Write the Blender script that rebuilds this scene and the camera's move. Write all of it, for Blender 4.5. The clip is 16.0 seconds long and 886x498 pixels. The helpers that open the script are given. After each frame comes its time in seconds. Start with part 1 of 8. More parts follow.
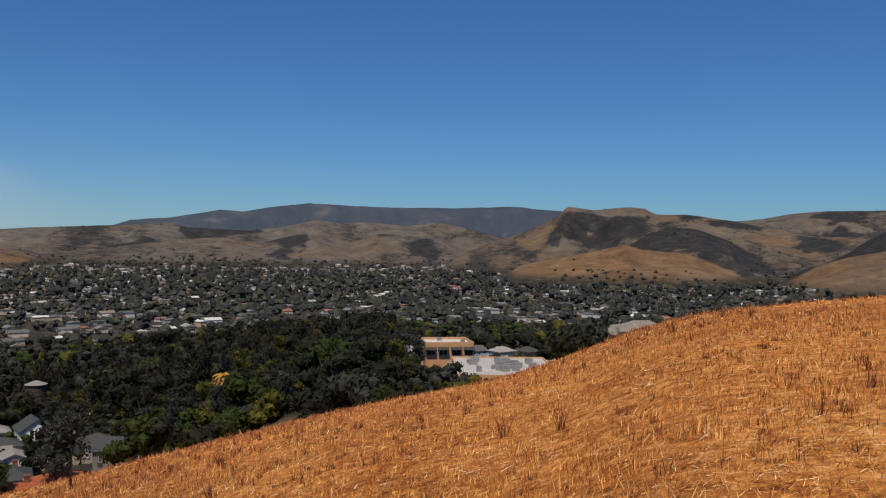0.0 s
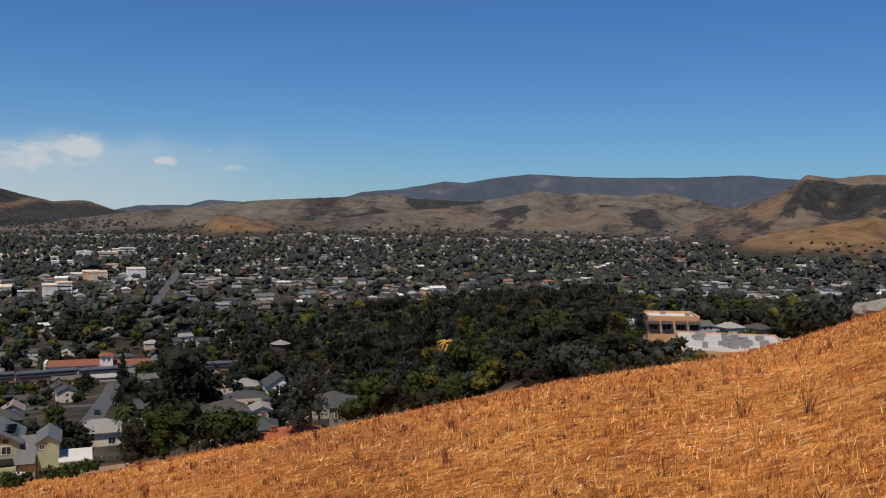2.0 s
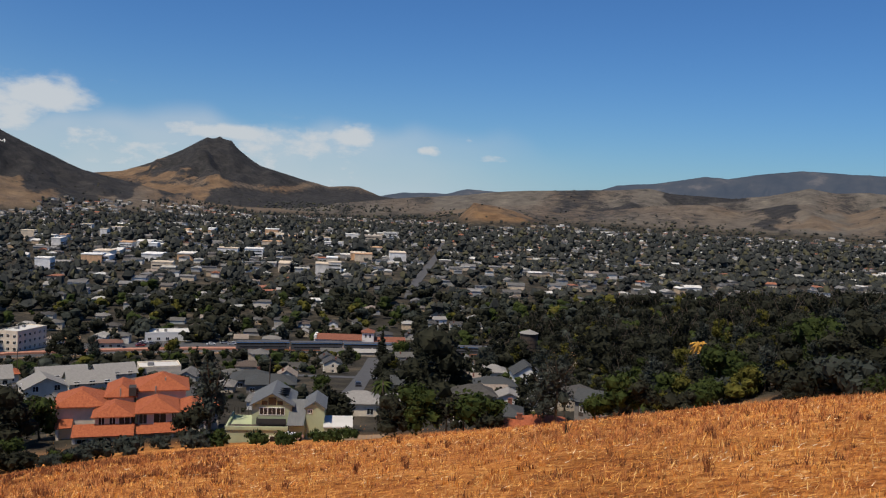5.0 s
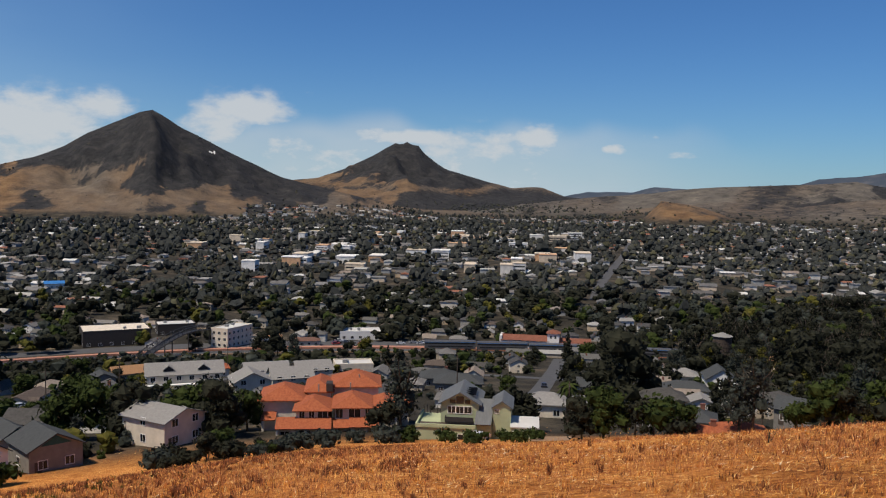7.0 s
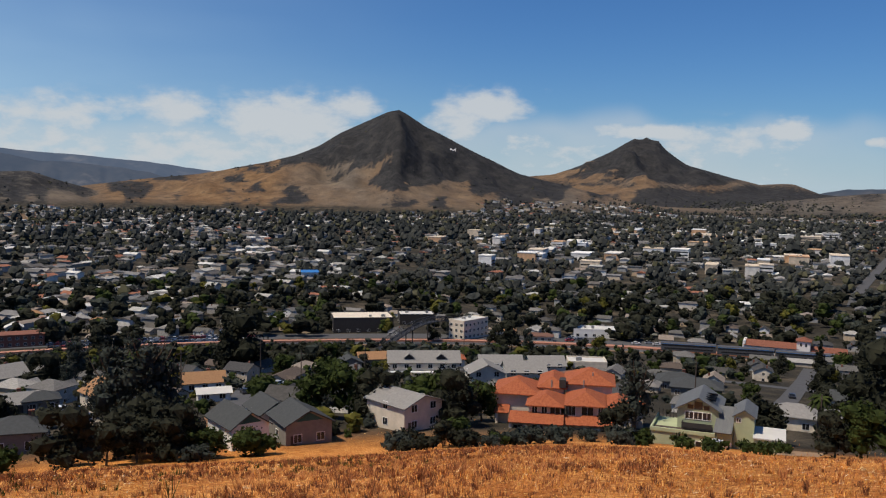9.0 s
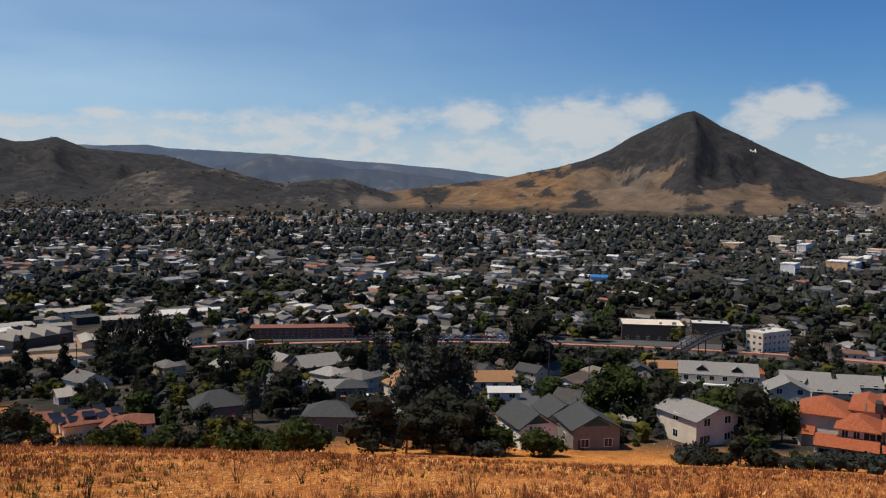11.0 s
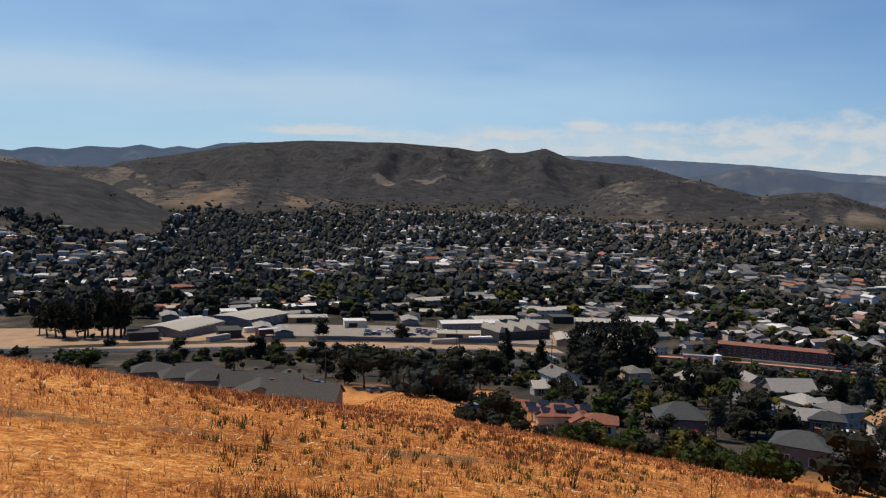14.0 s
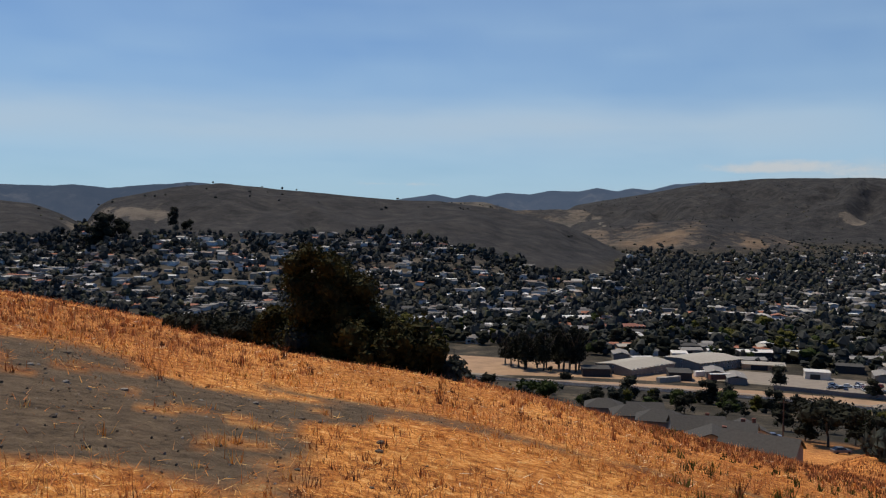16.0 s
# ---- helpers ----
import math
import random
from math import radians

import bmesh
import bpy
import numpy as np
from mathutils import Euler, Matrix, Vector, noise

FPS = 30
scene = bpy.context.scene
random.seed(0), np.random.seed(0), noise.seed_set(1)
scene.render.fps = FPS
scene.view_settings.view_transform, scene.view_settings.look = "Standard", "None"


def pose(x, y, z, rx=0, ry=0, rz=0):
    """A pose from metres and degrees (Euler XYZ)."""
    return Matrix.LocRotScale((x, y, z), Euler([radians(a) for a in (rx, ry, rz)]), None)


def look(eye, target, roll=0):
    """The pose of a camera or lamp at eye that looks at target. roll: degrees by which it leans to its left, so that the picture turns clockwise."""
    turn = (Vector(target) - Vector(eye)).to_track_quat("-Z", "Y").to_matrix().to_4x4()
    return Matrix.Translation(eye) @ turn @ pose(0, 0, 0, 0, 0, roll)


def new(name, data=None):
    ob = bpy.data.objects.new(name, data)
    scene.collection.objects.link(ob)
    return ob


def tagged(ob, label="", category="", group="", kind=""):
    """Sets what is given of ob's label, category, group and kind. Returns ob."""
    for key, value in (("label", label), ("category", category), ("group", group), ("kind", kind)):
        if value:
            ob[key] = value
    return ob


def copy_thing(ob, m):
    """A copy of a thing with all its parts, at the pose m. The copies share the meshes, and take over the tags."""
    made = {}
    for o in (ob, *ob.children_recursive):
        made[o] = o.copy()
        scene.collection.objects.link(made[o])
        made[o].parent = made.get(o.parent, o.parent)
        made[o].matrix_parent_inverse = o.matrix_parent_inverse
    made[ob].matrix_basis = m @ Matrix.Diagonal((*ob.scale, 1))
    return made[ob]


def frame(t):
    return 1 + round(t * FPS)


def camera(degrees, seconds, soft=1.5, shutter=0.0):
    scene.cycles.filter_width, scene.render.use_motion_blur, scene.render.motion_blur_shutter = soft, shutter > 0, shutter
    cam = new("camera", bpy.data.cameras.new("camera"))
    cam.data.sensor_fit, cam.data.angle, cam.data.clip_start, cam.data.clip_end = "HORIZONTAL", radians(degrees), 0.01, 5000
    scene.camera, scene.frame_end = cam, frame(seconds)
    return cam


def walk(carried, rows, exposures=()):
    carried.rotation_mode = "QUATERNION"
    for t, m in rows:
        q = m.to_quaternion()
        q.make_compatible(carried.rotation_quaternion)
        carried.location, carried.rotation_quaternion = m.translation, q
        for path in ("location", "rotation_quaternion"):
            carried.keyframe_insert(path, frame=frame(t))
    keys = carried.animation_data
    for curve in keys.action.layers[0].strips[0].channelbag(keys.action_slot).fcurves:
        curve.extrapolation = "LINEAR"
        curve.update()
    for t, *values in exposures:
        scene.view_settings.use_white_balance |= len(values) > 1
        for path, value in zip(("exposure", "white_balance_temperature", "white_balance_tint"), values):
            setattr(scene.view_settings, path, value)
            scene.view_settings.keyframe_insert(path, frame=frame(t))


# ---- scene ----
# ------------------------------------------------------------------ camera
cam = camera(54.0, 16.0, soft=1.2)
EYE, TILT, LEAN = 1.5, -0.6, -0.8
# seconds, east, north, yaw, pitch, roll: a slow turn to the left at arm's length
ROWS = [
    (0.0, 0.000, 0.000, 0.00, 0.00, 0.00),
    (0.5, -0.033, -0.001, 3.42, -1.28, 0.20),
    (1.0, -0.074, -0.005, 7.64, -2.07, -0.13),
    (1.5, -0.110, -0.011, 11.34, -2.32, -0.16),
    (2.0, -0.140, -0.018, 14.44, -1.93, -0.10),
    (2.5, -0.159, -0.023, 16.54, -1.96, 0.01),
    (3.0, -0.183, -0.031, 19.02, -2.36, -0.60),
    (3.5, -0.211, -0.041, 22.09, -2.48, -0.99),
    (4.0, -0.229, -0.049, 24.09, -2.28, -1.63),
    (4.2, -0.243, -0.056, 25.77, -2.42, -1.88),
    (6.3, -0.347, -0.120, 38.25, -2.46, -1.21),
    (6.5, -0.359, -0.130, 39.88, -2.52, -1.08),
    (7.0, -0.382, -0.151, 43.07, -3.01, -0.94),
    (7.5, -0.406, -0.175, 46.52, -3.35, -1.15),
    (8.0, -0.434, -0.206, 50.76, -3.15, -1.37),
    (8.2, -0.443, -0.217, 52.24, -3.12, -1.29),
    (10.3, -0.525, -0.366, 69.73, -3.58, -0.82),
    (10.5, -0.531, -0.383, 71.52, -3.30, -0.63),
    (11.0, -0.547, -0.438, 77.41, -3.61, -0.96),
    (11.5, -0.557, -0.502, 84.01, -3.74, -0.52),
    (12.0, -0.559, -0.534, 87.34, -3.93, -1.45),
    (12.5, -0.559, -0.594, 93.50, -3.68, -1.11),
    (13.0, -0.552, -0.653, 99.58, -3.83, -1.13),
    (13.5, -0.545, -0.690, 103.39, -3.89, -1.66),
    (14.0, -0.533, -0.732, 107.88, -3.79, -2.35),
    (14.5, -0.514, -0.783, 113.50, -3.86, -2.51),
    (15.0, -0.477, -0.853, 121.52, -3.83, -2.44),
    (15.5, -0.438, -0.909, 128.54, -3.51, -2.02),
    (16.0, -0.382, -0.970, 137.00, -2.16, -1.76),
]
walk(cam, [(t, pose(0, 0, EYE, TILT, LEAN, 0) @ pose(x, y, 0, 90 + pitch, roll, yaw)) for t, x, y, yaw, pitch, roll in ROWS],
     exposures=[(0.0, -0.13), (2.0, 0.0), (4.0, 0.05), (8.0, 0.0), (11.0, 0.0), (13.0, 0.1), (14.2, 0.09), (15.0, 0.03), (16.0, -0.1)])

# ------------------------------------------------------------------ light
SUN_YAW, SUN_EL = 172.0, 63.0
sky_world = bpy.data.worlds.new("sky")
scene.world = sky_world
sky_world.use_nodes = True
nt = sky_world.node_tree
sky = nt.nodes.new("ShaderNodeTexSky")
sky.sky_type = "NISHITA"
sky.sun_disc = False
sky.sun_elevation = radians(SUN_EL)
sky.sun_rotation = radians(-SUN_YAW)
sky.altitude = 150
sky.air_density, sky.dust_density, sky.ozone_density = 1.0, 0.2, 3.0
tint = nt.nodes.new("ShaderNodeMix")
tint.data_type, tint.blend_type = "RGBA", "MULTIPLY"
tint.inputs[0].default_value = 1.0
tint.inputs[7].default_value = (0.40, 0.72, 1.12, 1)
nt.links.new(sky.outputs[0], tint.inputs[6])
nt.links.new(tint.outputs[2], nt.nodes["Background"].inputs[0])
nt.nodes["Background"].inputs[1].default_value = 0.075
sun = new("sun", bpy.data.lights.new("sun", "SUN"))
sun.data.energy, sun.data.angle, sun.data.color = 4.5, radians(0.53), (1.0, 0.88, 0.72)
a = radians(SUN_YAW)
sun.matrix_world = look((-math.sin(a) * math.cos(radians(SUN_EL)) * 900, math.cos(a) * math.cos(radians(SUN_EL)) * 900, math.sin(radians(SUN_EL)) * 900), (0, 0, 0))
# ------------------------------------------------------------------ the lie of the land
def smooth(x, lo, hi):
    t = np.clip((np.asarray(x, float) - lo) / (hi - lo), 0, 1)
    return t * t * (3 - 2 * t)


def lattice(ix, iy, seed):
    n = (ix.astype(np.int64) * 374761393 + iy.astype(np.int64) * 668265263 + seed * 974711) & 0x7FFFFFFF
    n = ((n ^ (n >> 13)) * 1274126177) & 0x7FFFFFFF
    return ((n ^ (n >> 16)) & 0xFFFF) / 65535.0


def value_noise(x, y, size, seed=0):
    """Smooth noise from -1 to 1 with lumps of that size."""
    x, y = np.asarray(x, float) / size, np.asarray(y, float) / size
    ix, iy = np.floor(x), np.floor(y)
    fx, fy = x - ix, y - iy
    fx, fy = fx * fx * fx * (fx * (fx * 6 - 15) + 10), fy * fy * fy * (fy * (fy * 6 - 15) + 10)
    a = lattice(ix, iy, seed) * (1 - fx) + lattice(ix + 1, iy, seed) * fx
    b = lattice(ix, iy + 1, seed) * (1 - fx) + lattice(ix + 1, iy + 1, seed) * fx
    return 2 * (a * (1 - fy) + b * fy) - 1


def fractal(x, y, size, octaves=4, seed=0):
    total, amp = 0.0, 0.5
    for o in range(octaves):
        total, amp, size = total + amp * value_noise(x, y, size, seed + 17 * o), amp * 0.5, size * 0.49
    return total


def soft_max(a, b, k):
    m = np.maximum(a, b)
    return m + k * np.log(np.exp((a - m) / k) + np.exp((b - m) / k))


# the steepness of the grassy hill's flank, by bearing (degrees to the left of north)
FLANK = [(-180, -2), (-120, -3), (-60, -1), (-27, 3.0), (-14.5, 4.75), (-11.7, 6.2), (-6.5, 8.5), (-0.7, 9.75), (5, 10.85), (12, 12.5), (24.8, 15.0), (37, 16.6),
         (49, 16.9), (63, 17.95), (73, 18.2), (84, 17.7), (93, 17.25), (104, 15.95), (113, 14.85), (125, 12.9), (138, 10.1), (149, 8.2), (164, 4.7), (180, 2.0), (185, 0)]
# ridges: name -> (bearing, height in degrees) along the crest, its distance, foot of the slope as a share of the distance,
# depth behind, roughness, share of scrub, warmth of the dry grass
RIDGES = {
    # low warmth on mid_north and front_north paints haze into their grass
    "mid_north": ([(40, -1.2), (33, -.35), (30, -.1), (27, .3), (25.2, .43), (22.7, .55), (19.15, .72), (17.8, .89), (16.45, .59), (12.6, .44), (10.5, .69), (8.3, 1.24), (6.8, 1.01), (5, 1.11), (2.4, .89), (.35, 1.18), (-.6, 1.01), (-2.8, .48), (-3.6, .23), (-6, -.6)], 3300, .78, 500, 1.6, .24, .02),
    "front_north": ([(32, -1.3), (28, -.75), (25, -.5), (21, -.75), (17, -.2), (14, .0), (12, -.35), (9.5, .2), (8.3, .3), (6, -.25), (4.2, .35), (2, .2), (.5, .1), (-1.5, -.6), (-3, -1.4)], 2800, .8, 350, 1.6, .27, .22),
    "dark_hill": ([(-2, -.6), (-2.83, -.26), (-4.3, .24), (-6.1, .93), (-7.4, 1.58), (-8.14, 2.28), (-9.8, 2.04), (-11.9, 2.27), (-13, 2.17), (-13.7, 1.81), (-15.6, 1.82), (-18.5, 1.41), (-21, .9), (-24, .5), (-45, .4)], 2600, .72, 500, 2.2, .36, .45),
    "spur_north": ([(-10.5, -1.6), (-11.3, -.69), (-12, -.2), (-13.4, .72), (-14.8, 1.1), (-16.2, 1.04), (-18.2, .25), (-19.6, -.6), (-21, -1.4)], 2150, .8, 300, 1.6, .45, .35),
    "foot_north": ([(-4.2, -2.2), (-5.1, -1.6), (-8, -1.0), (-9.8, -.6), (-12, -.15), (-12.7, -.4), (-14.4, -.55), (-15.8, -.7), (-17.2, -1.2), (-19, -2.0)], 1850, .84, 200, 1.2, .2, 1.0),
    "east_ridge": ([(-16, .8), (-18.5, 1.41), (-20.2, 1.6), (-21.8, 1.92), (-23.7, 2.06), (-27, 2.12), (-45, 2)], 3400, .74, 400, 1.6, .38, .1),
    "east_dark": ([(-23.5, -1.2), (-25, -.4), (-26.2, .5), (-27, 1.0), (-30, 1.6), (-45, 1.6)], 1950, .8, 300, 1.2, .95, 0),
    "east_front": ([(-20.5, -2.9), (-21.9, -2.13), (-23.4, -1.22), (-25, -.7), (-27, -.3), (-45, 0)], 1700, .8, 200, 1.2, .24, .8),
    "low_knoll": ([(31, -2.2), (30, -1.61), (29, -.5), (27.3, -.71), (26.2, -.97), (24.5, -1.56), (23.5, -2.2)], 2350, .88, 250, .4, .22, .8),
    "rocky_peak": ([(58, -.8), (54, .2), (52.8, .38), (51.3, .52), (49.5, 1.18), (47.7, 2.07), (46.8, 2.62), (46.2, 2.96), (45.9, 2.84), (45.5, 3.03), (45.1, 2.8), (44.8, 2.86), (44.4, 2.32), (43.6, 1.7), (42.9, 1.25), (40.6, .62), (38.6, .11), (37.3, .2), (36.6, .18), (35.1, -.38), (33, -.59), (29.7, -.8), (28, -1.2)], 4200, .7, 500, 2.4, .75, .5),
    "cone_hill": ([(88, -1.75), (85.7, -1.4), (82.7, -1.0), (78.3, -.4), (74.2, .08), (70, .93), (68.2, 1.4), (66.6, 2.1), (65.2, 3.0), (63.8, 3.66), (62.2, 4.4), (61.5, 4.56), (60.9, 4.25), (59.8, 3.5), (58.1, 2.68), (55.7, 1.5), (53.5, .5), (51.3, 0), (46.9, -1.05), (43.2, -1.75), (40, -2.3)], 2650, .72, 700, 2.2, .5, .85),
    "west_ridge": ([(128, .8), (124, 1.5), (120.4, 2.2), (116.7, 2.5), (110.8, 2.52), (107.1, 2.3), (105.6, 2.1), (104.6, 2.33), (103.6, 2.05), (102.6, 2.1), (101.3, 2.4), (99.6, 1.75), (97, 1.55), (95, 1.4), (93, .85), (91, .3), (88, -.6)], 3500, .68, 500, 2.2, .84, 0),
    "west_low": ([(101, -1.9), (99.1, -1.26), (97.5, -.04), (96.5, .32), (93.8, .6), (91.4, .56), (89.6, .04), (87.8, -.31), (85.7, -.03), (83.9, .06), (82.4, -.44), (80.5, -.98), (79, -1.6)], 2400, .8, 400, 1.5, .5, .12),
    "south_mid": ([(129, -1.4), (127.5, -.8), (126.4, -.6), (125, -.41), (122.5, -.19), (120.3, -.05), (117.4, -.52), (115.1, -1.39), (112.9, -1.77), (111, -2.2)], 2300, .76, 400, 1.4, .52, .35),
    "south_pale": ([(147, .3), (142, .9), (137.4, .85), (134.2, .87), (132.3, .35), (129.6, .46), (126.8, .41), (123.2, .23), (120.3, .1), (117, -.6)], 3300, .76, 300, 1.6, .3, 0),
    "south_hill": ([(172, .9), (164, .56), (162.2, .35), (160.6, -.24), (159.4, -.9), (158.6, .3), (157.8, .75), (154.4, 1.55), (151.4, 1.9), (148.2, 1.6), (143.8, 1.28), (140.1, 1.0), (137.4, .95), (134.2, .57), (130.9, -.02), (129.2, -.5), (127.5, -1.2), (125.4, -2.3), (123, -3.2)], 1600, .55, 500, 1.3, 1.0, .0),
}
TOWN = -84.0


def land(x, y):
    """Height of the land, in metres above the spot where the camera stands, and which ridge it belongs to (-1: none)."""
    x, y = np.asarray(x, float), np.asarray(y, float)
    r = np.maximum(np.hypot(x, y), 1e-3)
    b = np.degrees(np.arctan2(-x, y))
    b = np.where(b < -175, b + 360, b)
    # the hill: convex near the top, then straight down to the first gardens
    s = 0
    for o in (-4.0, -2.0, 0.0, 2.0, 4.0):
        s = s + 0.2 * np.interp(b + o, [q[0] for q in FLANK], [math.tan(radians(q[1])) for q in FLANK])
    e, k = 1.45, 0.0016
    rs = math.sqrt(e / k)
    bench = np.interp(b, [-10, 22, 45, 70, 95, 103, 108, 111, 117], [-4.0, 0.2, 0.9, 0.4, 0.2, 1.6, 3.6, 2.8, -4.0])
    near = np.where(r < rs, -(s - 2 * math.sqrt(k * e)) * r - k * r * r, e - s * r + bench * (np.maximum(r - 60, 0) / 80) ** 2 - 0.004 * np.maximum(r - 150, 0) ** 2)
    near = near + 0.07 * fractal(x, y, 2.6, 4, 5) * smooth(r, 2, 6) * (1 - smooth(r, 60, 90)) + 0.25 * fractal(x, y, 14.0, 2, 9) * smooth(r, 10, 30)
    # the town's plain, higher under the hill's north foot
    w = 1 - smooth(b, 4, 26)
    west = np.interp(r, [0, 110, 150, 205, 260, 340, 430, 520, 650], [-38, -38.5, -41.5, -49.5, -58, -69, -79, -82.5, TOWN])
    north = np.interp(r, [0, 150, 240, 400, 700, 1200], [-20, -27, -34, -52, -72, TOWN])
    plain = west * (1 - w) + north * w + 0.004 * np.maximum(r - 700, 0)
    plain = plain + 1.5 * fractal(x, y, 260, 2, 3) * smooth(r, 150, 500)
    z = np.where(r < 900, soft_max(near, plain, 1.2), plain)
    owner = np.full(z.shape, -1)
    if np.max(r) < 750:
        return z, owner
    for i, (crest, dist, foot, depth, rough, _, _) in enumerate(RIDGES.values()):
        c = sorted(crest)
        by = [q[0] for q in c]
        top = np.interp(b, by, [dist * math.tan(radians(q[1])) + EYE for q in c])
        inside = smooth(b, by[0] - 3, by[0]) * (1 - smooth(b, by[-1], by[-1] + 3))
        up = np.clip((r - foot * dist) / (dist * (1 - foot)), 0, 1)
        down = np.clip(1 - (r - dist) / depth, 0, 1)
        # spurs run down from the crest, with gullies between them
        bend = b * dist / 57.3 + 60 * fractal(x, y, 420, 2, 40 + i)
        spur = 1 - 2 * np.abs(fractal(bend, r * 0.3, 300, 3, 60 + i))
        fine = fractal(bend, r * 0.5, 90, 3, 160 + i)
        side = np.where(r < dist, up ** 1.15, down)
        lift = np.maximum(top - plain, 0) * side * inside
        mid = np.sin(np.pi * np.clip(side, 0, 1)) * (1 - 0.8 * smooth(side, .7, .97))
        lift = lift * (1 + rough * (0.2 * (spur - 0.55) + 0.16 * fine) * mid)
        lift = lift + np.minimum(rough, 2) * 4.0 * fractal(x, y, 60, 3, 80 + i) * smooth(lift, 5, 60) * (1 - 0.8 * smooth(side, .8, 1))
        owner = np.where((plain + lift > z) & (lift > 2), i, owner)
        z = np.maximum(z, plain + lift)
    return z, owner


def ground(x, y):
    return land(x, y)[0]


def bearing(x, y):
    b = np.degrees(np.arctan2(-np.asarray(x, float), np.asarray(y, float)))
    return np.where(b < -175, b + 360, b)


def at(yaw, r):
    """Plan place at a bearing (degrees left of north) and a distance."""
    return -math.sin(radians(yaw)) * r, math.cos(radians(yaw)) * r
# ------------------------------------------------------------------ materials
def material(name, colours, size=1.0, rough=0.85, bump=0.0, by="noise", detail=5.0, metal=0.0, spots=None, stretch=(1, 1, 1), bump_size=None, spec=0.3, thin=0.0):
    """A surface whose colour runs through the given colours, by noise at that size in metres, by object, or by island."""
    m = bpy.data.materials.new(name)
    m.use_nodes = True
    n, l = m.node_tree.nodes, m.node_tree.links
    bsdf = n["Principled BSDF"]
    bsdf.inputs["Roughness"].default_value = rough
    bsdf.inputs["Metallic"].default_value = metal
    bsdf.inputs["Specular IOR Level"].default_value = spec
    co = n.new("ShaderNodeTexCoord")
    mp = n.new("ShaderNodeMapping")
    mp.inputs["Scale"].default_value = stretch
    l.new(co.outputs["Object"], mp.inputs["Vector"])
    tex = n.new("ShaderNodeTexNoise")
    tex.inputs["Scale"].default_value = 1.0 / size
    tex.inputs["Detail"].default_value = detail
    tex.inputs["Roughness"].default_value = 0.62
    l.new(mp.outputs[0], tex.inputs["Vector"])
    ramp = n.new("ShaderNodeValToRGB")
    ramp.color_ramp.interpolation = "LINEAR" if by == "noise" else "CONSTANT"
    k = len(colours)
    while len(ramp.color_ramp.elements) < k:
        ramp.color_ramp.elements.new(0.5)
    for i, c in enumerate(colours):
        e = ramp.color_ramp.elements[i]
        e.position = (0.3 + 0.4 * i / max(k - 1, 1)) if by == "noise" else i / k
        e.color = (*c, 1)
    if by == "noise":
        l.new(tex.outputs["Fac"], ramp.inputs["Fac"])
        colour = ramp.outputs["Color"]
    else:
        src = n.new("ShaderNodeObjectInfo").outputs["Random"] if by == "object" else n.new("ShaderNodeNewGeometry").outputs["Random Per Island"]
        l.new(src, ramp.inputs["Fac"])
        # fine grain over the flat colour
        grain = n.new("ShaderNodeMapRange")
        grain.inputs["From Min"].default_value, grain.inputs["From Max"].default_value = 0.3, 0.7
        grain.inputs["To Min"].default_value, grain.inputs["To Max"].default_value = 0.72, 1.22
        l.new(tex.outputs["Fac"], grain.inputs["Value"])
        mul = n.new("ShaderNodeVectorMath")
        mul.operation = "SCALE"
        l.new(ramp.outputs["Color"], mul.inputs[0])
        l.new(grain.outputs[0], mul.inputs["Scale"])
        colour = mul.outputs[0]
    l.new(colour, bsdf.inputs["Base Color"])
    if thin:
        # light shining through thin blades and leaves
        tl = n.new("ShaderNodeBsdfTranslucent")
        l.new(colour, tl.inputs["Color"])
        mx = n.new("ShaderNodeMixShader")
        mx.inputs[0].default_value = thin
        l.new(bsdf.outputs[0], mx.inputs[1])
        l.new(tl.outputs[0], mx.inputs[2])
        l.new(mx.outputs[0], n["Material Output"].inputs["Surface"])
    if bump:
        bt = n.new("ShaderNodeTexNoise")
        bt.inputs["Scale"].default_value = 1.0 / (bump_size or size * 0.3)
        bt.inputs["Detail"].default_value = 4
        l.new(mp.outputs[0], bt.inputs["Vector"])
        bm = n.new("ShaderNodeBump")
        bm.inputs["Strength"].default_value = bump
        bm.inputs["Distance"].default_value = (bump_size or size * 0.3)
        l.new(bt.outputs["Fac"], bm.inputs["Height"])
        l.new(bm.outputs[0], bsdf.inputs["Normal"])
    return m


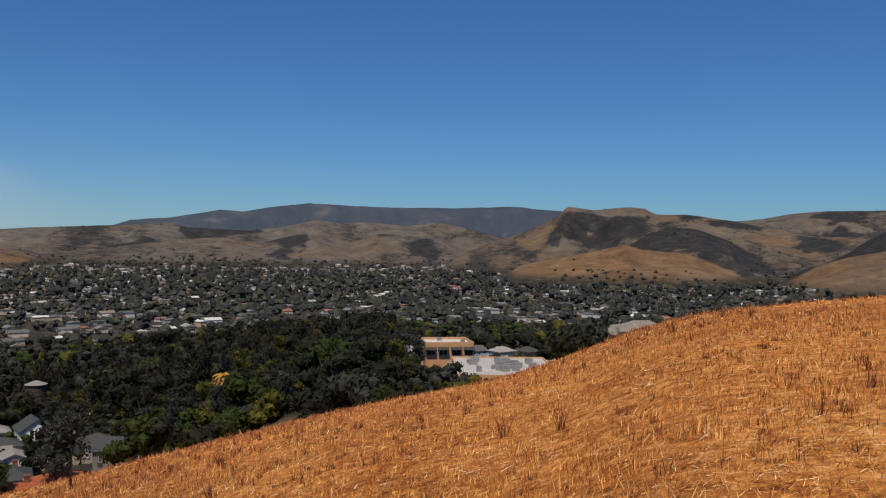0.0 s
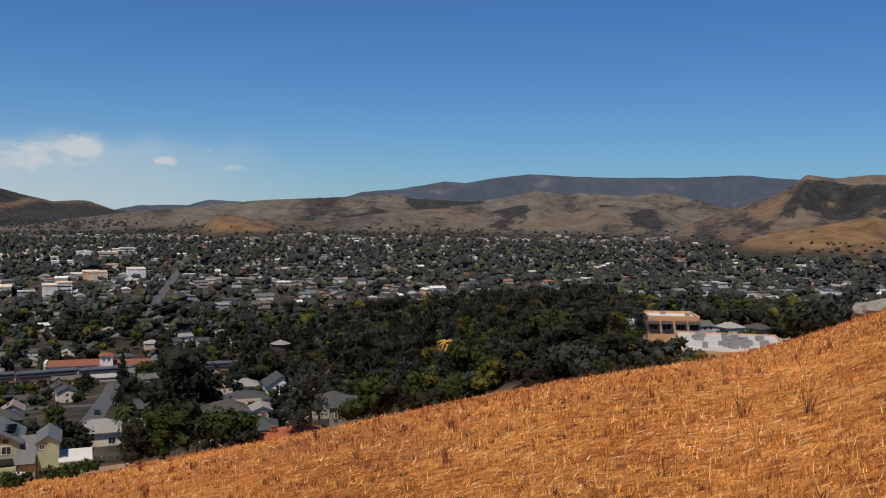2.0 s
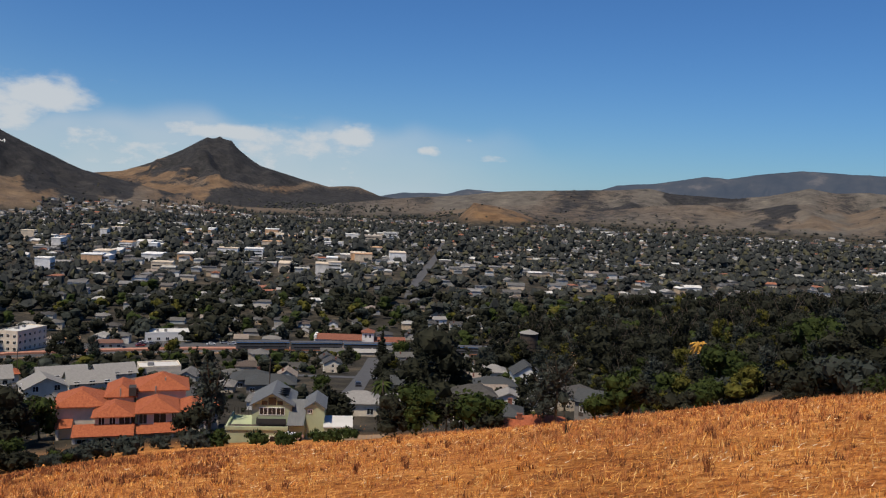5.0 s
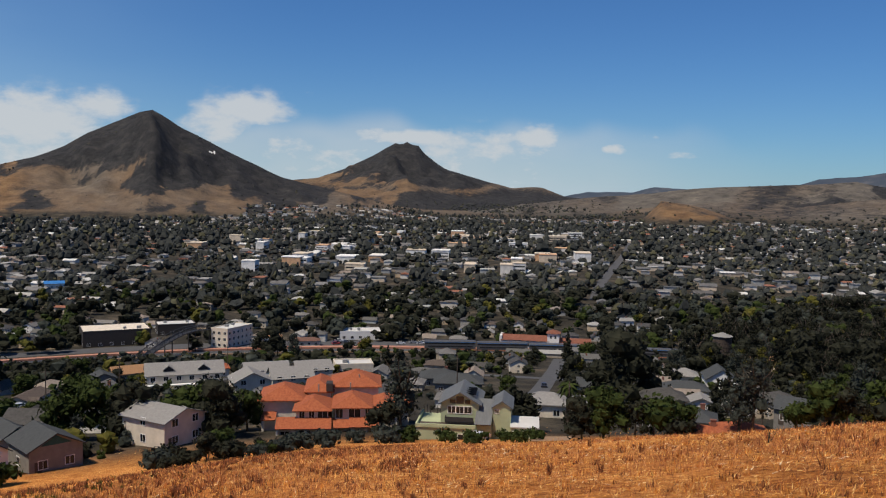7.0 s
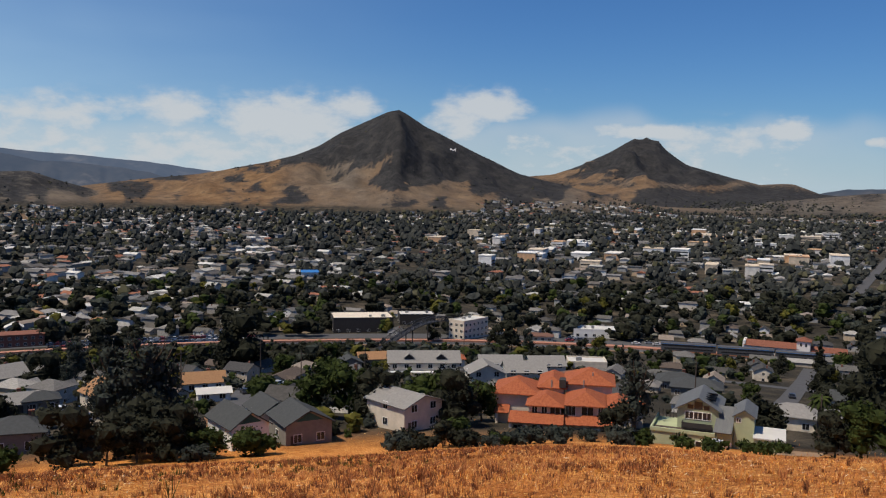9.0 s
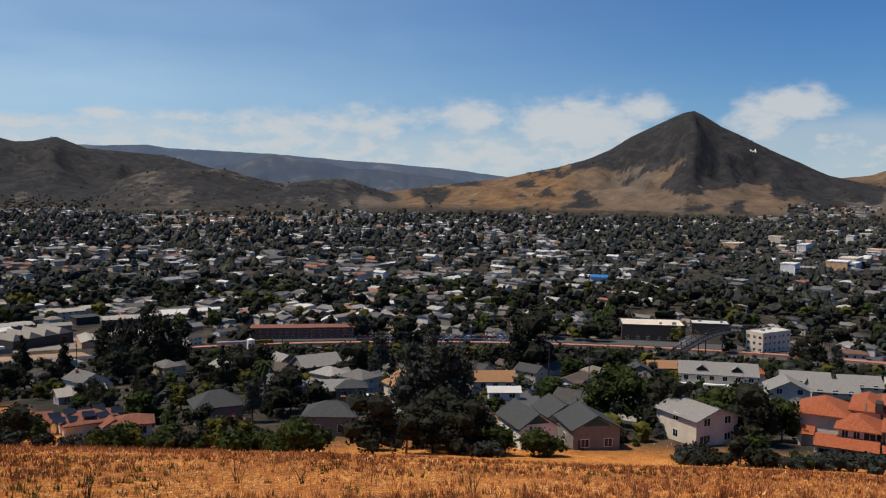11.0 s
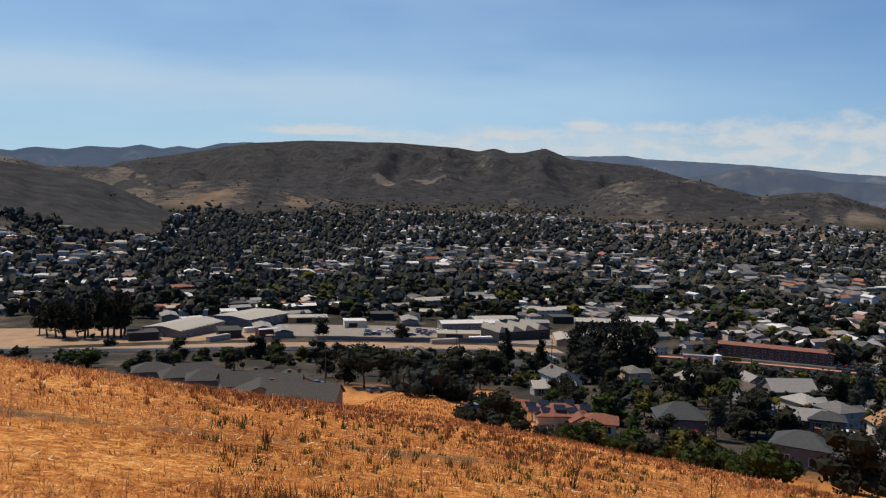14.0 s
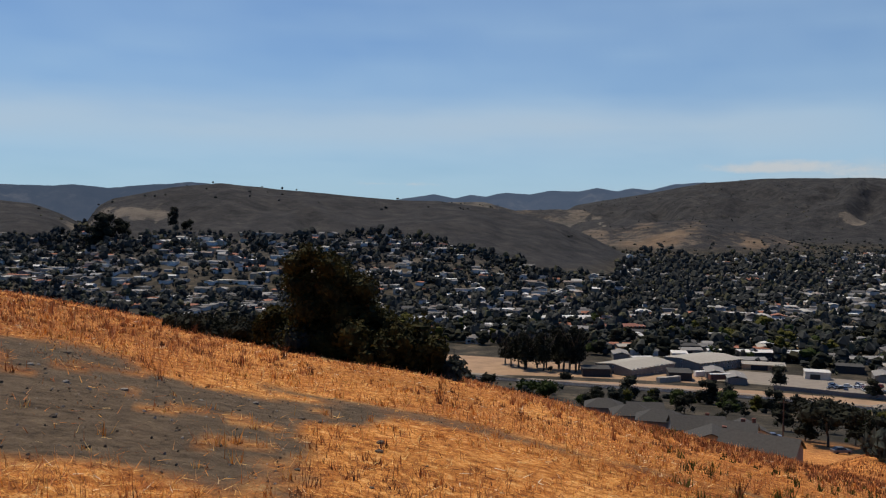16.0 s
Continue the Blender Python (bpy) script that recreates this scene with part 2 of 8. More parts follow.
def land_material():
    """Dry grass, scrub, bare dirt and built-up soil, by the land's cover."""
    m = bpy.data.materials.new("land")
    m.use_nodes = True
    n, l = m.node_tree.nodes, m.node_tree.links
    bsdf = n["Principled BSDF"]
    bsdf.inputs["Roughness"].default_value = 0.95
    bsdf.inputs["Specular IOR Level"].default_value = 0.1
    co = n.new("ShaderNodeTexCoord")

    def noise_tex(size, detail=5, rough=0.6):
        t = n.new("ShaderNodeTexNoise")
        t.inputs["Scale"].default_value = 1 / size
        t.inputs["Detail"].default_value = detail
        t.inputs["Roughness"].default_value = rough
        l.new(co.outputs["Object"], t.inputs["Vector"])
        return t.outputs["Fac"]

    def ramp(fac, stops):
        r = n.new("ShaderNodeValToRGB")
        while len(r.color_ramp.elements) < len(stops):
            r.color_ramp.elements.new(0.5)
        for e, (p, c) in zip(r.color_ramp.elements, stops):
            e.position, e.color = p, (*c, 1)
        l.new(fac, r.inputs["Fac"])
        return r.outputs["Color"]

    def mix(fac, a, b, kind="MIX"):
        x = n.new("ShaderNodeMix")
        x.data_type, x.blend_type = "RGBA", kind
        if isinstance(fac, float):
            x.inputs[0].default_value = fac
        else:
            l.new(fac, x.inputs[0])
        l.new(a, x.inputs[6])
        l.new(b, x.inputs[7])
        return x.outputs[2]

    cover = n.new("ShaderNodeVertexColor")
    cover.layer_name = "cover"
    sep = n.new("ShaderNodeSeparateColor")
    l.new(cover.outputs["Color"], sep.inputs[0])
    # straw tones, the darkest painted in for shadow between stems
    straw = ramp(noise_tex(0.2, 9, 0.85), [(0.36, (0.1, 0.036, 0.012)), (0.45, (0.44, 0.17, 0.042)), (0.54, (0.78, 0.37, 0.095)), (0.64, (0.94, 0.64, 0.28))])
    patch = ramp(noise_tex(1.9, 7, 0.66), [(0.36, (0.62, 0.44, 0.34)), (0.5, (0.92, 0.84, 0.78)), (0.64, (1, 1, 1))])
    straw = mix(0.8, straw, patch, "MULTIPLY")
    broad = ramp(noise_tex(11, 6, 0.7), [(0.38, (0.42, 0.34, 0.28)), (0.5, (0.8, 0.74, 0.7)), (0.62, (1, 1, 1))])
    straw = mix(0.75, straw, broad, "MULTIPLY")
    # far grass greyed and lightened: haze put into the colour
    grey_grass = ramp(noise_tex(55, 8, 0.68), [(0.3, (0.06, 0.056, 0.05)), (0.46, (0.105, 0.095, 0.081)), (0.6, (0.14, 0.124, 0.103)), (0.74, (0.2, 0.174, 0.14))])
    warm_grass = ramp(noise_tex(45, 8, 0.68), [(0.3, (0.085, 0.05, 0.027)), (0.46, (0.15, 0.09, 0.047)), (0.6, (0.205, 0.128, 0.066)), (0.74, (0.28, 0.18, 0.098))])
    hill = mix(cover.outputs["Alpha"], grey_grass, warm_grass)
    # scrub shifted towards blue-grey, the middle distance's haze painted in
    scrub = ramp(noise_tex(30, 8, 0.72), [(0.3, (0.0155, 0.0165, 0.018)), (0.5, (0.031, 0.031, 0.032)), (0.64, (0.05, 0.048, 0.046)), (0.8, (0.088, 0.077, 0.064))])
    soil = ramp(noise_tex(16, 7, 0.72), [(0.3, (0.018, 0.017, 0.013)), (0.5, (0.038, 0.034, 0.026)), (0.62, (0.085, 0.07, 0.05)), (0.78, (0.22, 0.165, 0.11))])
    dirt = ramp(noise_tex(0.22, 9, 0.82), [(0.32, (0.035, 0.026, 0.017)), (0.48, (0.1, 0.073, 0.047)), (0.6, (0.145, 0.108, 0.07)), (0.74, (0.26, 0.18, 0.1))])
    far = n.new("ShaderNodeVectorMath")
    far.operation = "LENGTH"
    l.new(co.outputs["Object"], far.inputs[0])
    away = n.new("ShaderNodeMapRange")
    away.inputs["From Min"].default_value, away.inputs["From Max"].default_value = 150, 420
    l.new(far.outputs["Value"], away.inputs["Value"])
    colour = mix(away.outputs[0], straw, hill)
    # scattered shrubs where scrub thins out
    ragged = n.new("ShaderNodeMath")
    ragged.operation = "MULTIPLY_ADD"
    l.new(noise_tex(26, 8, 0.78), ragged.inputs[0])
    ragged.inputs[1].default_value = 1.9
    l.new(sep.outputs["Green"], ragged.inputs[2])
    edge = n.new("ShaderNodeMapRange")
    edge.interpolation_type = "SMOOTHSTEP"
    edge.inputs["From Min"].default_value, edge.inputs["From Max"].default_value = 1.18, 1.62
    l.new(ragged.outputs[0], edge.inputs["Value"])
    colour = mix(edge.outputs[0], colour, scrub)
    colour = mix(sep.outputs["Blue"], colour, soil)
    colour = mix(sep.outputs["Red"], colour, dirt)
    l.new(colour, bsdf.inputs["Base Color"])
    b = n.new("ShaderNodeBump")
    b.inputs["Strength"].default_value, b.inputs["Distance"].default_value = 0.9, 0.12
    l.new(noise_tex(0.18, 6, 0.7), b.inputs["Height"])
    # gullies and scrub give the far hills a rough relief
    b2 = n.new("ShaderNodeBump")
    b2.inputs["Distance"].default_value = 14.0
    wild = n.new("ShaderNodeMapRange")
    wild.inputs["From Min"].default_value, wild.inputs["From Max"].default_value = 900, 1500
    l.new(far.outputs["Value"], wild.inputs["Value"])
    l.new(wild.outputs[0], b2.inputs["Strength"])
    l.new(noise_tex(75, 8, 0.66), b2.inputs["Height"])
    l.new(b.outputs[0], b2.inputs["Normal"])
    l.new(b2.outputs[0], bsdf.inputs["Normal"])
    return m


LAND = land_material()
LEAF_DARK = material("leaf_dark", [(0.0112, 0.0125, 0.0085), (0.022, 0.0235, 0.0155), (0.0385, 0.039, 0.0245)], 2.2, 0.8, detail=3, spec=0.08, thin=0.15)
LEAF_GREEN = material("leaf_green", [(0.0155, 0.023, 0.007), (0.0327, 0.046, 0.012), (0.0602, 0.075, 0.02)], 2.0, 0.8, detail=3, spec=0.08, thin=0.15)
LEAF_OLIVE = material("leaf_olive", [(0.0344, 0.036, 0.009), (0.0774, 0.074, 0.015), (0.129, 0.115, 0.025)], 2.2, 0.8, detail=3, spec=0.08, thin=0.15)
LEAF_GREY = material("leaf_grey", [(0.0189, 0.023, 0.019), (0.0387, 0.045, 0.038), (0.0688, 0.078, 0.064)], 2.4, 0.85, detail=3, spec=0.08, thin=0.15)
# distant foliage raised and greyed, its tones carrying the haze
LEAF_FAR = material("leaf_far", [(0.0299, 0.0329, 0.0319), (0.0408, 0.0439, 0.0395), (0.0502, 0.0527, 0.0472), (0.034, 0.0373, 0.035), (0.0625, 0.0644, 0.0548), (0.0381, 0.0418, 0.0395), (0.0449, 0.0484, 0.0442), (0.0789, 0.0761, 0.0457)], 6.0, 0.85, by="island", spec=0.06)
LEAF_GOLD = material("golden_fronds", [(0.2, 0.1, 0.02), (0.38, 0.2, 0.04), (0.5, 0.28, 0.06)], 1.5, 0.8, detail=3, spec=0.08)
BARK = material("bark", [(0.05, 0.038, 0.028), (0.12, 0.095, 0.07)], 0.4, 0.95, 0.5)
WALLS = material("house_wall", [(0.62, 0.6, 0.55), (0.45, 0.38, 0.29), (0.7, 0.68, 0.64), (0.34, 0.33, 0.31), (0.55, 0.42, 0.28), (0.4, 0.42, 0.4), (0.66, 0.58, 0.46)], 1.5, 0.85, by="object")
ROOFS = material("house_roof", [(0.11, 0.107, 0.1), (0.07, 0.067, 0.063), (0.18, 0.172, 0.16), (0.1, 0.08, 0.068), (0.14, 0.136, 0.13), (0.24, 0.2, 0.165), (0.065, 0.064, 0.064), (0.3, 0.29, 0.27)], 0.7, 0.9, 0.3, by="object", spec=0.1)
FAR_WALLS = material("far_wall", [(0.62, 0.57, 0.5), (0.4, 0.33, 0.25), (0.72, 0.68, 0.61), (0.25, 0.23, 0.2), (0.52, 0.39, 0.26), (0.34, 0.34, 0.33), (0.58, 0.47, 0.35), (0.72, 0.7, 0.66)], 3, 0.85, by="island")
FAR_ROOFS = material("far_roof", [(0.17, 0.165, 0.16), (0.1, 0.095, 0.09), (0.26, 0.25, 0.235), (0.11, 0.1, 0.09), (0.55, 0.54, 0.51), (0.14, 0.135, 0.13), (0.22, 0.18, 0.15), (0.08, 0.08, 0.08), (0.26, 0.11, 0.065), (0.36, 0.35, 0.32), (0.12, 0.118, 0.115)], 3, 0.9, by="island")
# ------------------------------------------------------------------ building blocks
class Shape:
    """Gathers vertices and faces for one mesh."""

    def __init__(self):
        self.v, self.f, self.m = [], [], []

    def add(self, verts, faces, mat=0):
        k = len(self.v)
        self.v.extend(verts)
        self.f.extend([tuple(i + k for i in q) for q in faces])
        self.m.extend([mat] * len(faces))
        return self

    def box(self, x0, x1, y0, y1, z0, z1, mat=0, bev=0.0):
        v = [(x0, y0, z0), (x1, y0, z0), (x1, y1, z0), (x0, y1, z0), (x0, y0, z1), (x1, y0, z1), (x1, y1, z1), (x0, y1, z1)]
        return self.add(v, [(0, 3, 2, 1), (4, 5, 6, 7), (0, 1, 5, 4), (1, 2, 6, 5), (2, 3, 7, 6), (3, 0, 4, 7)], mat)

    def slab(self, pts, t, mat=0):
        """A plate of thickness t under the given outline (counter-clockwise from outside)."""
        a, b, c = (Vector(p) for p in pts[:3])
        nrm = (b - a).cross(c - a).normalized() * t
        n = len(pts)
        low = [tuple(Vector(p) - nrm) for p in pts]
        faces = [tuple(range(n)), tuple(range(2 * n - 1, n - 1, -1))] + [((i + 1) % n, i, n + i, n + (i + 1) % n) for i in range(n)]
        return self.add([tuple(p) for p in pts] + low, faces, mat)

    def tube(self, p, q, r0, r1, n=7, mat=0, caps=True):
        p, q = Vector(p), Vector(q)
        d = (q - p).normalized()
        u = d.orthogonal().normalized()
        w = d.cross(u)
        v = [tuple(c + (u * math.cos(2 * math.pi * i / n) + w * math.sin(2 * math.pi * i / n)) * r) for c, r in ((p, r0), (q, r1)) for i in range(n)]
        f = [(i, (i + 1) % n, n + (i + 1) % n, n + i) for i in range(n)]
        if caps:
            f += [tuple(range(n - 1, -1, -1)), tuple(range(n, 2 * n))]
        return self.add(v, f, mat)

    def mesh(self, name, mats, smooth_faces=False):
        me = bpy.data.meshes.new(name)
        me.from_pydata(self.v, [], self.f)
        for m in mats if isinstance(mats, (list, tuple)) else [mats]:
            me.materials.append(m)
        if any(self.m):
            me.polygons.foreach_set("material_index", self.m)
        if smooth_faces:
            me.polygons.foreach_set("use_smooth", [True] * len(self.f))
        me.update()
        return me


def part(name, shape, mat, parent, label="", smooth_faces=False):
    me = shape if isinstance(shape, bpy.types.Mesh) else shape.mesh(name, mat, smooth_faces)
    ob = new(name, me)
    ob.parent = parent
    if label:
        ob["label"] = label
    return ob


def thing(name, label, category, group="", kind=""):
    return tagged(new(name), label, category, group, kind)


def mesh_from_arrays(name, verts, faces, mats, smooth_faces=False):
    """A big mesh straight from arrays: faces all with the same number of corners."""
    me = bpy.data.meshes.new(name)
    verts, faces = np.asarray(verts, np.float32), np.asarray(faces, np.int32)
    k = faces.shape[1]
    me.vertices.add(len(verts))
    me.vertices.foreach_set("co", verts.ravel())
    me.loops.add(faces.size)
    me.loops.foreach_set("vertex_index", faces.ravel())
    me.polygons.add(len(faces))
    me.polygons.foreach_set("loop_start", np.arange(0, faces.size, k, dtype=np.int32))
    me.polygons.foreach_set("loop_total", np.full(len(faces), k, np.int32))
    me.polygons.foreach_set("use_smooth", np.full(len(faces), smooth_faces))
    for m in mats if isinstance(mats, (list, tuple)) else [mats]:
        me.materials.append(m)
    me.update(calc_edges=True)
    return me


# ------------------------------------------------------------------ the ground
RAIL_R = [(14, 445), (26, 432), (42, 420), (62, 415), (76, 412), (91, 405), (101, 392), (112, 384), (127, 402), (138, 440), (160, 560)]


def rail_radius(b):
    return np.interp(b, [q[0] for q in RAIL_R], [q[1] for q in RAIL_R])


def cover(x, y, z, owner=None):
    """Red: bare dirt, green: scrub, blue: built-up soil, and the warmth of the dry grass."""
    r, b = np.hypot(x, y), bearing(x, y)
    zz = z - (TOWN + 0.004 * np.maximum(r - 700, 0))
    foot = np.interp(b, [-6, 10, 100, 104, 118, 122, 142, 165], [165, 140, 130, 225, 235, 190, 170, 190])
    town = np.clip(smooth(r, foot - 8, foot + 14), 0, 1) * (1 - smooth(zz, 8, 22) * smooth(r, 900, 1200)) * (1 - smooth(r, 2300, 3000))
    scr, warm = np.zeros_like(r), np.full_like(r, 0.5)
    if owner is not None:
        scr, warm = hill_cover(r, b, zz, owner)
    # open golden fields north of the grove
    field = smooth(fractal(x, y, 90, 2, 55), 0.12, 0.22) * (1 - smooth(b, -4, -1)) * smooth(r, 400, 480) * (1 - smooth(r, 900, 1000))
    strip = smooth(b, 82, 84) * (1 - smooth(b, 95, 97)) * smooth(r, 1600, 1660) * (1 - smooth(r, 1820, 1900))
    town = town * (1 - np.maximum(field, strip))
    warm = np.maximum(warm, 0.75 * strip)
    # the worn patch beside the camera and the trodden path across the slope
    wob = 0.66 * fractal(x, y, 1.9, 5, 31)
    d1 = 1 - smooth(np.hypot((x + 3.6) / 3.4, (y + 9.6) / 4.4) + wob + 0.25 * smooth(x, -3.2, -6.0) * smooth(-y, 9.5, 7.0), 0.74, 0.96)
    px = np.interp(-y, [4.0, 5.0, 6.2, 7.7, 9.0, 10.2, 11.0], [-14.2, -12.9, -11.6, -9.7, -8.8, -7.6, -6.8])
    d2 = (1 - smooth(np.abs(x - px) + 1.2 * wob, 0.15, 0.6)) * smooth(-y, 3.6, 4.6) * (1 - smooth(-y, 11, 12)) * 0.85
    d1 = np.maximum(d1 * (1 - 0.6 * smooth(fractal(x, y, 0.8, 3, 37), 0.24, 0.42)), d2)
    return np.clip(d1, 0, 1), np.clip(scr, 0, 1), np.clip(town, 0, 1), np.clip(warm, 0, 1)


# thickets and bare pastures on the hills: bearing, distance, half width in degrees, half depth in metres
THICKETS = {
    "front_north": [(9.7, 2647, 1.4, 260), (4.3, 2799, 1.3, 260), (5.3, 2619, 1.1, 122), (1.3, 2635, 1.3, 260)],
    "mid_north": [(19.3, 2883, 2.3, 120), (15.8, 3179, 1.7, 231), (13.3, 3259, 1.1, 71)],
    "dark_hill": [(-10.7, 2351, 3.6, 141), (-9.1, 2355, 1.9, 113), (-23.1, 2471, 1.4, 260), (-18.2, 2567, 2.3, 55)],
    "spur_north": [(-14.6, 2047, 2.3, 77), (-16.8, 2127, 1.5, 191), (-20.1, 2123, 2.3, 180)],
    "east_ridge": [(-24.3, 3063, 1.5, 260)],
    "cone_hill": [(68.2, 2079, 1.5, 44), (67.2, 2168, 2.1, 36), (64.8, 1975, 1.3, 28), (61.2, 2003, 1.5, 48), (58.3, 2019, 0.8, 86), (53.5, 2363, 1.7, 238), (55.6, 2031, 1.5, 94), (69.1, 2320, 1.1, 52), (51.3, 2576, 1.1, 260), (68.0, 2172, 1.7, 56), (70.0, 2099, 1.5, 50), (67.2, 1966, 1.1, 40), (73.5, 2236, 1.5, 28), (64.8, 2300, 1.1, 67), (71.6, 2336, 1.9, 25)],
    "rocky_peak": [(46.9, 3224, 1.1, 114), (48.4, 3392, 0.9, 132)],
    "west_low": [(90.0, 2240, 4.5, 128)],
    "west_ridge": [(112.9, 2652, 1.9, 74), (105.5, 2796, 4.5, 151), (113.6, 2624, 2.3, 76)],
    "south_hill": [(130.9, 1380, 2.3, 92), (147.4, 1469, 7.5, 71)],
    "south_mid": [(116.6, 1955, 1.1, 80)],
}
PASTURES = {
    "front_north": [(5.3, 2747, 1.5, 260), (7.7, 2479, 2.3, 52), (5.3, 2535, 4.2, 52), (29.7, 2755, 1.5, 260)],
    "mid_north": [(-1.4, 2871, 1.5, 260)],
    "dark_hill": [(-6.3, 2411, 1.1, 137), (-20.9, 2459, 1.3, 111), (-22.8, 2263, 0.9, 50)],
    "foot_north": [(-8.7, 1819, 2.3, 176), (-11.1, 1827, 1.1, 218), (-15.1, 1819, 2.1, 80), (-10.2, 1779, 2.3, 30)],
    "east_ridge": [(-21.8, 3235, 1.9, 81), (-24.3, 3151, 1.9, 65)],
    "east_front": [(-23.4, 1627, 1.7, 58)],
    "cone_hill": [(68.2, 2328, 3.0, 36), (63.8, 2256, 1.7, 41), (59.5, 2124, 1.7, 40), (57.1, 2115, 1.5, 144), (65.4, 2136, 2.3, 76), (62.5, 2023, 1.1, 56), (60.5, 1946, 2.3, 70), (45.4, 2827, 1.9, 260), (73.1, 2123, 3.8, 106), (73.8, 2364, 3.0, 154), (69.5, 2324, 1.9, 93), (65.8, 2216, 1.9, 118)],
    "rocky_peak": [(51.4, 3996, 1.9, 191), (48.4, 3264, 2.3, 260), (45.8, 3288, 1.1, 84), (48.8, 3584, 0.9, 57)],
    "low_knoll": [(26.9, 2207, 1.9, 62)],
    "west_low": [(81.3, 2075, 2.6, 146), (96.9, 1991, 2.3, 26)],
    "south_mid": [(122.8, 1976, 2.3, 92), (115.1, 1875, 1.1, 128), (117.0, 2016, 0.9, 80), (124.3, 1855, 0.9, 46)],
    "west_ridge": [(111.8, 2784, 1.1, 66), (109.2, 2812, 1.1, 45), (107.2, 2904, 0.8, 59)],
    "south_hill": [(156.4, 1385, 2.3, 62), (158.7, 1476, 1.9, 50)],
}


def hill_cover(r, b, zz, owner):
    """Share of scrub and warmth of the dry grass on the ridges."""
    scr, warm = np.zeros_like(r), np.full_like(r, 0.35)
    for i, (crest, dist, foot, depth, rough, share, tone) in enumerate(RIDGES.values()):
        m = owner == i
        u, v = b[m] * dist / 57.3, zz[m] * 2.0
        broad, small = fractal(u, v, 190, 3, 21 + i), fractal(u, v, 60, 3, 27 + i)
        scr[m] = share + 0.08 + 0.4 * broad + 0.34 * small
        warm[m] = tone + 0.5 * broad
    names = list(RIDGES)
    # scrub line on the cone hill: low on its east side, high over the west pastures
    m = owner == names.index("cone_hill")
    rag, small = fractal(b[m] * 46, zz[m] * 1.6, 130, 4, 121), fractal(b[m] * 46, zz[m] * 2, 45, 3, 127)
    line = np.interp(b[m], [40, 46, 50, 53, 56, 60, 63, 66, 70, 75, 80, 90], [90, 70, 55, 40, 52, 58, 70, 92, 150, 230, 260, 300])
    scr[m] = 0.24 + 0.7 * smooth(zz[m] + 60 * rag + 16 * small, line - 10, line + 14) + 0.5 * smooth(rag + 0.7 * small, 0.02, 0.3)
    warm[m] = 0.5 + 0.35 * smooth(b[m], 65, 71) + 0.5 * rag
    m = owner == names.index("rocky_peak")
    rag = fractal(b[m] * 73, zz[m] * 1.6, 150, 4, 131)
    scr[m] = 0.38 + 0.6 * smooth(zz[m] + 50 * rag, 80, 120) + 0.5 * (1 - smooth(zz[m] + 40 * rag, 40, 80))
    for table, level in ((THICKETS, 0.85), (PASTURES, 0.2)):
        for name, spots in table.items():
            m = owner == names.index(name)
            for sb, sr, wb, wr in spots:
                rag = fractal(b[m] * 45, zz[m] * 2.2, 55, 4, int(sb * 10) + 500)
                k = 1 - smooth(np.hypot((b[m] - sb) / wb, (r[m] - sr) / wr) + 1.1 * rag, 0.6, 1.2)
                scr[m] = scr[m] * (1 - k) + level * k
                if table is PASTURES and name != "cone_hill":
                    warm[m] = warm[m] * (1 - k) + min(1.0, 0.08 + 1.3 * RIDGES[name][6]) * k
    return scr * smooth(r, 900, 1300), warm


def build_ground():
    fine = np.arange(-32, 172, 0.25)
    coarse = np.arange(172, 328, 6.0)
    bear = np.radians(np.concatenate([fine, coarse]))
    rings = np.concatenate([0.5 * 1.04 ** np.arange(0, 178), np.arange(545, 1500, 34), np.arange(1500, 4980, 22)])
    R, B = np.meshgrid(rings, bear, indexing="ij")
    x, y = -np.sin(B) * R, np.cos(B) * R
    z, owner = land(x, y)
    nr, nb = R.shape
    verts = np.stack([x, y, z], -1).reshape(-1, 3)
    i, j = np.meshgrid(np.arange(nr - 1), np.arange(nb), indexing="ij")
    j2 = (j + 1) % nb
    faces = np.stack([i * nb + j, (i + 1) * nb + j, (i + 1) * nb + j2, i * nb + j2], -1).reshape(-1, 4)[:, ::-1]
    verts = np.concatenate([verts, [[0, 0, float(ground(0.001, 0.001))]]])
    hub = len(verts) - 1
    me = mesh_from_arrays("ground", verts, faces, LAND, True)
    # the small cap round the camera's foot
    bm = bmesh.new()
    bm.from_mesh(me)
    bm.verts.ensure_lookup_table()
    for k in range(nb):
        f = bm.faces.new((bm.verts[hub], bm.verts[(k + 1) % nb], bm.verts[k]))
        f.smooth = True
    bm.normal_update()
    if sum(f.normal.z for f in list(bm.faces)[:200]) < 0:
        bmesh.ops.reverse_faces(bm, faces=list(bm.faces))
    bm.to_mesh(me)
    bm.free()
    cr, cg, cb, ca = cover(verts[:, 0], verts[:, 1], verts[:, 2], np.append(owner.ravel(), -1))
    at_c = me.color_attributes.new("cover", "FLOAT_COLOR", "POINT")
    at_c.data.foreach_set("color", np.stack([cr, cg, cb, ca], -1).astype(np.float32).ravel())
    return tagged(new("ground", me), "dry golden hillside, town plain and scrub-covered hills", "ground", kind="structure")


build_ground()


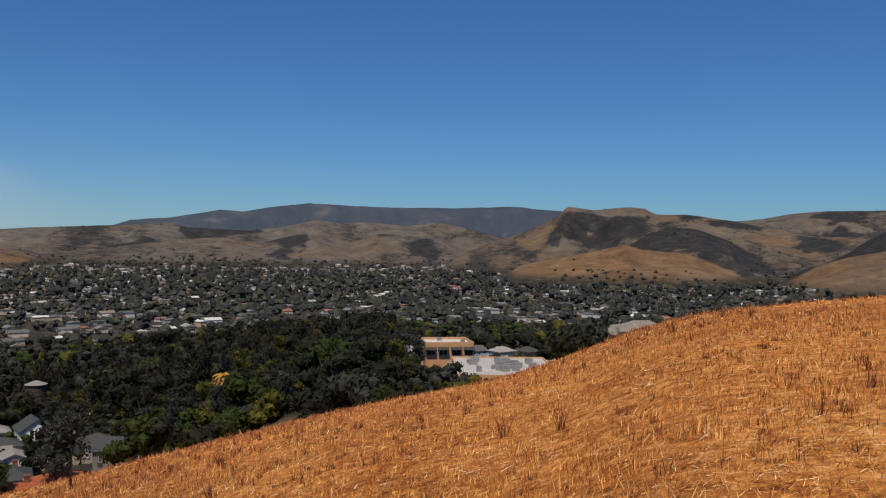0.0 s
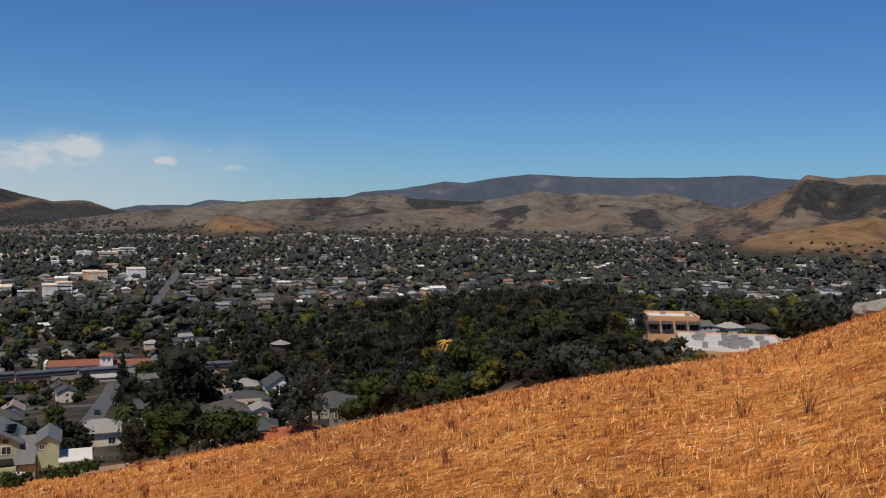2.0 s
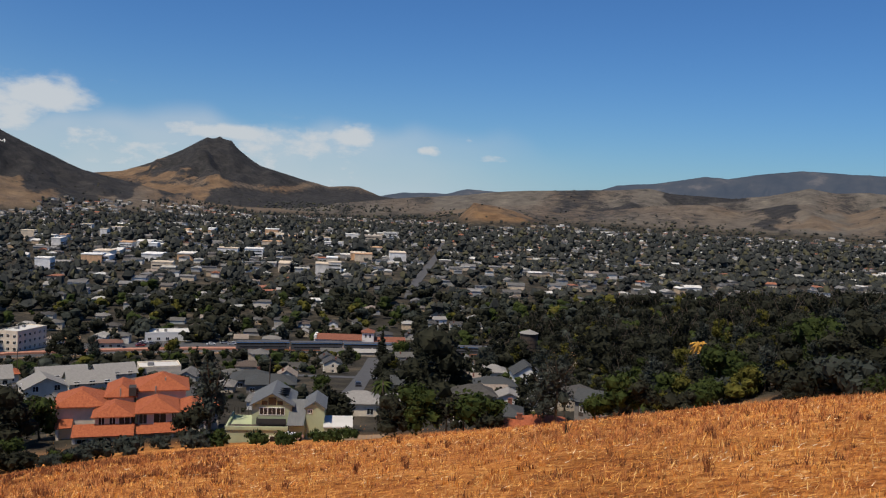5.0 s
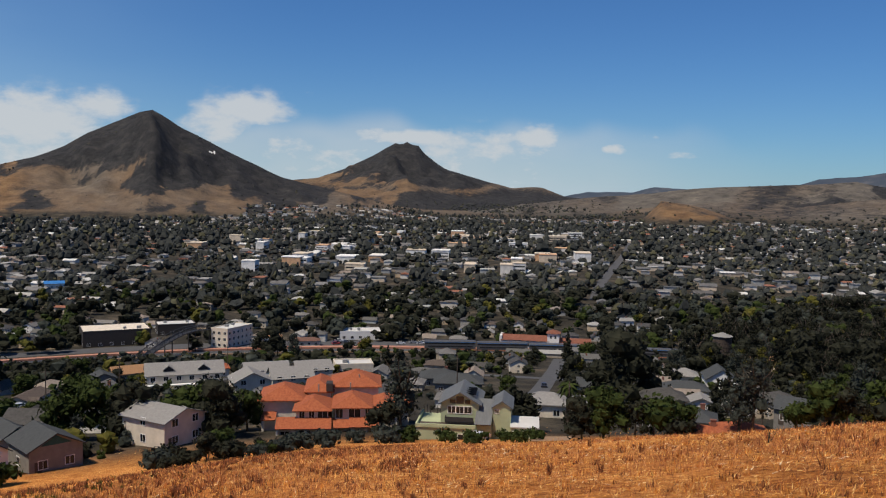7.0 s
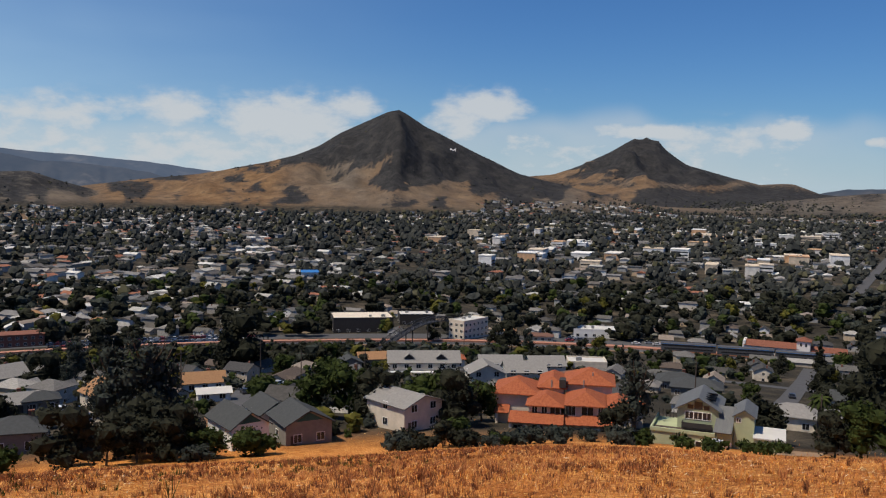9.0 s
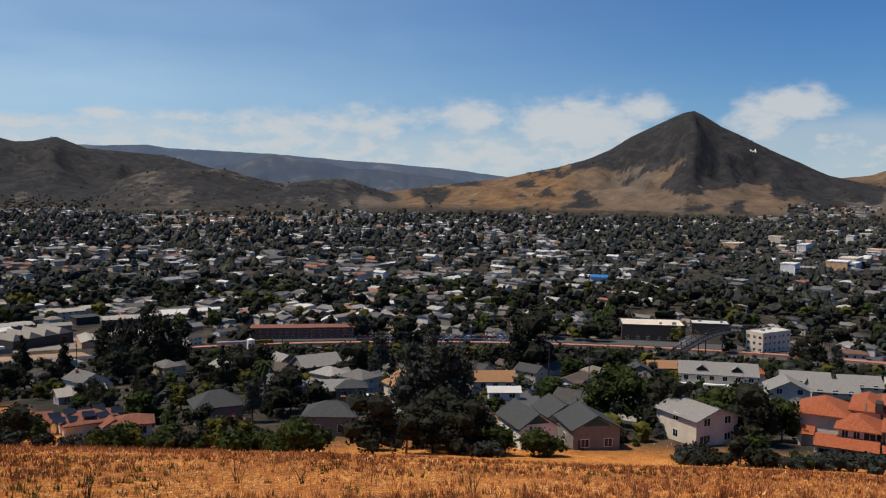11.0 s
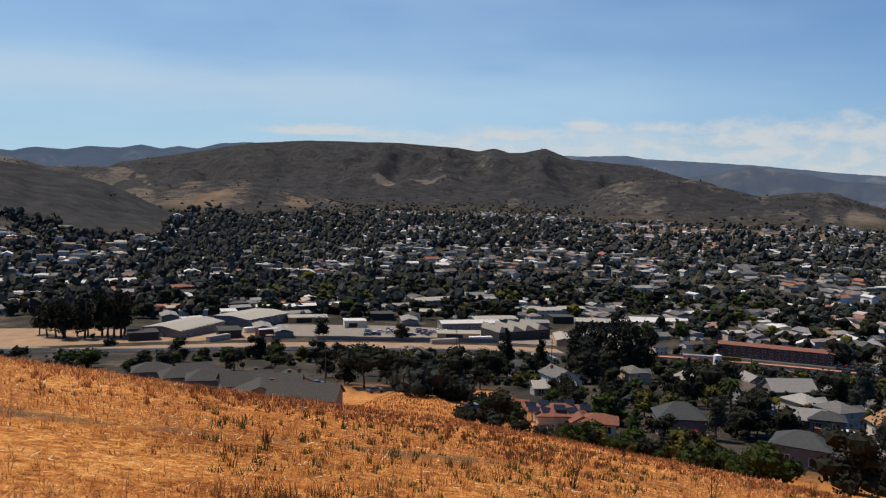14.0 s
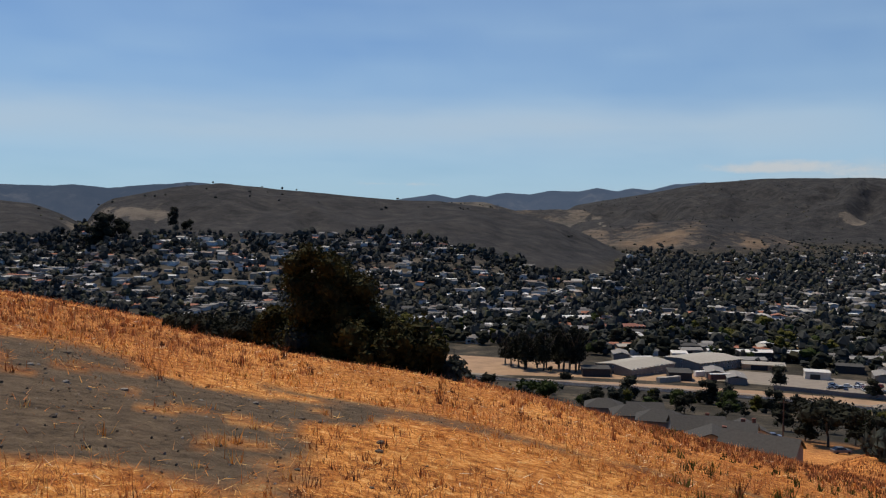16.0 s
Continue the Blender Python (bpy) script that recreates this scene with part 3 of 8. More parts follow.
# the farthest ranges: how far, blue haze glow painted in, then bearing and height in degrees
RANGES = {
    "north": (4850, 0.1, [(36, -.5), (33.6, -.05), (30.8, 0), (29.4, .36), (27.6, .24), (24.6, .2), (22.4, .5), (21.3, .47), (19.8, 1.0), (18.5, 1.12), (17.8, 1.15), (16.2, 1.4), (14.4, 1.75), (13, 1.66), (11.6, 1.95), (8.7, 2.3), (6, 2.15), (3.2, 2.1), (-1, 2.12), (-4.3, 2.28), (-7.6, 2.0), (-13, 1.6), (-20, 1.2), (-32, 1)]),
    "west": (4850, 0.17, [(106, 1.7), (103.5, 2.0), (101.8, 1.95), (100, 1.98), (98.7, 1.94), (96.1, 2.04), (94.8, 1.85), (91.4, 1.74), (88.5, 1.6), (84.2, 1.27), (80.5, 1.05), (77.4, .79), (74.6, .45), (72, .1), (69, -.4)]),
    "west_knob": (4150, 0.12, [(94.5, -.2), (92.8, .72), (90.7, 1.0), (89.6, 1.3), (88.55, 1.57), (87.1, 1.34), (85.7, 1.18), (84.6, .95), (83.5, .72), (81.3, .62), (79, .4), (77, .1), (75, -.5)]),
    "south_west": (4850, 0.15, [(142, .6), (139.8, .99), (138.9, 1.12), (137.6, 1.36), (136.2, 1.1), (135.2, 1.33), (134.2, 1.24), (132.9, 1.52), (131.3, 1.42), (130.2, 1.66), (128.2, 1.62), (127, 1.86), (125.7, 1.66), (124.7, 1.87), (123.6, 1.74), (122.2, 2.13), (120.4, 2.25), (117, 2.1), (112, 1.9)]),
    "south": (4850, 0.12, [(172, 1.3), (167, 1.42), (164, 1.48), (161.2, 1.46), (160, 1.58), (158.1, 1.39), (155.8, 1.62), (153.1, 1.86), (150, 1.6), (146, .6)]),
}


def far_range(name, dist, haze, crest):
    """One distant range: a rounded crest over spurs that run down to the plain."""
    c = sorted(crest)
    bear = np.arange(c[0][0], c[-1][0] + .01, 0.12)
    u = np.linspace(0, 1, 26)
    B, U = np.meshgrid(bear, u, indexing="ij")
    R = dist - 550 + 560 * U
    top = dist * np.tan(np.radians(np.interp(B, [q[0] for q in c], [q[1] for q in c]))) + 3.5 * fractal(B * 80, 0 * B, 60, 4, len(name))
    spur = 1 - 2 * np.abs(fractal(B * 80 + 40 * U, U * 120, 210, 4, 7 + len(name)))
    z = -120 + (top + 120) * (U ** 0.9 + 0.22 * (spur - .5) * np.sin(np.pi * U))
    x, y = -np.sin(np.radians(B)) * R, np.cos(np.radians(B)) * R
    back = np.stack([x[:, -1:] * 1.012, y[:, -1:] * 1.012, 0 * x[:, -1:] - 120], -1)
    v = np.concatenate([np.stack([x, y, z], -1), back], 1)
    nb, nu = v.shape[:2]
    i, j = np.meshgrid(np.arange(nb - 1), np.arange(nu - 1), indexing="ij")
    f = np.stack([i * nu + j, (i + 1) * nu + j, (i + 1) * nu + j + 1, i * nu + j + 1], -1).reshape(-1, 4)[:, ::-1]
    tagged(new("backdrop_range", mesh_from_arrays("backdrop_range", v.reshape(-1, 3), f, range_material(haze), True)), "blue-grey mountain range along the horizon, haze painted in", "mountains", kind="structure")


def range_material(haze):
    """Scrub and pale grass, tinted blue and made to glow in place of haze."""
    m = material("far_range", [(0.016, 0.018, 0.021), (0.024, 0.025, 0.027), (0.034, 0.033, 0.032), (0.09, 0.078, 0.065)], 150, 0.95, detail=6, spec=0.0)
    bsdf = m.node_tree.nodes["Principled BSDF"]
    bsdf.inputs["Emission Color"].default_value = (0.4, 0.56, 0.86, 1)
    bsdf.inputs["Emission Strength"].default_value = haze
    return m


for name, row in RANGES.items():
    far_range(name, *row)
# ------------------------------------------------------------------ trees and shrubs
def leaf_quads(points, normals, size, seed):
    """Small four-cornered leaf sprays at the given places, turned roughly outwards."""
    g = np.random.default_rng(seed)
    n = len(points)
    nn = normals + g.normal(0, 0.55, (n, 3))
    nn /= np.linalg.norm(nn, axis=1, keepdims=True) + 1e-9
    a = np.cross(nn, g.normal(0, 1, (n, 3)))
    a /= np.linalg.norm(a, axis=1, keepdims=True) + 1e-9
    c = np.cross(nn, a)
    s = size * g.uniform(0.6, 1.4, (n, 1))
    q = np.stack([points - a * s, points - c * s * 0.62, points + a * s, points + c * s * 0.62], 1)
    q[:, 0] += nn * s * -0.25
    q[:, 2] += nn * s * -0.25
    return q


def crown_mesh(name, clumps, leaves, size, mat, seed, core=0.72):
    """A crown of clumps (x, y, z, rx, rz): a lumpy dark core in each and leaf sprays all over its outside."""
    g = np.random.default_rng(seed)
    bm = bmesh.new()
    bmesh.ops.create_icosphere(bm, subdivisions=1, radius=1)
    iv, fi = np.array([v.co for v in bm.verts]), np.array([[v.index for v in f.verts] for f in bm.faces])
    bm.free()
    verts, tris = [], []
    k = 0
    weight = np.array([c[3] ** 2 for c in clumps])
    counts = np.maximum((leaves * weight / weight.sum()).astype(int), 6)
    quads = []
    for (cx, cy, cz, rx, rz), n in zip(clumps, counts):
        jit = 1 + 0.28 * g.uniform(-1, 1, (len(iv), 1))
        verts.append(iv * jit * [rx * core, rx * core, rz * core] + [cx, cy, cz])
        tris.append(fi + k)
        k += len(iv)
        d = g.normal(0, 1, (n, 3))
        d /= np.linalg.norm(d, axis=1, keepdims=True)
        rad = g.uniform(0.74, 1.12, (n, 1))
        quads.append(leaf_quads(np.array([cx, cy, cz]) + d * rad * [rx, rx, rz], d, size, seed + k))
    q = np.concatenate(quads)
    verts.append(q.reshape(-1, 3))
    base = k + np.arange(len(q)) * 4
    tris.append(np.stack([base, base + 1, base + 2], -1))
    tris.append(np.stack([base, base + 2, base + 3], -1))
    return mesh_from_arrays(name, np.concatenate(verts), np.concatenate(tris), mat)


def trunk_shape(h, r, lean, limbs, seed, spread=0.5):
    g = random.Random(seed)
    s = Shape()
    p, rad = Vector((0, 0, -0.6)), r * 1.25
    tops = []
    steps = 4
    for i in range(steps):
        q = Vector((lean[0] * (i + 1) / steps + g.uniform(-.1, .1) * r * 4, lean[1] * (i + 1) / steps + g.uniform(-.1, .1) * r * 4, h * (i + 1) / steps))
        s.tube(p, q, rad, rad * 0.82, 7, caps=(i in (0, steps - 1)))
        p, rad = q, rad * 0.82
    for i in range(limbs):
        a = 2 * math.pi * (i + g.uniform(0, .6)) / limbs
        z0 = h * g.uniform(0.6, 1.0)
        l = h * g.uniform(0.35, 0.65)
        e = Vector((lean[0] * z0 / h, lean[1] * z0 / h, z0))
        m = e + Vector((math.cos(a) * l * spread, math.sin(a) * l * spread, l * 0.55))
        t = m + Vector((math.cos(a) * l * spread * 0.5, math.sin(a) * l * spread * 0.5, l * 0.5))
        s.tube(e, m, r * 0.5, r * 0.33, 5, caps=False)
        s.tube(m, t, r * 0.33, r * 0.12, 5)
        tops.append(t)
    return s


def make_tree(name, label, height, spread, mat, seed, form="round", leaves=520, leaf=0.3, trunk_h=None):
    """One tree with trunk, limbs and crown, standing at the origin."""
    g = random.Random(seed)
    t = thing(name, label, "tree")
    th = trunk_h or height * 0.38
    clumps = []
    if form == "round":
        for i in range(16):
            a, u = g.uniform(0, 6.28), g.uniform(0, 1)
            rr = spread * 0.62 * math.sqrt(g.uniform(0.05, 1)) * (1 - 0.45 * u)
            rx = spread * g.uniform(0.26, 0.44)
            clumps.append((math.cos(a) * rr, math.sin(a) * rr, th * 0.42 + (height - th * 0.42) * (0.1 + 0.74 * u), rx, rx * g.uniform(0.7, 0.95)))
    elif form == "tall":
        for i in range(15):
            u = (i + 0.5) / 15
            a = g.uniform(0, 6.28)
            rr = spread * g.uniform(0.15, 0.62) * (1 - 0.35 * u)
            rx = spread * g.uniform(0.28, 0.46) * (1 - 0.3 * u)
            clumps.append((math.cos(a) * rr, math.sin(a) * rr, th * 0.7 + (height - th * 0.7) * u * 0.93, rx, rx * g.uniform(0.8, 1.2)))
    elif form == "cone":
        for i in range(12):
            u = i / 12
            a = i * 2.4
            rr = spread * 0.4 * (1 - u)
            rx = spread * (0.55 * (1 - u) + 0.1)
            clumps.append((math.cos(a) * rr, math.sin(a) * rr, height * (0.12 + 0.83 * u), rx, rx * 0.75 + 0.25))
    elif form == "flat":
        for i in range(14):
            a = g.uniform(0, 6.28)
            rr = spread * 0.78 * math.sqrt((i + .5) / 14)
            rx = spread * g.uniform(0.27, 0.38)
            clumps.append((math.cos(i * 2.4) * rr, math.sin(i * 2.4) * rr, height * (0.76 - 0.22 * (rr / spread) ** 2 + g.uniform(-.04, .04)), rx, rx * 0.62))
    elif form == "shrub":
        for i in range(9):
            a = g.uniform(0, 6.28)
            rr = spread * 0.65 * math.sqrt(g.uniform(0, 1))
            rx = spread * g.uniform(0.3, 0.45)
            clumps.append((math.cos(a) * rr, math.sin(a) * rr, height * g.uniform(0.3, 0.72), rx, min(rx, height * 0.4)))
    lean = (g.uniform(-.06, .06) * height, g.uniform(-.06, .06) * height)
    part("trunk", trunk_shape(height * 0.72 if form in ("tall", "flat") else th * 1.15, max(0.1, height * 0.022), lean, 5 if form != "cone" else 2, seed), BARK, t)
    part("crown", crown_mesh("crown", clumps, leaves, leaf, mat, seed, 0.7 if form != "tall" else 0.55), mat, t)
    return t


def make_palm(name, label, height, frond, mat, seed, count=26):
    g = random.Random(seed)
    t = thing(name, label, "palm")
    s = Shape()
    p, r = Vector((0, 0, -0.5)), 0.32
    for i in range(6):
        q = Vector((g.uniform(-.08, .08), g.uniform(-.08, .08), height * (i + 1) / 6))
        s.tube(p, q, r, r * 0.94, 8, caps=(i in (0, 5)))
        p, r = q, r * 0.94
    part("trunk", s, BARK, t)
    for i in range(count):
        a = i * 2.39996
        up = 1.0 - 1.75 * (i / count)
        s = Shape()
        prev = None
        side = Vector((-math.sin(a), math.cos(a), 0))
        for k in range(6):
            u = k / 5
            c = Vector((math.cos(a) * frond * u, math.sin(a) * frond * u, height + frond * (up * u * 0.75 - 0.75 * u * u)))
            w = frond * 0.17 * math.sin(math.pi * min(0.12 + 0.86 * u, 1)) + 0.02
            row = [tuple(c - side * w - Vector((0, 0, w * 0.6))), tuple(c), tuple(c + side * w - Vector((0, 0, w * 0.6)))]
            if prev:
                s.add(prev + row, [(0, 1, 4, 3), (1, 2, 5, 4)])
            prev = row
        part("frond", s, mat, t)
    return t


TREES = {
    "oak": make_tree("oak_tree", "broad dark green oak tree in a garden", 8.5, 5.4, LEAF_DARK, 11, "round", 850),
    "oak2": make_tree("oak_tree", "round dark leafy tree beside houses", 7.0, 4.2, LEAF_DARK, 12, "round", 720),
    "green": make_tree("garden_tree", "bright green leafy garden tree", 6.5, 3.9, LEAF_GREEN, 13, "round", 720),
    "green2": make_tree("garden_tree", "green bushy tree at a slope's foot", 5.2, 4.2, LEAF_GREEN, 14, "round", 720),
    "olive": make_tree("garden_tree", "yellow-green leafy garden tree", 6.0, 3.6, LEAF_OLIVE, 15, "round", 650),
    "grey": make_tree("pepper_tree", "grey-green sparse feathery tree", 12.5, 5.4, LEAF_GREY, 16, "tall", 1200, 0.28),
    "euc": make_tree("eucalyptus_tree", "tall dark eucalyptus tree with bare trunk", 20, 6.2, LEAF_DARK, 17, "tall", 800, 0.55),
    "euc2": make_tree("eucalyptus_tree", "tall olive-green eucalyptus tree in a grove", 17, 6.0, LEAF_DARK, 18, "tall", 760, 0.55),
    "euc3": make_tree("eucalyptus_tree", "tall eucalyptus tree with yellowish foliage", 16, 5.6, LEAF_OLIVE, 19, "tall", 900, 0.5),
    "conifer": make_tree("conifer_tree", "dark pointed conifer among houses", 13, 3.2, LEAF_DARK, 20, "cone", 700, 0.4, 2.0),
    "cypress": make_tree("cypress_tree", "slim dark cypress tree", 11, 1.4, LEAF_DARK, 21, "cone", 420, 0.32, 1.5),
    "pine": make_tree("umbrella_pine", "umbrella pine with flat dark crown and bare trunk", 10.5, 8.0, LEAF_DARK, 22, "flat", 1500, 0.4, 5.5),
    "shrub": make_tree("shrub", "low dark green shrub on dry ground", 2.4, 2.3, LEAF_DARK, 23, "shrub", 300, 0.26, 0.8),
    "shrub2": make_tree("shrub", "low light green shrub", 2.0, 2.2, LEAF_GREEN, 24, "shrub", 300, 0.26, 0.7),
    "shrub3": make_tree("shrub", "grey-green dry scrub bush", 1.9, 2.0, LEAF_GREY, 25, "shrub", 300, 0.24, 0.7),
    "palm": make_palm("fan_palm", "tall palm with round head of fronds", 9.5, 2.3, LEAF_GREEN, 26),
    "palm2": make_palm("date_palm", "stout palm with golden arching fronds", 5.0, 3.3, LEAF_GOLD, 27, 34),
}
USED = set()


def plant(kind, b, r, scale=1.0, turn=None, dz=0.0, group="", label=""):
    """Stands a tree at a bearing and a distance."""
    x, y = at(b, r)
    m = pose(x, y, float(ground(x, y)) + dz, 0, 0, (b * 37 + r * 11) % 360 if turn is None else turn)
    src = TREES[kind]
    if kind not in USED:
        USED.add(kind)
        ob = src
        ob.matrix_basis = m @ Matrix.Scale(scale, 4)
    else:
        ob = copy_thing(src, m)
        ob.matrix_basis = m @ Matrix.Scale(scale, 4)
    if group:
        ob["group"] = group
    if label:
        ob["label"] = label
    return ob
# ------------------------------------------------------------------ town and woods in the distance
rng = np.random.default_rng(7)
ICO = None


def ico():
    global ICO
    if ICO is None:
        bm = bmesh.new()
        bmesh.ops.create_icosphere(bm, subdivisions=1, radius=1)
        ICO = (np.array([v.co for v in bm.verts]), np.array([[v.index for v in f.verts] for f in bm.faces]))
        bm.free()
    return ICO


def blobs(name, centres, radii, heights, mat, label, jitter=0.35, kind="stuff", shape=None):
    """Many lumpy crowns joined in one mesh."""
    v, f = shape or ico()
    n = len(centres)
    turn = rng.uniform(0, 6.28, n)[:, None]
    vt = np.stack([v[None, :, 0] * np.cos(turn) - v[None, :, 1] * np.sin(turn), v[None, :, 0] * np.sin(turn) + v[None, :, 1] * np.cos(turn), v[None, :, 2] + 0 * turn], -1)
    vv = (vt + jitter * 0.5 * rng.uniform(-1, 1, (n, len(v), 3))) * np.stack([radii, radii, heights], -1)[:, None, :] + np.asarray(centres)[:, None, :]
    ff = f[None] + (np.arange(n) * len(v))[:, None, None]
    me = mesh_from_arrays(name, vv.reshape(-1, 3), ff.reshape(-1, 3), mat)
    return tagged(new(name, me), label, "trees", kind=kind)


def in_yard(x, y):
    """Open ground along the railway."""
    r, b = np.hypot(x, y), bearing(x, y)
    d = r - rail_radius(b)
    return (b > 15) & ((d > -17) & (d < 32) | (b > 96) & (d > -30) & (d < 112 + (b - 96) * 0.6))


def scatter(n, r0, r1, b0=-32, b1=171):
    r = np.sqrt(rng.uniform(r0 * r0, r1 * r1, n))
    b = rng.uniform(b0, b1, n)
    return -np.sin(np.radians(b)) * r, np.cos(np.radians(b)) * r, r, b


def town_ground(x, y, r, b):
    z, owner = land(x, y)
    ok = ((owner < 0) | (z - (TOWN + 0.004 * np.maximum(r - 700, 0)) < 6 + 12 * fractal(x, y, 200, 2, 77) + 26 * (b > 33) * (b < 56) + 46 * smooth(b, 126, 140))) & ~in_yard(x, y)
    return z, ok


OCTA = (np.array([(1, 0, .1), (.2, .95, -.1), (-.9, .3, .1), (-.4, -.9, 0), (.5, -.8, .2), (.5, .2, .8), (-.45, .3, .9), (0, -.5, .75), (.05, 0, -.8)]),
        np.array([(0, 1, 5), (1, 6, 5), (1, 2, 6), (2, 3, 6), (3, 7, 6), (3, 4, 7), (4, 5, 7), (4, 0, 5), (5, 6, 7), (1, 0, 8), (2, 1, 8), (3, 2, 8), (4, 3, 8), (0, 4, 8)]))


def cluster(n, size, seed):
    """A crown of n small lumps round a common middle."""
    gg = np.random.default_rng(seed)
    v, f = OCTA
    c = gg.normal(0, 1, (n, 3))
    c /= np.linalg.norm(c, axis=1, keepdims=True)
    c = c * gg.uniform(.35, .75, (n, 1)) + [0, 0, .1]
    return (c[:, None] + v[None] * size * gg.uniform(.75, 1.25, (n, 1, 1))).reshape(-1, 3), (f[None] + len(v) * np.arange(n)[:, None, None]).reshape(-1, 3)


def far_trees(n, r0, r1, b0, b1, name, label, big, shape, twin):
    x, y, r, b = scatter(n, r0, r1, b0, b1)
    z, ok = town_ground(x, y, r, b)
    leafy = fractal(x, y, 120, 3, 201)
    open_ = np.where((b > 70) & (b < 102), 0.72, 1.0) * np.where((b > 82) & (b < 97) & (r > 1600) & (r < 1900), 0.12, 1.0)
    ok &= rng.uniform(0, 1, len(x)) < np.clip(0.78 + 1.0 * leafy, 0.4, 1) * open_
    d = (x - STREET_A[0]) * STREET_N[0] + (y - STREET_A[1]) * STREET_N[1]
    ok &= ~((np.abs(d) < 5.5) & (r < 1450) & (b < 45))
    x, y, z, r = x[ok], y[ok], z[ok], r[ok]
    R = big * (0.45 + 1.15 * rng.uniform(0, 1, len(x)) ** 2)
    Hh = R * rng.uniform(0.75, 1.35, len(x))
    c = np.stack([x, y, z + Hh * 0.7], -1)
    if twin:
        a = rng.uniform(0, 6.28, len(x))
        c2 = c + np.stack([np.cos(a) * R * .8, np.sin(a) * R * .8, rng.uniform(-.3, .35, len(x)) * Hh], -1)
        c, R, Hh = np.concatenate([c, c2]), np.concatenate([R, R * .7]), np.concatenate([Hh, Hh * .75])
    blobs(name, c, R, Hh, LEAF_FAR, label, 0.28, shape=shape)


STREET_A = np.array(at(32.8, 780))
street_d = np.array(at(31.2, 1195)) - STREET_A
STREET_N = np.array([-street_d[1], street_d[0]]) / np.linalg.norm(street_d)
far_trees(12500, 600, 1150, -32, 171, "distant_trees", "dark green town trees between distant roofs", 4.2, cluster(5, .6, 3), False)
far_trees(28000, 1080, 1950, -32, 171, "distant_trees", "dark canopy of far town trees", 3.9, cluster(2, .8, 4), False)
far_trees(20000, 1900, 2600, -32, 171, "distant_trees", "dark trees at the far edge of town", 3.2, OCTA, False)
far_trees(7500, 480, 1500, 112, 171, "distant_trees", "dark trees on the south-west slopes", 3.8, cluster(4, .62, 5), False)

# far houses
def far_houses(n, r0, r1, name, label, b0=-32, b1=171, long=1.0, flat=1.0):
    x, y, r, b = scatter(n, r0, r1, b0, b1)
    z, ok = town_ground(x, y, r, b)
    sd = (x - STREET_A[0]) * STREET_N[0] + (y - STREET_A[1]) * STREET_N[1]
    ok &= ~((np.abs(sd) < 11) & (r < 1450) & (b < 45))
    ok &= rng.uniform(0, 1, len(x)) < np.clip(0.75 - 1.1 * fractal(x, y, 120, 3, 201), 0.2, 1)
    x, y, z = x[ok], y[ok], z[ok]
    n = len(x)
    w, d, h, p = rng.uniform(3.5, 8, n) * long, rng.uniform(3.2, 5.6, n), rng.uniform(2.8, 5.0, n) * (1 - 0.25 * (long > 1)), rng.uniform(0.3, 2.2, n) * flat
    a = radians(38) + rng.integers(0, 4, n) * math.pi / 2 + rng.normal(0, 0.05, n)
    ca, sa = np.cos(a), np.sin(a)

    def place(lx, ly, lz):
        return np.stack([x + lx * ca - ly * sa, y + lx * sa + ly * ca, z + lz], -1)
    wall = np.stack([place(sx * w, sy * d, zz) for zz in (-1.5 + 0 * h, h) for sx, sy in ((-1, -1), (1, -1), (1, 1), (-1, 1))], 1)
    wf = np.array([(0, 1, 5, 4), (1, 2, 6, 5), (2, 3, 7, 6), (3, 0, 4, 7)])
    me = mesh_from_arrays(name + "_walls", wall.reshape(-1, 3), (wf[None] + (np.arange(n) * 8)[:, None, None]).reshape(-1, 4), FAR_WALLS)
    top = thing(name, label, "houses", kind="stuff")
    ob = new("walls", me)
    ob.parent = top
    e = 0.5
    rv = np.stack([place(-(w + e), -(d + e), h), place(w + e, -(d + e), h), place(w + e, d + e, h), place(-(w + e), d + e, h), place(-(w + e), 0 * d, h + p), place(w + e, 0 * d, h + p)], 1)
    quads = np.array([(0, 1, 5, 4), (2, 3, 4, 5), (3, 0, 4, 4), (1, 2, 5, 5)])
    tri = np.array([(0, 1, 5), (0, 5, 4), (2, 3, 4), (2, 4, 5), (3, 0, 4), (1, 2, 5)])
    me = mesh_from_arrays(name + "_roofs", rv.reshape(-1, 3), (tri[None] + (np.arange(n) * 6)[:, None, None]).reshape(-1, 3), FAR_ROOFS)
    ob = new("roofs", me)
    ob.parent = top


far_houses(10500, 600, 2300, "distant_houses", "pale houses with grey roofs among trees")
far_houses(170, 480, 640, "distant_houses", "small houses with grey and tan roofs beyond the railway", 74, 98)
far_houses(900, 600, 1600, "distant_houses", "pale houses with grey roofs in the western town", 68, 112)
far_houses(1200, 470, 1400, "distant_houses", "long low houses with pale flat roofs on the south-west slope", 111, 171, 1.5, 0.4)


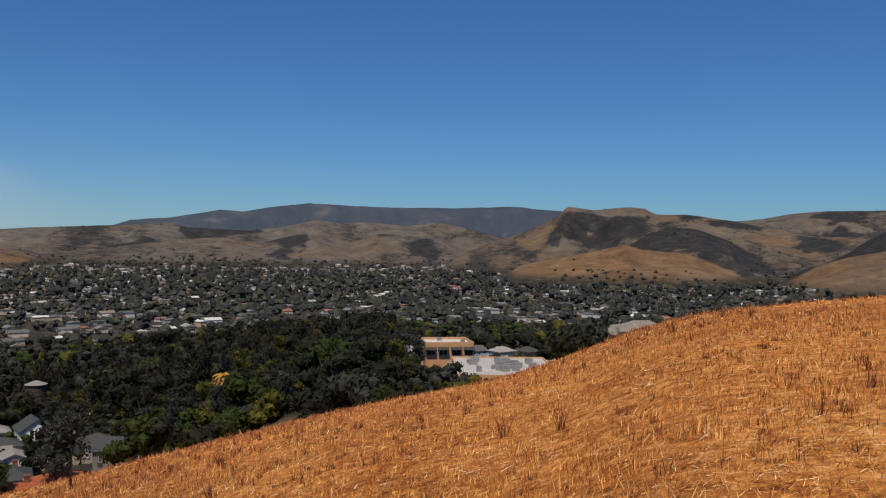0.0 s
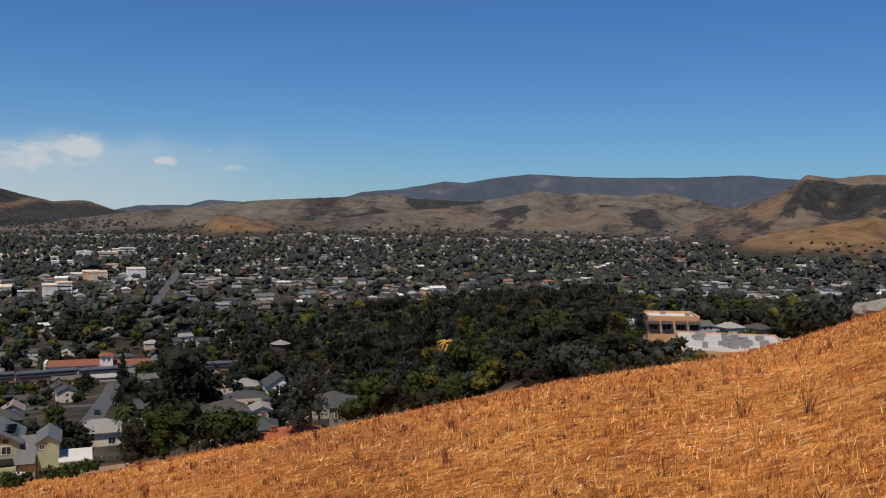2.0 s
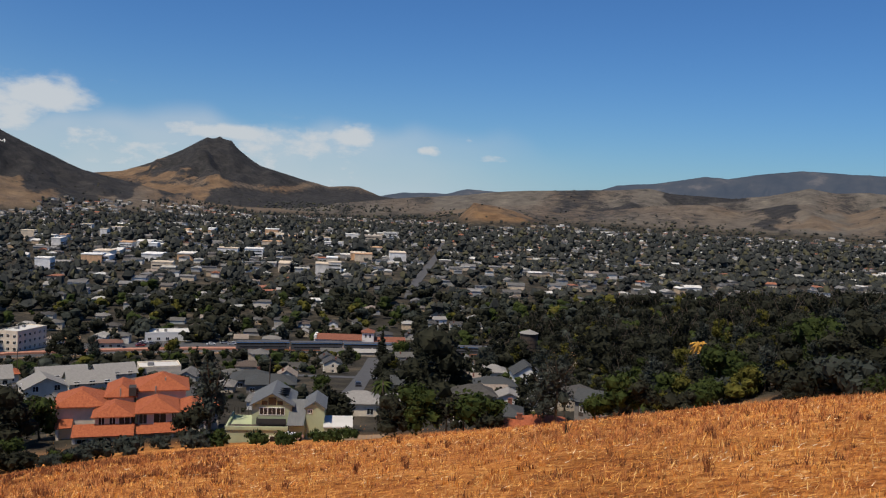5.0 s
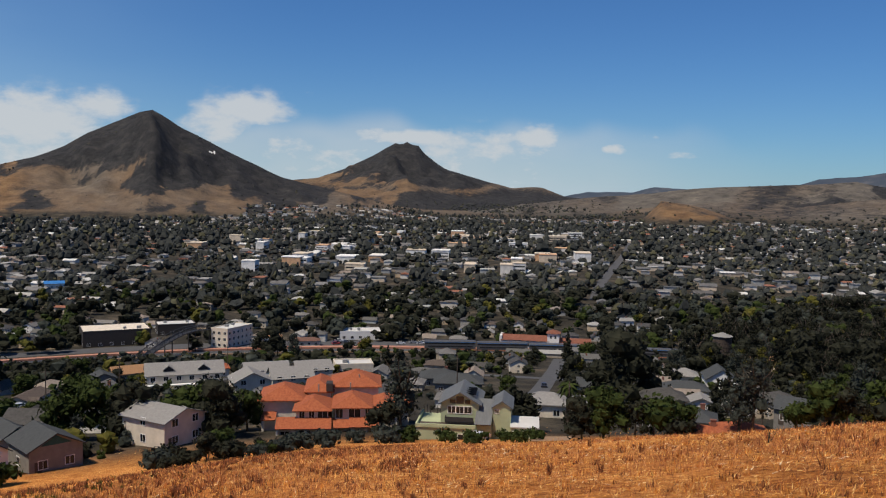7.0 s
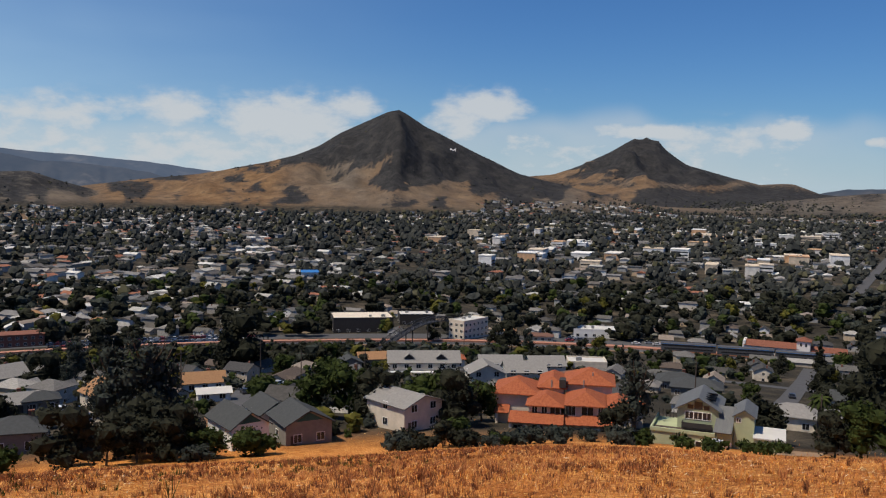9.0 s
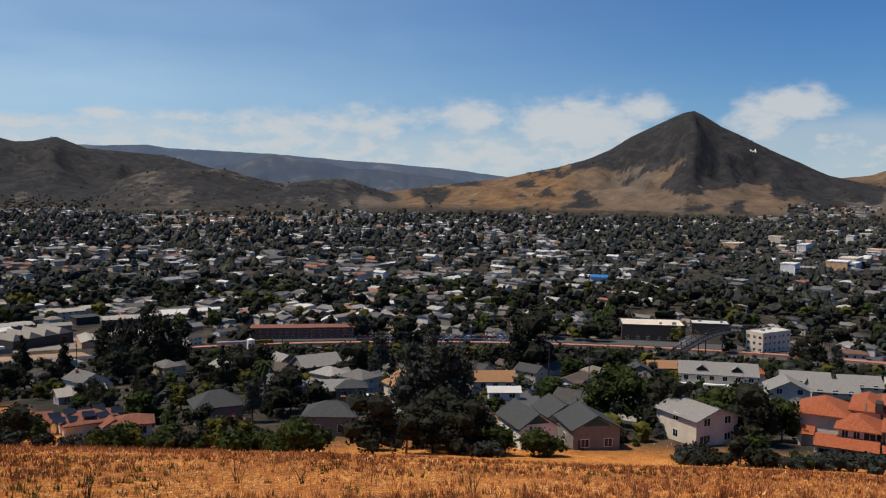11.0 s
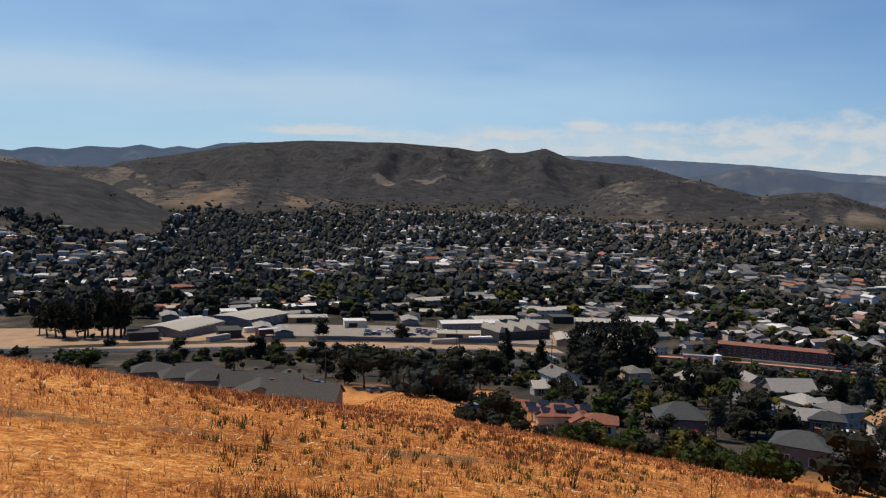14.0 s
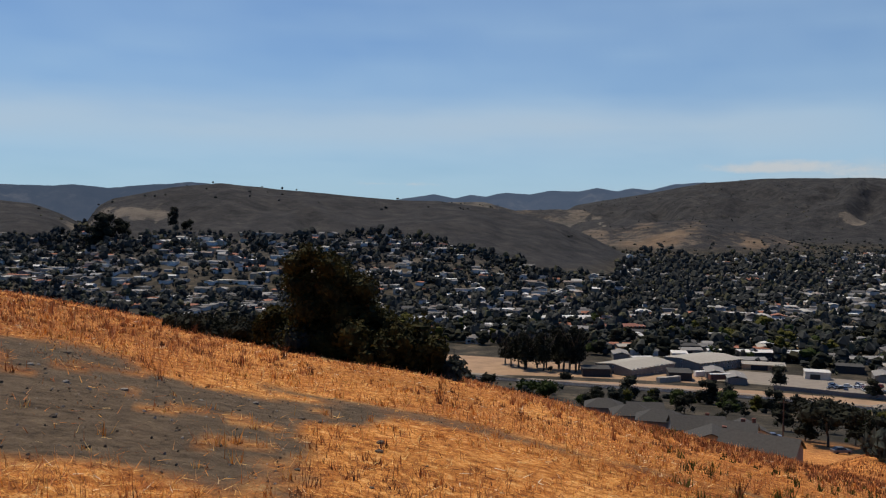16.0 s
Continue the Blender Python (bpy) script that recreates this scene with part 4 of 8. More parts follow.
def downtown():
    """Bigger flat-roofed buildings in the town centre, each with parapet and rows of dark windows."""
    g = random.Random(5)
    n = 0
    while n < 58:
        b, r = g.gauss(45, 8), g.uniform(860, 1500)
        if not 33.5 < b < 64:
            continue
        n += 1
        w, d, h = g.uniform(6, 15), g.uniform(5, 11), g.uniform(6, 12)
        t = thing("town_building", "pale flat-roofed building in the town centre", "building", "town centre buildings")
        s = Shape()
        s.box(-w, w, -d, d, -3, h)
        part("wall", s, TOWN_WALLS, t)
        s = Shape()
        s.box(-w - .3, w + .3, -d - .3, d + .3, h, h + .9)
        part("parapet", s, TOWN_WALLS, t)
        for k in range(int(h // 3.6)):
            s = Shape()
            s.box(-w * .9, w * .9, -d - .06, -d + .02, 1.2 + k * 3.5, 2.6 + k * 3.5)
            part("window_band", s, GLASS_FAR, t)
        x, y = at(b, r)
        t.matrix_basis = pose(x, y, float(ground(x, y)), 0, 0, 38 + g.choice((0, 90)))


TOWN_WALLS = material("town_wall", [(0.72, 0.7, 0.66), (0.6, 0.5, 0.38), (0.75, 0.74, 0.72), (0.55, 0.34, 0.2), (0.66, 0.63, 0.58)], 4, 0.85, by="object")
GLASS_FAR = material("dark_window_row", [(0.02, 0.022, 0.026), (0.04, 0.042, 0.046)], 3, 0.2, spec=0.6)
downtown()


def hill_scrub():
    """Single dark shrubs and oaks over the slopes, thickest where scrub meets grass, and trees round the hills' feet."""
    x, y, r, b = scatter(64000, 1450, 3500)
    z, owner = land(x, y)
    zz = z - (TOWN + 0.004 * np.maximum(r - 700, 0))
    scr = hill_cover(r, b, zz, owner)[0]
    low = 1 - smooth(zz, 12, 34 + 16 * fractal(x, y, 240, 2, 301))
    like = 0.1 * np.exp(-((scr - 0.62) / 0.25) ** 2) + 0.07 * smooth(scr, .4, .8) + 0.5 * low * smooth(fractal(x, y, 150, 3, 303), -0.15, 0.2) * ((b < 60) | (b > 98))
    ok = (owner >= 0) & (rng.uniform(0, 1, len(x)) < like)
    x, y, z, low = x[ok], y[ok], z[ok], low[ok]
    R = rng.uniform(1.4, 3.4, len(x)) * (1 + 0.7 * low)
    c = np.stack([x, y, z + R * .35], -1)
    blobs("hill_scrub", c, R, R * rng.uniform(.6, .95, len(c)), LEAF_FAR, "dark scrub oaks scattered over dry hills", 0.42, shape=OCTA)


hill_scrub()


def hillside_letter():
    """The white concrete letter M set into the cone hill's slope."""
    t = thing("hillside_letter", "white painted concrete letter M on a scrub slope", "hillside letter")
    s = Shape()
    for x0, z0, x1, z1 in ((-7, 0, -7, 11), (-7, 11, 0, 3), (0, 3, 7, 11), (7, 11, 7, 0)):
        s.slab([(x0 - 1.3, -.2, z0), (x0 + 1.3, -.2, z0), (x1 + 1.3, -.2, z1), (x1 - 1.3, -.2, z1)], .8)
    part("letter", s, WHITE_CONCRETE, t)
    x, y = at(57.93, 2542)
    t.matrix_basis = pose(x, y, float(ground(x, y)) - 1, -35, 0, 57.93)


WHITE_CONCRETE = material("white_concrete", [(0.6, 0.6, 0.58), (0.75, 0.74, 0.72)], 3, 0.9)
hillside_letter()
# ------------------------------------------------------------------ building materials
def plain(name, c, size=1.2, rough=0.85, bump=0.0, var=0.14, metal=0.0, **k):
    lo, hi = [tuple(max(v * f, 0.0) for v in c) for f in (1 - var, 1 + var)]
    return material(name, [lo, c, hi], size, rough, bump, metal=metal, **k)


CLAY = material("clay_tiles", [(0.22, 0.056, 0.022), (0.31, 0.086, 0.034), (0.38, 0.122, 0.05)], 0.55, 0.85, 0.5, stretch=(1.6, 1, 1))
OLD_CLAY = material("weathered_clay_tiles", [(0.13, 0.05, 0.032), (0.19, 0.073, 0.045), (0.25, 0.1, 0.064)], 0.55, 0.9, 0.5)
GREY_ROOF = plain("grey_shingles", (0.23, 0.222, 0.21), 0.5, 0.8, 0.35, spec=0.08)
METAL_GREY = plain("grey_standing_seam", (0.13, 0.135, 0.135), 1.2, 0.6, 0.25, metal=0.15, stretch=(3, 0.4, 1))
SLATE = plain("slate_shingles", (0.06, 0.064, 0.066), 0.5, 0.85, 0.35, spec=0.08)
DARK_GREY = plain("weathered_grey_shingles", (0.066, 0.064, 0.06), 0.5, 0.85, 0.35, spec=0.08)
BROWN_ROOF = plain("brown_shingles", (0.15, 0.085, 0.065), 0.5, 0.9, 0.35, spec=0.08)
TAN_ROOF = plain("tan_shingles", (0.3, 0.17, 0.09), 0.5, 0.9, 0.35, spec=0.08)
WHITE = plain("white_paint", (0.72, 0.71, 0.68), 2, 0.8, var=0.06)
CREAM = plain("cream_stucco", (0.6, 0.53, 0.43), 1.5, 0.9, 0.15)
PALE = plain("pale_stucco", (0.58, 0.5, 0.42), 1.5, 0.9, 0.15)
GREEN_WALL = plain("sage_green_stucco", (0.37, 0.41, 0.255), 1.5, 0.9, 0.12, var=0.07)
TAN_WALL = plain("tan_stucco", (0.55, 0.31, 0.16), 1.5, 0.9, 0.12)
TEAL = plain("teal_siding", (0.03, 0.09, 0.085), 0.8, 0.8)
GREY_WALL = plain("grey_siding", (0.2, 0.185, 0.165), 0.8, 0.85)
DARK_WALL = plain("dark_boards", (0.045, 0.04, 0.037), 0.8, 0.85)
RED_WALL = plain("red_brown_boards", (0.19, 0.082, 0.058), 0.8, 0.9, 0.2)
METAL_ROOF = plain("corrugated_metal", (0.33, 0.305, 0.255), 1.6, 0.65, 0.2, metal=0.1, stretch=(3, 0.4, 1))
WHITE_ROOF = plain("white_membrane", (0.52, 0.51, 0.48), 4, 0.8, var=0.08)
ROOF_GRAVEL = plain("pale_gravel_roof", (0.4, 0.385, 0.36), 3, 0.9, var=0.2)
STEEL = plain("dark_steel", (0.05, 0.05, 0.052), 1, 0.6, metal=0.4)
SILVER = plain("brushed_steel", (0.26, 0.26, 0.255), 1.5, 0.45, metal=0.2)
ASPHALT = plain("asphalt", (0.075, 0.075, 0.078), 3, 0.95, 0.1)
CONCRETE = plain("concrete", (0.22, 0.19, 0.155), 4, 0.95, 0.1)
BALLAST = plain("ballast", (0.075, 0.07, 0.064), 1.2, 0.95, 0.3, var=0.3)
SAND = plain("bare_yard_earth", (0.3, 0.195, 0.115), 9, 0.95, 0.1, var=0.22)
BRICKS = plain("brick_paving", (0.4, 0.19, 0.125), 2.5, 0.95, 0.1)
GLASS = material("window_glass", [(0.012, 0.014, 0.017), (0.02, 0.022, 0.026)], 2, 0.12, spec=0.6)
WOOD = plain("weathered_wood", (0.075, 0.056, 0.045), 0.6, 0.9, 0.3)
BLUE = plain("blue_tarp", (0.03, 0.16, 0.42), 1, 0.6)
ROCK = plain("grey_rock", (0.22, 0.2, 0.17), 0.5, 0.95, 0.6, var=0.3)
CARS = material("car_paint", [(0.6, 0.6, 0.6), (0.03, 0.03, 0.035), (0.35, 0.36, 0.38), (0.7, 0.7, 0.68), (0.1, 0.11, 0.13), (0.3, 0.025, 0.02), (0.05, 0.08, 0.16)], 2, 0.3, by="object", spec=0.6)
TRAIN = plain("train_steel", (0.085, 0.085, 0.09), 1.5, 0.5, metal=0.1)
RUBBER = plain("tyre_rubber", (0.02, 0.02, 0.02), 0.5, 0.9)


# ------------------------------------------------------------------ house builder
def gable_roof(s, x0, x1, y0, y1, z, rise, along="x", over=0.5, t=0.16, mat=0):
    """Two sloping plates with overhanging eaves."""
    if along == "x":
        ym = (y0 + y1) / 2
        dz = rise * over / ((y1 - y0) / 2)
        a, b = x0 - over, x1 + over
        s.slab([(a, y0 - over, z - dz), (b, y0 - over, z - dz), (b, ym, z + rise), (a, ym, z + rise)], t, mat)
        s.slab([(a, ym, z + rise + 0.004), (b, ym, z + rise + 0.004), (b, y1 + over, z - dz), (a, y1 + over, z - dz)], t, mat)
    else:
        xm = (x0 + x1) / 2
        dz = rise * over / ((x1 - x0) / 2)
        a, b = y0 - over, y1 + over
        s.slab([(xm, a, z + rise), (xm, b, z + rise), (x0 - over, b, z - dz), (x0 - over, a, z - dz)], t, mat)
        s.slab([(x1 + over, a, z - dz), (x1 + over, b, z - dz), (xm, b, z + rise + 0.004), (xm, a, z + rise + 0.004)], t, mat)


def gable_wall(s, x0, x1, y0, y1, z0, z1, rise, along="x", mat=0):
    """A closed body whose end walls run up under the gables."""
    r = rise - 0.2
    if along == "x":
        ym = (y0 + y1) / 2
        v = [(x0, y0, z0), (x1, y0, z0), (x1, y1, z0), (x0, y1, z0), (x0, y0, z1), (x1, y0, z1), (x1, y1, z1), (x0, y1, z1), (x0, ym, z1 + r), (x1, ym, z1 + r)]
        f = [(0, 3, 2, 1), (0, 1, 5, 4), (2, 3, 7, 6), (1, 2, 6, 9, 5), (3, 0, 4, 8, 7), (4, 5, 9, 8), (6, 7, 8, 9)]
    else:
        xm = (x0 + x1) / 2
        v = [(x0, y0, z0), (x1, y0, z0), (x1, y1, z0), (x0, y1, z0), (x0, y0, z1), (x1, y0, z1), (x1, y1, z1), (x0, y1, z1), (xm, y0, z1 + r), (xm, y1, z1 + r)]
        f = [(0, 3, 2, 1), (1, 2, 6, 5), (3, 0, 4, 7), (0, 1, 5, 8, 4), (2, 3, 7, 9, 6), (5, 6, 9, 8), (7, 4, 8, 9)]
    s.add(v, f, mat)


def hip_roof(s, x0, x1, y0, y1, z, rise, over=0.5, mat=0):
    """A hipped roof with a thin fascia all round."""
    x0, x1, y0, y1 = x0 - over, x1 + over, y0 - over, y1 + over
    w, d = x1 - x0, y1 - y0
    if w >= d:
        a, b = (x0 + d / 2 * 0.92, (y0 + y1) / 2, z + rise), (x1 - d / 2 * 0.92, (y0 + y1) / 2, z + rise)
        top = [(4, 5, 9, 8), (5, 6, 9), (6, 7, 8, 9), (7, 4, 8)]
    else:
        a, b = ((x0 + x1) / 2, y0 + w / 2 * 0.92, z + rise), ((x0 + x1) / 2, y1 - w / 2 * 0.92, z + rise)
        top = [(4, 5, 8), (5, 6, 9, 8), (6, 7, 9), (7, 4, 8, 9)]
    v = [(x0, y0, z - 0.14), (x1, y0, z - 0.14), (x1, y1, z - 0.14), (x0, y1, z - 0.14), (x0, y0, z + .03), (x1, y0, z + .03), (x1, y1, z + .03), (x0, y1, z + .03), a, b]
    s.add(v, [(0, 3, 2, 1), (0, 1, 5, 4), (1, 2, 6, 5), (2, 3, 7, 6), (3, 0, 4, 7)] + top, mat)


def window(parent, x, y, z, w, h, side="front", frame_mat=None):
    """A framed window set proud of a wall; side: front (-y), left (-x) or right (+x)."""
    s = Shape()
    xs, zs = (-w / 2 - .08, -w / 2, -.03, .03, w / 2, w / 2 + .08), (-.08, 0, h, h + .08)
    v = [(a, -.07, c) for c in zs for a in xs]
    f, panes = [], []
    for j in range(3):
        for i in range(5):
            q = (j * 6 + i, j * 6 + i + 1, j * 6 + i + 7, j * 6 + i + 6)
            if j == 1 and i in (1, 3):
                k = len(v)
                v += [(v[n][0], -.03, v[n][2]) for n in q]
                f += [(q[n], q[(n + 1) % 4], k + (n + 1) % 4, k + n) for n in range(4)]
                panes.append((k, k + 1, k + 2, k + 3))
            else:
                f.append(q)
    rim = [0, 1, 2, 3, 4, 5, 11, 17, 23, 22, 21, 20, 19, 18, 12, 6]
    k = len(v)
    v += [(v[n][0], .02, v[n][2]) for n in rim]
    f += [(rim[(n + 1) % 16], rim[n], k + n, k + (n + 1) % 16) for n in range(16)]
    s.add(v, f, 0)
    s.f += panes
    s.m += [1] * len(panes)
    ob = part("window", s.mesh("window", [frame_mat or WHITE, GLASS]), None, parent)
    turn = {"front": 0, "left": -90, "right": 90}[side]
    ob.matrix_local = pose(x, y, z, 0, 0, turn)
    return ob


def make_house(name, label, w, d, h, rise, roof="gable", along="x", wall=None, cover_mat=None, wing=None, chimney=False, windows=True, category="house"):
    """A house about its centre, front towards -y, walls going 3 m into the ground."""
    t = thing(name, label, category)
    wall, cover_mat = wall or WALLS, cover_mat or ROOFS
    s, q = Shape(), Shape()
    x0, x1, y0, y1 = -w / 2, w / 2, -d / 2, d / 2
    if roof == "gable":
        gable_wall(s, x0, x1, y0, y1, -3, h, rise, along)
        gable_roof(q, x0, x1, y0, y1, h, rise, along)
    else:
        s.box(x0, x1, y0, y1, -3, h)
        hip_roof(q, x0, x1, y0, y1, h, rise)
    if wing:
        a, b, out = wing
        gable_wall(s, a, b, y0 - out, y0 + 1, -3, h - 0.25, rise * 0.7, "y")
        gable_roof(q, a, b, y0 - out, y0 + d * 0.4, h - 0.25, rise * 0.7, "y", 0.4)
    part("wall", s, wall, t)
    part("roof", q, cover_mat, t)
    if windows:
        storeys = 2 if h > 4.4 else 1
        for k in range(storeys):
            z = 0.95 + 2.75 * k
            n = max(2, int(w // 3.2))
            for i in range(n):
                x = x0 + (i + 0.5) * w / n
                if wing and wing[0] - 0.6 < x < wing[1] + 0.6:
                    window(t, (wing[0] + wing[1]) / 2, y0 - wing[2], z, 1.5, 1.2)
                    continue
                window(t, x, y0, z, 1.25, 1.2)
            window(t, x0, 0, z, 1.1, 1.2, "left")
            window(t, x1, 0, z, 1.1, 1.2, "right")
        s = Shape()
        s.box(-.5, .5, -.06, .02, 0, 2.05)
        o = part("door", s, WOOD, t)
        o.matrix_local = pose(x0 + w * 0.06 + 0.8, y0, 0)
    if chimney:
        s = Shape()
        s.box(-.4, .4, -.3, .3, -rise * 0.5 - 0.6, 1.0)
        s.box(-.46, .46, -.36, .36, 1.0, 1.14)
        o = part("chimney", s, RED_WALL, t)
        o.matrix_local = pose(w * 0.22, d * 0.18, h + rise * 0.62)
    return t


def make_block(name, label, w, d, h, wall, top, rows=1, cols=4, parapet=0.5, side_cols=2, category="building", units=2, awning=None):
    """A flat-roofed building with parapet, windows and rooftop units."""
    t = thing(name, label, category)
    s = Shape()
    s.box(-w / 2, w / 2, -d / 2, d / 2, -3, h - 0.02)
    part("wall", s, wall, t)
    s = Shape()
    s.box(-w / 2 + .25, w / 2 - .25, -d / 2 + .25, d / 2 - .25, h - 0.02, h + 0.05)
    part("roof", s, top, t)
    s = Shape()
    for a in ((-w / 2 - .04, w / 2 + .04, -d / 2 - .04, -d / 2 + .25), (-w / 2 - .04, w / 2 + .04, d / 2 - .25, d / 2 + .04), (-w / 2 - .04, -w / 2 + .25, -d / 2 + .25, d / 2 - .25), (w / 2 - .25, w / 2 + .04, -d / 2 + .25, d / 2 - .25)):
        s.box(*a, h - .3, h + parapet)
    part("parapet", s, wall, t)
    g = random.Random(int(w * 100 + d))
    for i in range(units):
        s = Shape()
        a, b, c = g.uniform(1, 2.2), g.uniform(1, 1.8), g.uniform(.7, 1.3)
        s.box(-a / 2, a / 2, -b / 2, b / 2, 0, c)
        s.box(-a / 2 + .15, a / 2 - .15, -b / 2 + .15, b / 2 - .15, c, c + .12)
        o = part("rooftop_unit", s, SILVER, t)
        o.matrix_local = pose(g.uniform(-.35, .35) * w, g.uniform(-.3, .3) * d, h + .05)
    for k in range(rows):
        z = 1.0 + k * (h - 0.6) / rows
        for i in range(cols):
            window(t, -w / 2 + (i + .5) * w / cols, -d / 2, z, min(1.5, w / cols * .6), 1.3)
        for i in range(side_cols):
            window(t, -w / 2, -d / 2 + (i + .5) * d / side_cols, z, 1.2, 1.3, "left")
            window(t, w / 2, -d / 2 + (i + .5) * d / side_cols, z, 1.2, 1.3, "right")
    return t


TAKEN = []


def stand(ob, b, r, turn=0.0, dz=0.0, keep=8.0):
    """Stands a thing at a bearing and a distance, its front turned to the camera's hill, then by turn degrees."""
    x, y = at(b, r)
    ob.matrix_basis = pose(x, y, float(ground(x, y)) + dz, 0, 0, b + turn)
    if keep:
        TAKEN.append((x, y, keep))
    return ob
# ------------------------------------------------------------------ roads, railway and yards
def ribbon(name, label, path, width, mat, dz=0.12, category="road", cross=3, step=6.0, kind="structure"):
    """A strip laid over the ground along (bearing, distance) stations."""
    pts = [np.array(at(b, r)) for b, r in path]
    fine = []
    for p, q in zip(pts, pts[1:]):
        n = max(1, int(np.linalg.norm(q - p) / step))
        fine += [p + (q - p) * i / n for i in range(n)]
    fine.append(pts[-1])
    fine = np.array(fine)
    tan = np.gradient(fine, axis=0)
    tan /= np.linalg.norm(tan, axis=1, keepdims=True)
    side = np.stack([-tan[:, 1], tan[:, 0]], -1)
    u = np.linspace(-width / 2, width / 2, cross)
    xy = fine[:, None, :] + side[:, None, :] * u[None, :, None]
    z = ground(xy[..., 0], xy[..., 1]) + dz
    # a skirt on both sides gives the strip its thickness
    lo = np.concatenate([xy, z[..., None]], -1)
    left, right = lo[:, :1] - [0, 0, dz + 0.3], lo[:, -1:] - [0, 0, dz + 0.3]
    v = np.concatenate([left, lo, right], 1)
    n, c = v.shape[:2]
    i, j = np.meshgrid(np.arange(n - 1), np.arange(c - 1), indexing="ij")
    f = np.stack([i * c + j, i * c + j + 1, (i + 1) * c + j + 1, (i + 1) * c + j], -1).reshape(-1, 4)[:, ::-1]
    return tagged(new(name, mesh_from_arrays(name, v.reshape(-1, 3), f, mat)), label, category, kind=kind)


def along_rail(b0, b1, off, step=1.5):
    return [(b, float(rail_radius(b)) + off) for b in np.arange(b0, b1 + 0.01, step)]


ribbon("rail_yard", "bare sandy ground beside the railway tracks", along_rail(100, 166, 24), 44, SAND, 0.06, "ground", 9)
ribbon("rail_yard", "bare sandy ground behind the tracks", along_rail(120, 158, 62), 40, SAND, 0.05, "ground", 9)
ribbon("yard_floor", "grey paved works yard", [(98, 452), (104, 462), (112, 470), (119, 475)], 46, CONCRETE, 0.05, "ground", 9)
ribbon("station_forecourt", "grey asphalt car park by the station", along_rail(44, 97, 27), 26, ASPHALT, 0.07, "road", 5)
for off, name in ((-3.0, "track_bed"), (2.5, "track_bed"), (-8.5, "track_bed")):
    ribbon(name, "railway track bed of dark ballast", along_rail(14, 166, off), 4.6, BALLAST, 0.22, "railway")
    for rail in (-0.72, 0.72):
        ribbon("rail", "worn steel rail", along_rail(14, 166, off + rail), 0.14, SILVER, 0.42, "railway", 2)
ribbon("platform", "brick-paved station platform beside the tracks", along_rail(27, 100, 10), 8.0, BRICKS, 1.1, "platform")
ribbon("platform", "long concrete platform edge", along_rail(27, 96, -14), 2.8, SAND, 0.5, "platform")
ribbon("service_road", "pale dirt track along the railway", along_rail(100, 166, 12), 5.0, CONCRETE, 0.16, "road")
ribbon("street", "long straight asphalt street between trees", [(33.0, 690), (32.8, 780), (31.2, 1195), (30.8, 1500)], 9, ASPHALT, 0.3, "road", 3, 30)
ribbon("street", "asphalt residential street", [(38.0, 150), (37.6, 185), (36.6, 240), (35.6, 330), (35.2, 395)], 5.5, ASPHALT, 0.12)
ribbon("street", "asphalt residential street", [(64, 215), (69, 226), (75, 232), (82, 240), (92, 245)], 8, ASPHALT, 0.12)
ribbon("street", "asphalt lane between cottages", [(70.8, 232), (71.6, 190), (72.6, 160)], 7, ASPHALT, 0.16)
ribbon("street", "asphalt residential street", [(60, 285), (50, 300), (40, 300), (28, 290)], 8, ASPHALT, 0.12)
ribbon("street", "asphalt street by the works yards", [(98.0, 440), (97.6, 520), (97.0, 640)], 10, ASPHALT, 0.14)
ribbon("driveway", "pale concrete driveway", [(81.0, 168), (81.4, 190)], 5, CONCRETE, 0.14)
ribbon("driveway", "pale dirt driveway at the hill's foot", [(36.2, 128), (35.6, 145)], 7, SAND, 0.1)


# ------------------------------------------------------------------ houses at the hill's foot
def apartment_rows():
    a = make_house("apartment_row", "long two-storey apartment row with grey shingle roof", 21, 9.0, 5.6, 2.6, "gable", "x", CREAM, GREY_ROOF)
    for x in (-4.5, 5.0):
        s = Shape()
        gable_wall(s, x - 1.3, x + 1.3, -3.6, 0.5, 6.2, 6.9, 1.0, "y", 0)
        part("dormer", s, DARK_WALL, a)
        s = Shape()
        gable_roof(s, x - 1.3, x + 1.3, -3.6, 1.5, 6.9, 1.0, "y", 0.35)
        part("dormer_roof", s, GREY_ROOF, a)
    s = Shape()
    for k in range(7):
        s.box(-9.6 + k * 3.2, -9.3 + k * 3.2, -6.0, -5.7, -2, 2.6)
    s.box(-10.2, 10.2, -6.2, -4.75, 2.6, 2.85)
    part("balcony", s, WHITE, a)
    stand(a, 59.7, 258, 4, keep=13)
    for b, r, w, turn, along in ((54.6, 268, 13, 8, "x"), (55.6, 228, 9.5, 10, "y"), (53.0, 240, 11, 10, "x"), (51.6, 272, 11, 14, "x")):
        h = make_house("apartment_row", "two-storey apartment house with grey shingle roof", w, 8.5, 4.6, 2.3, "gable", along, CREAM, GREY_ROOF)
        stand(h, b, r, turn, keep=9)


apartment_rows()


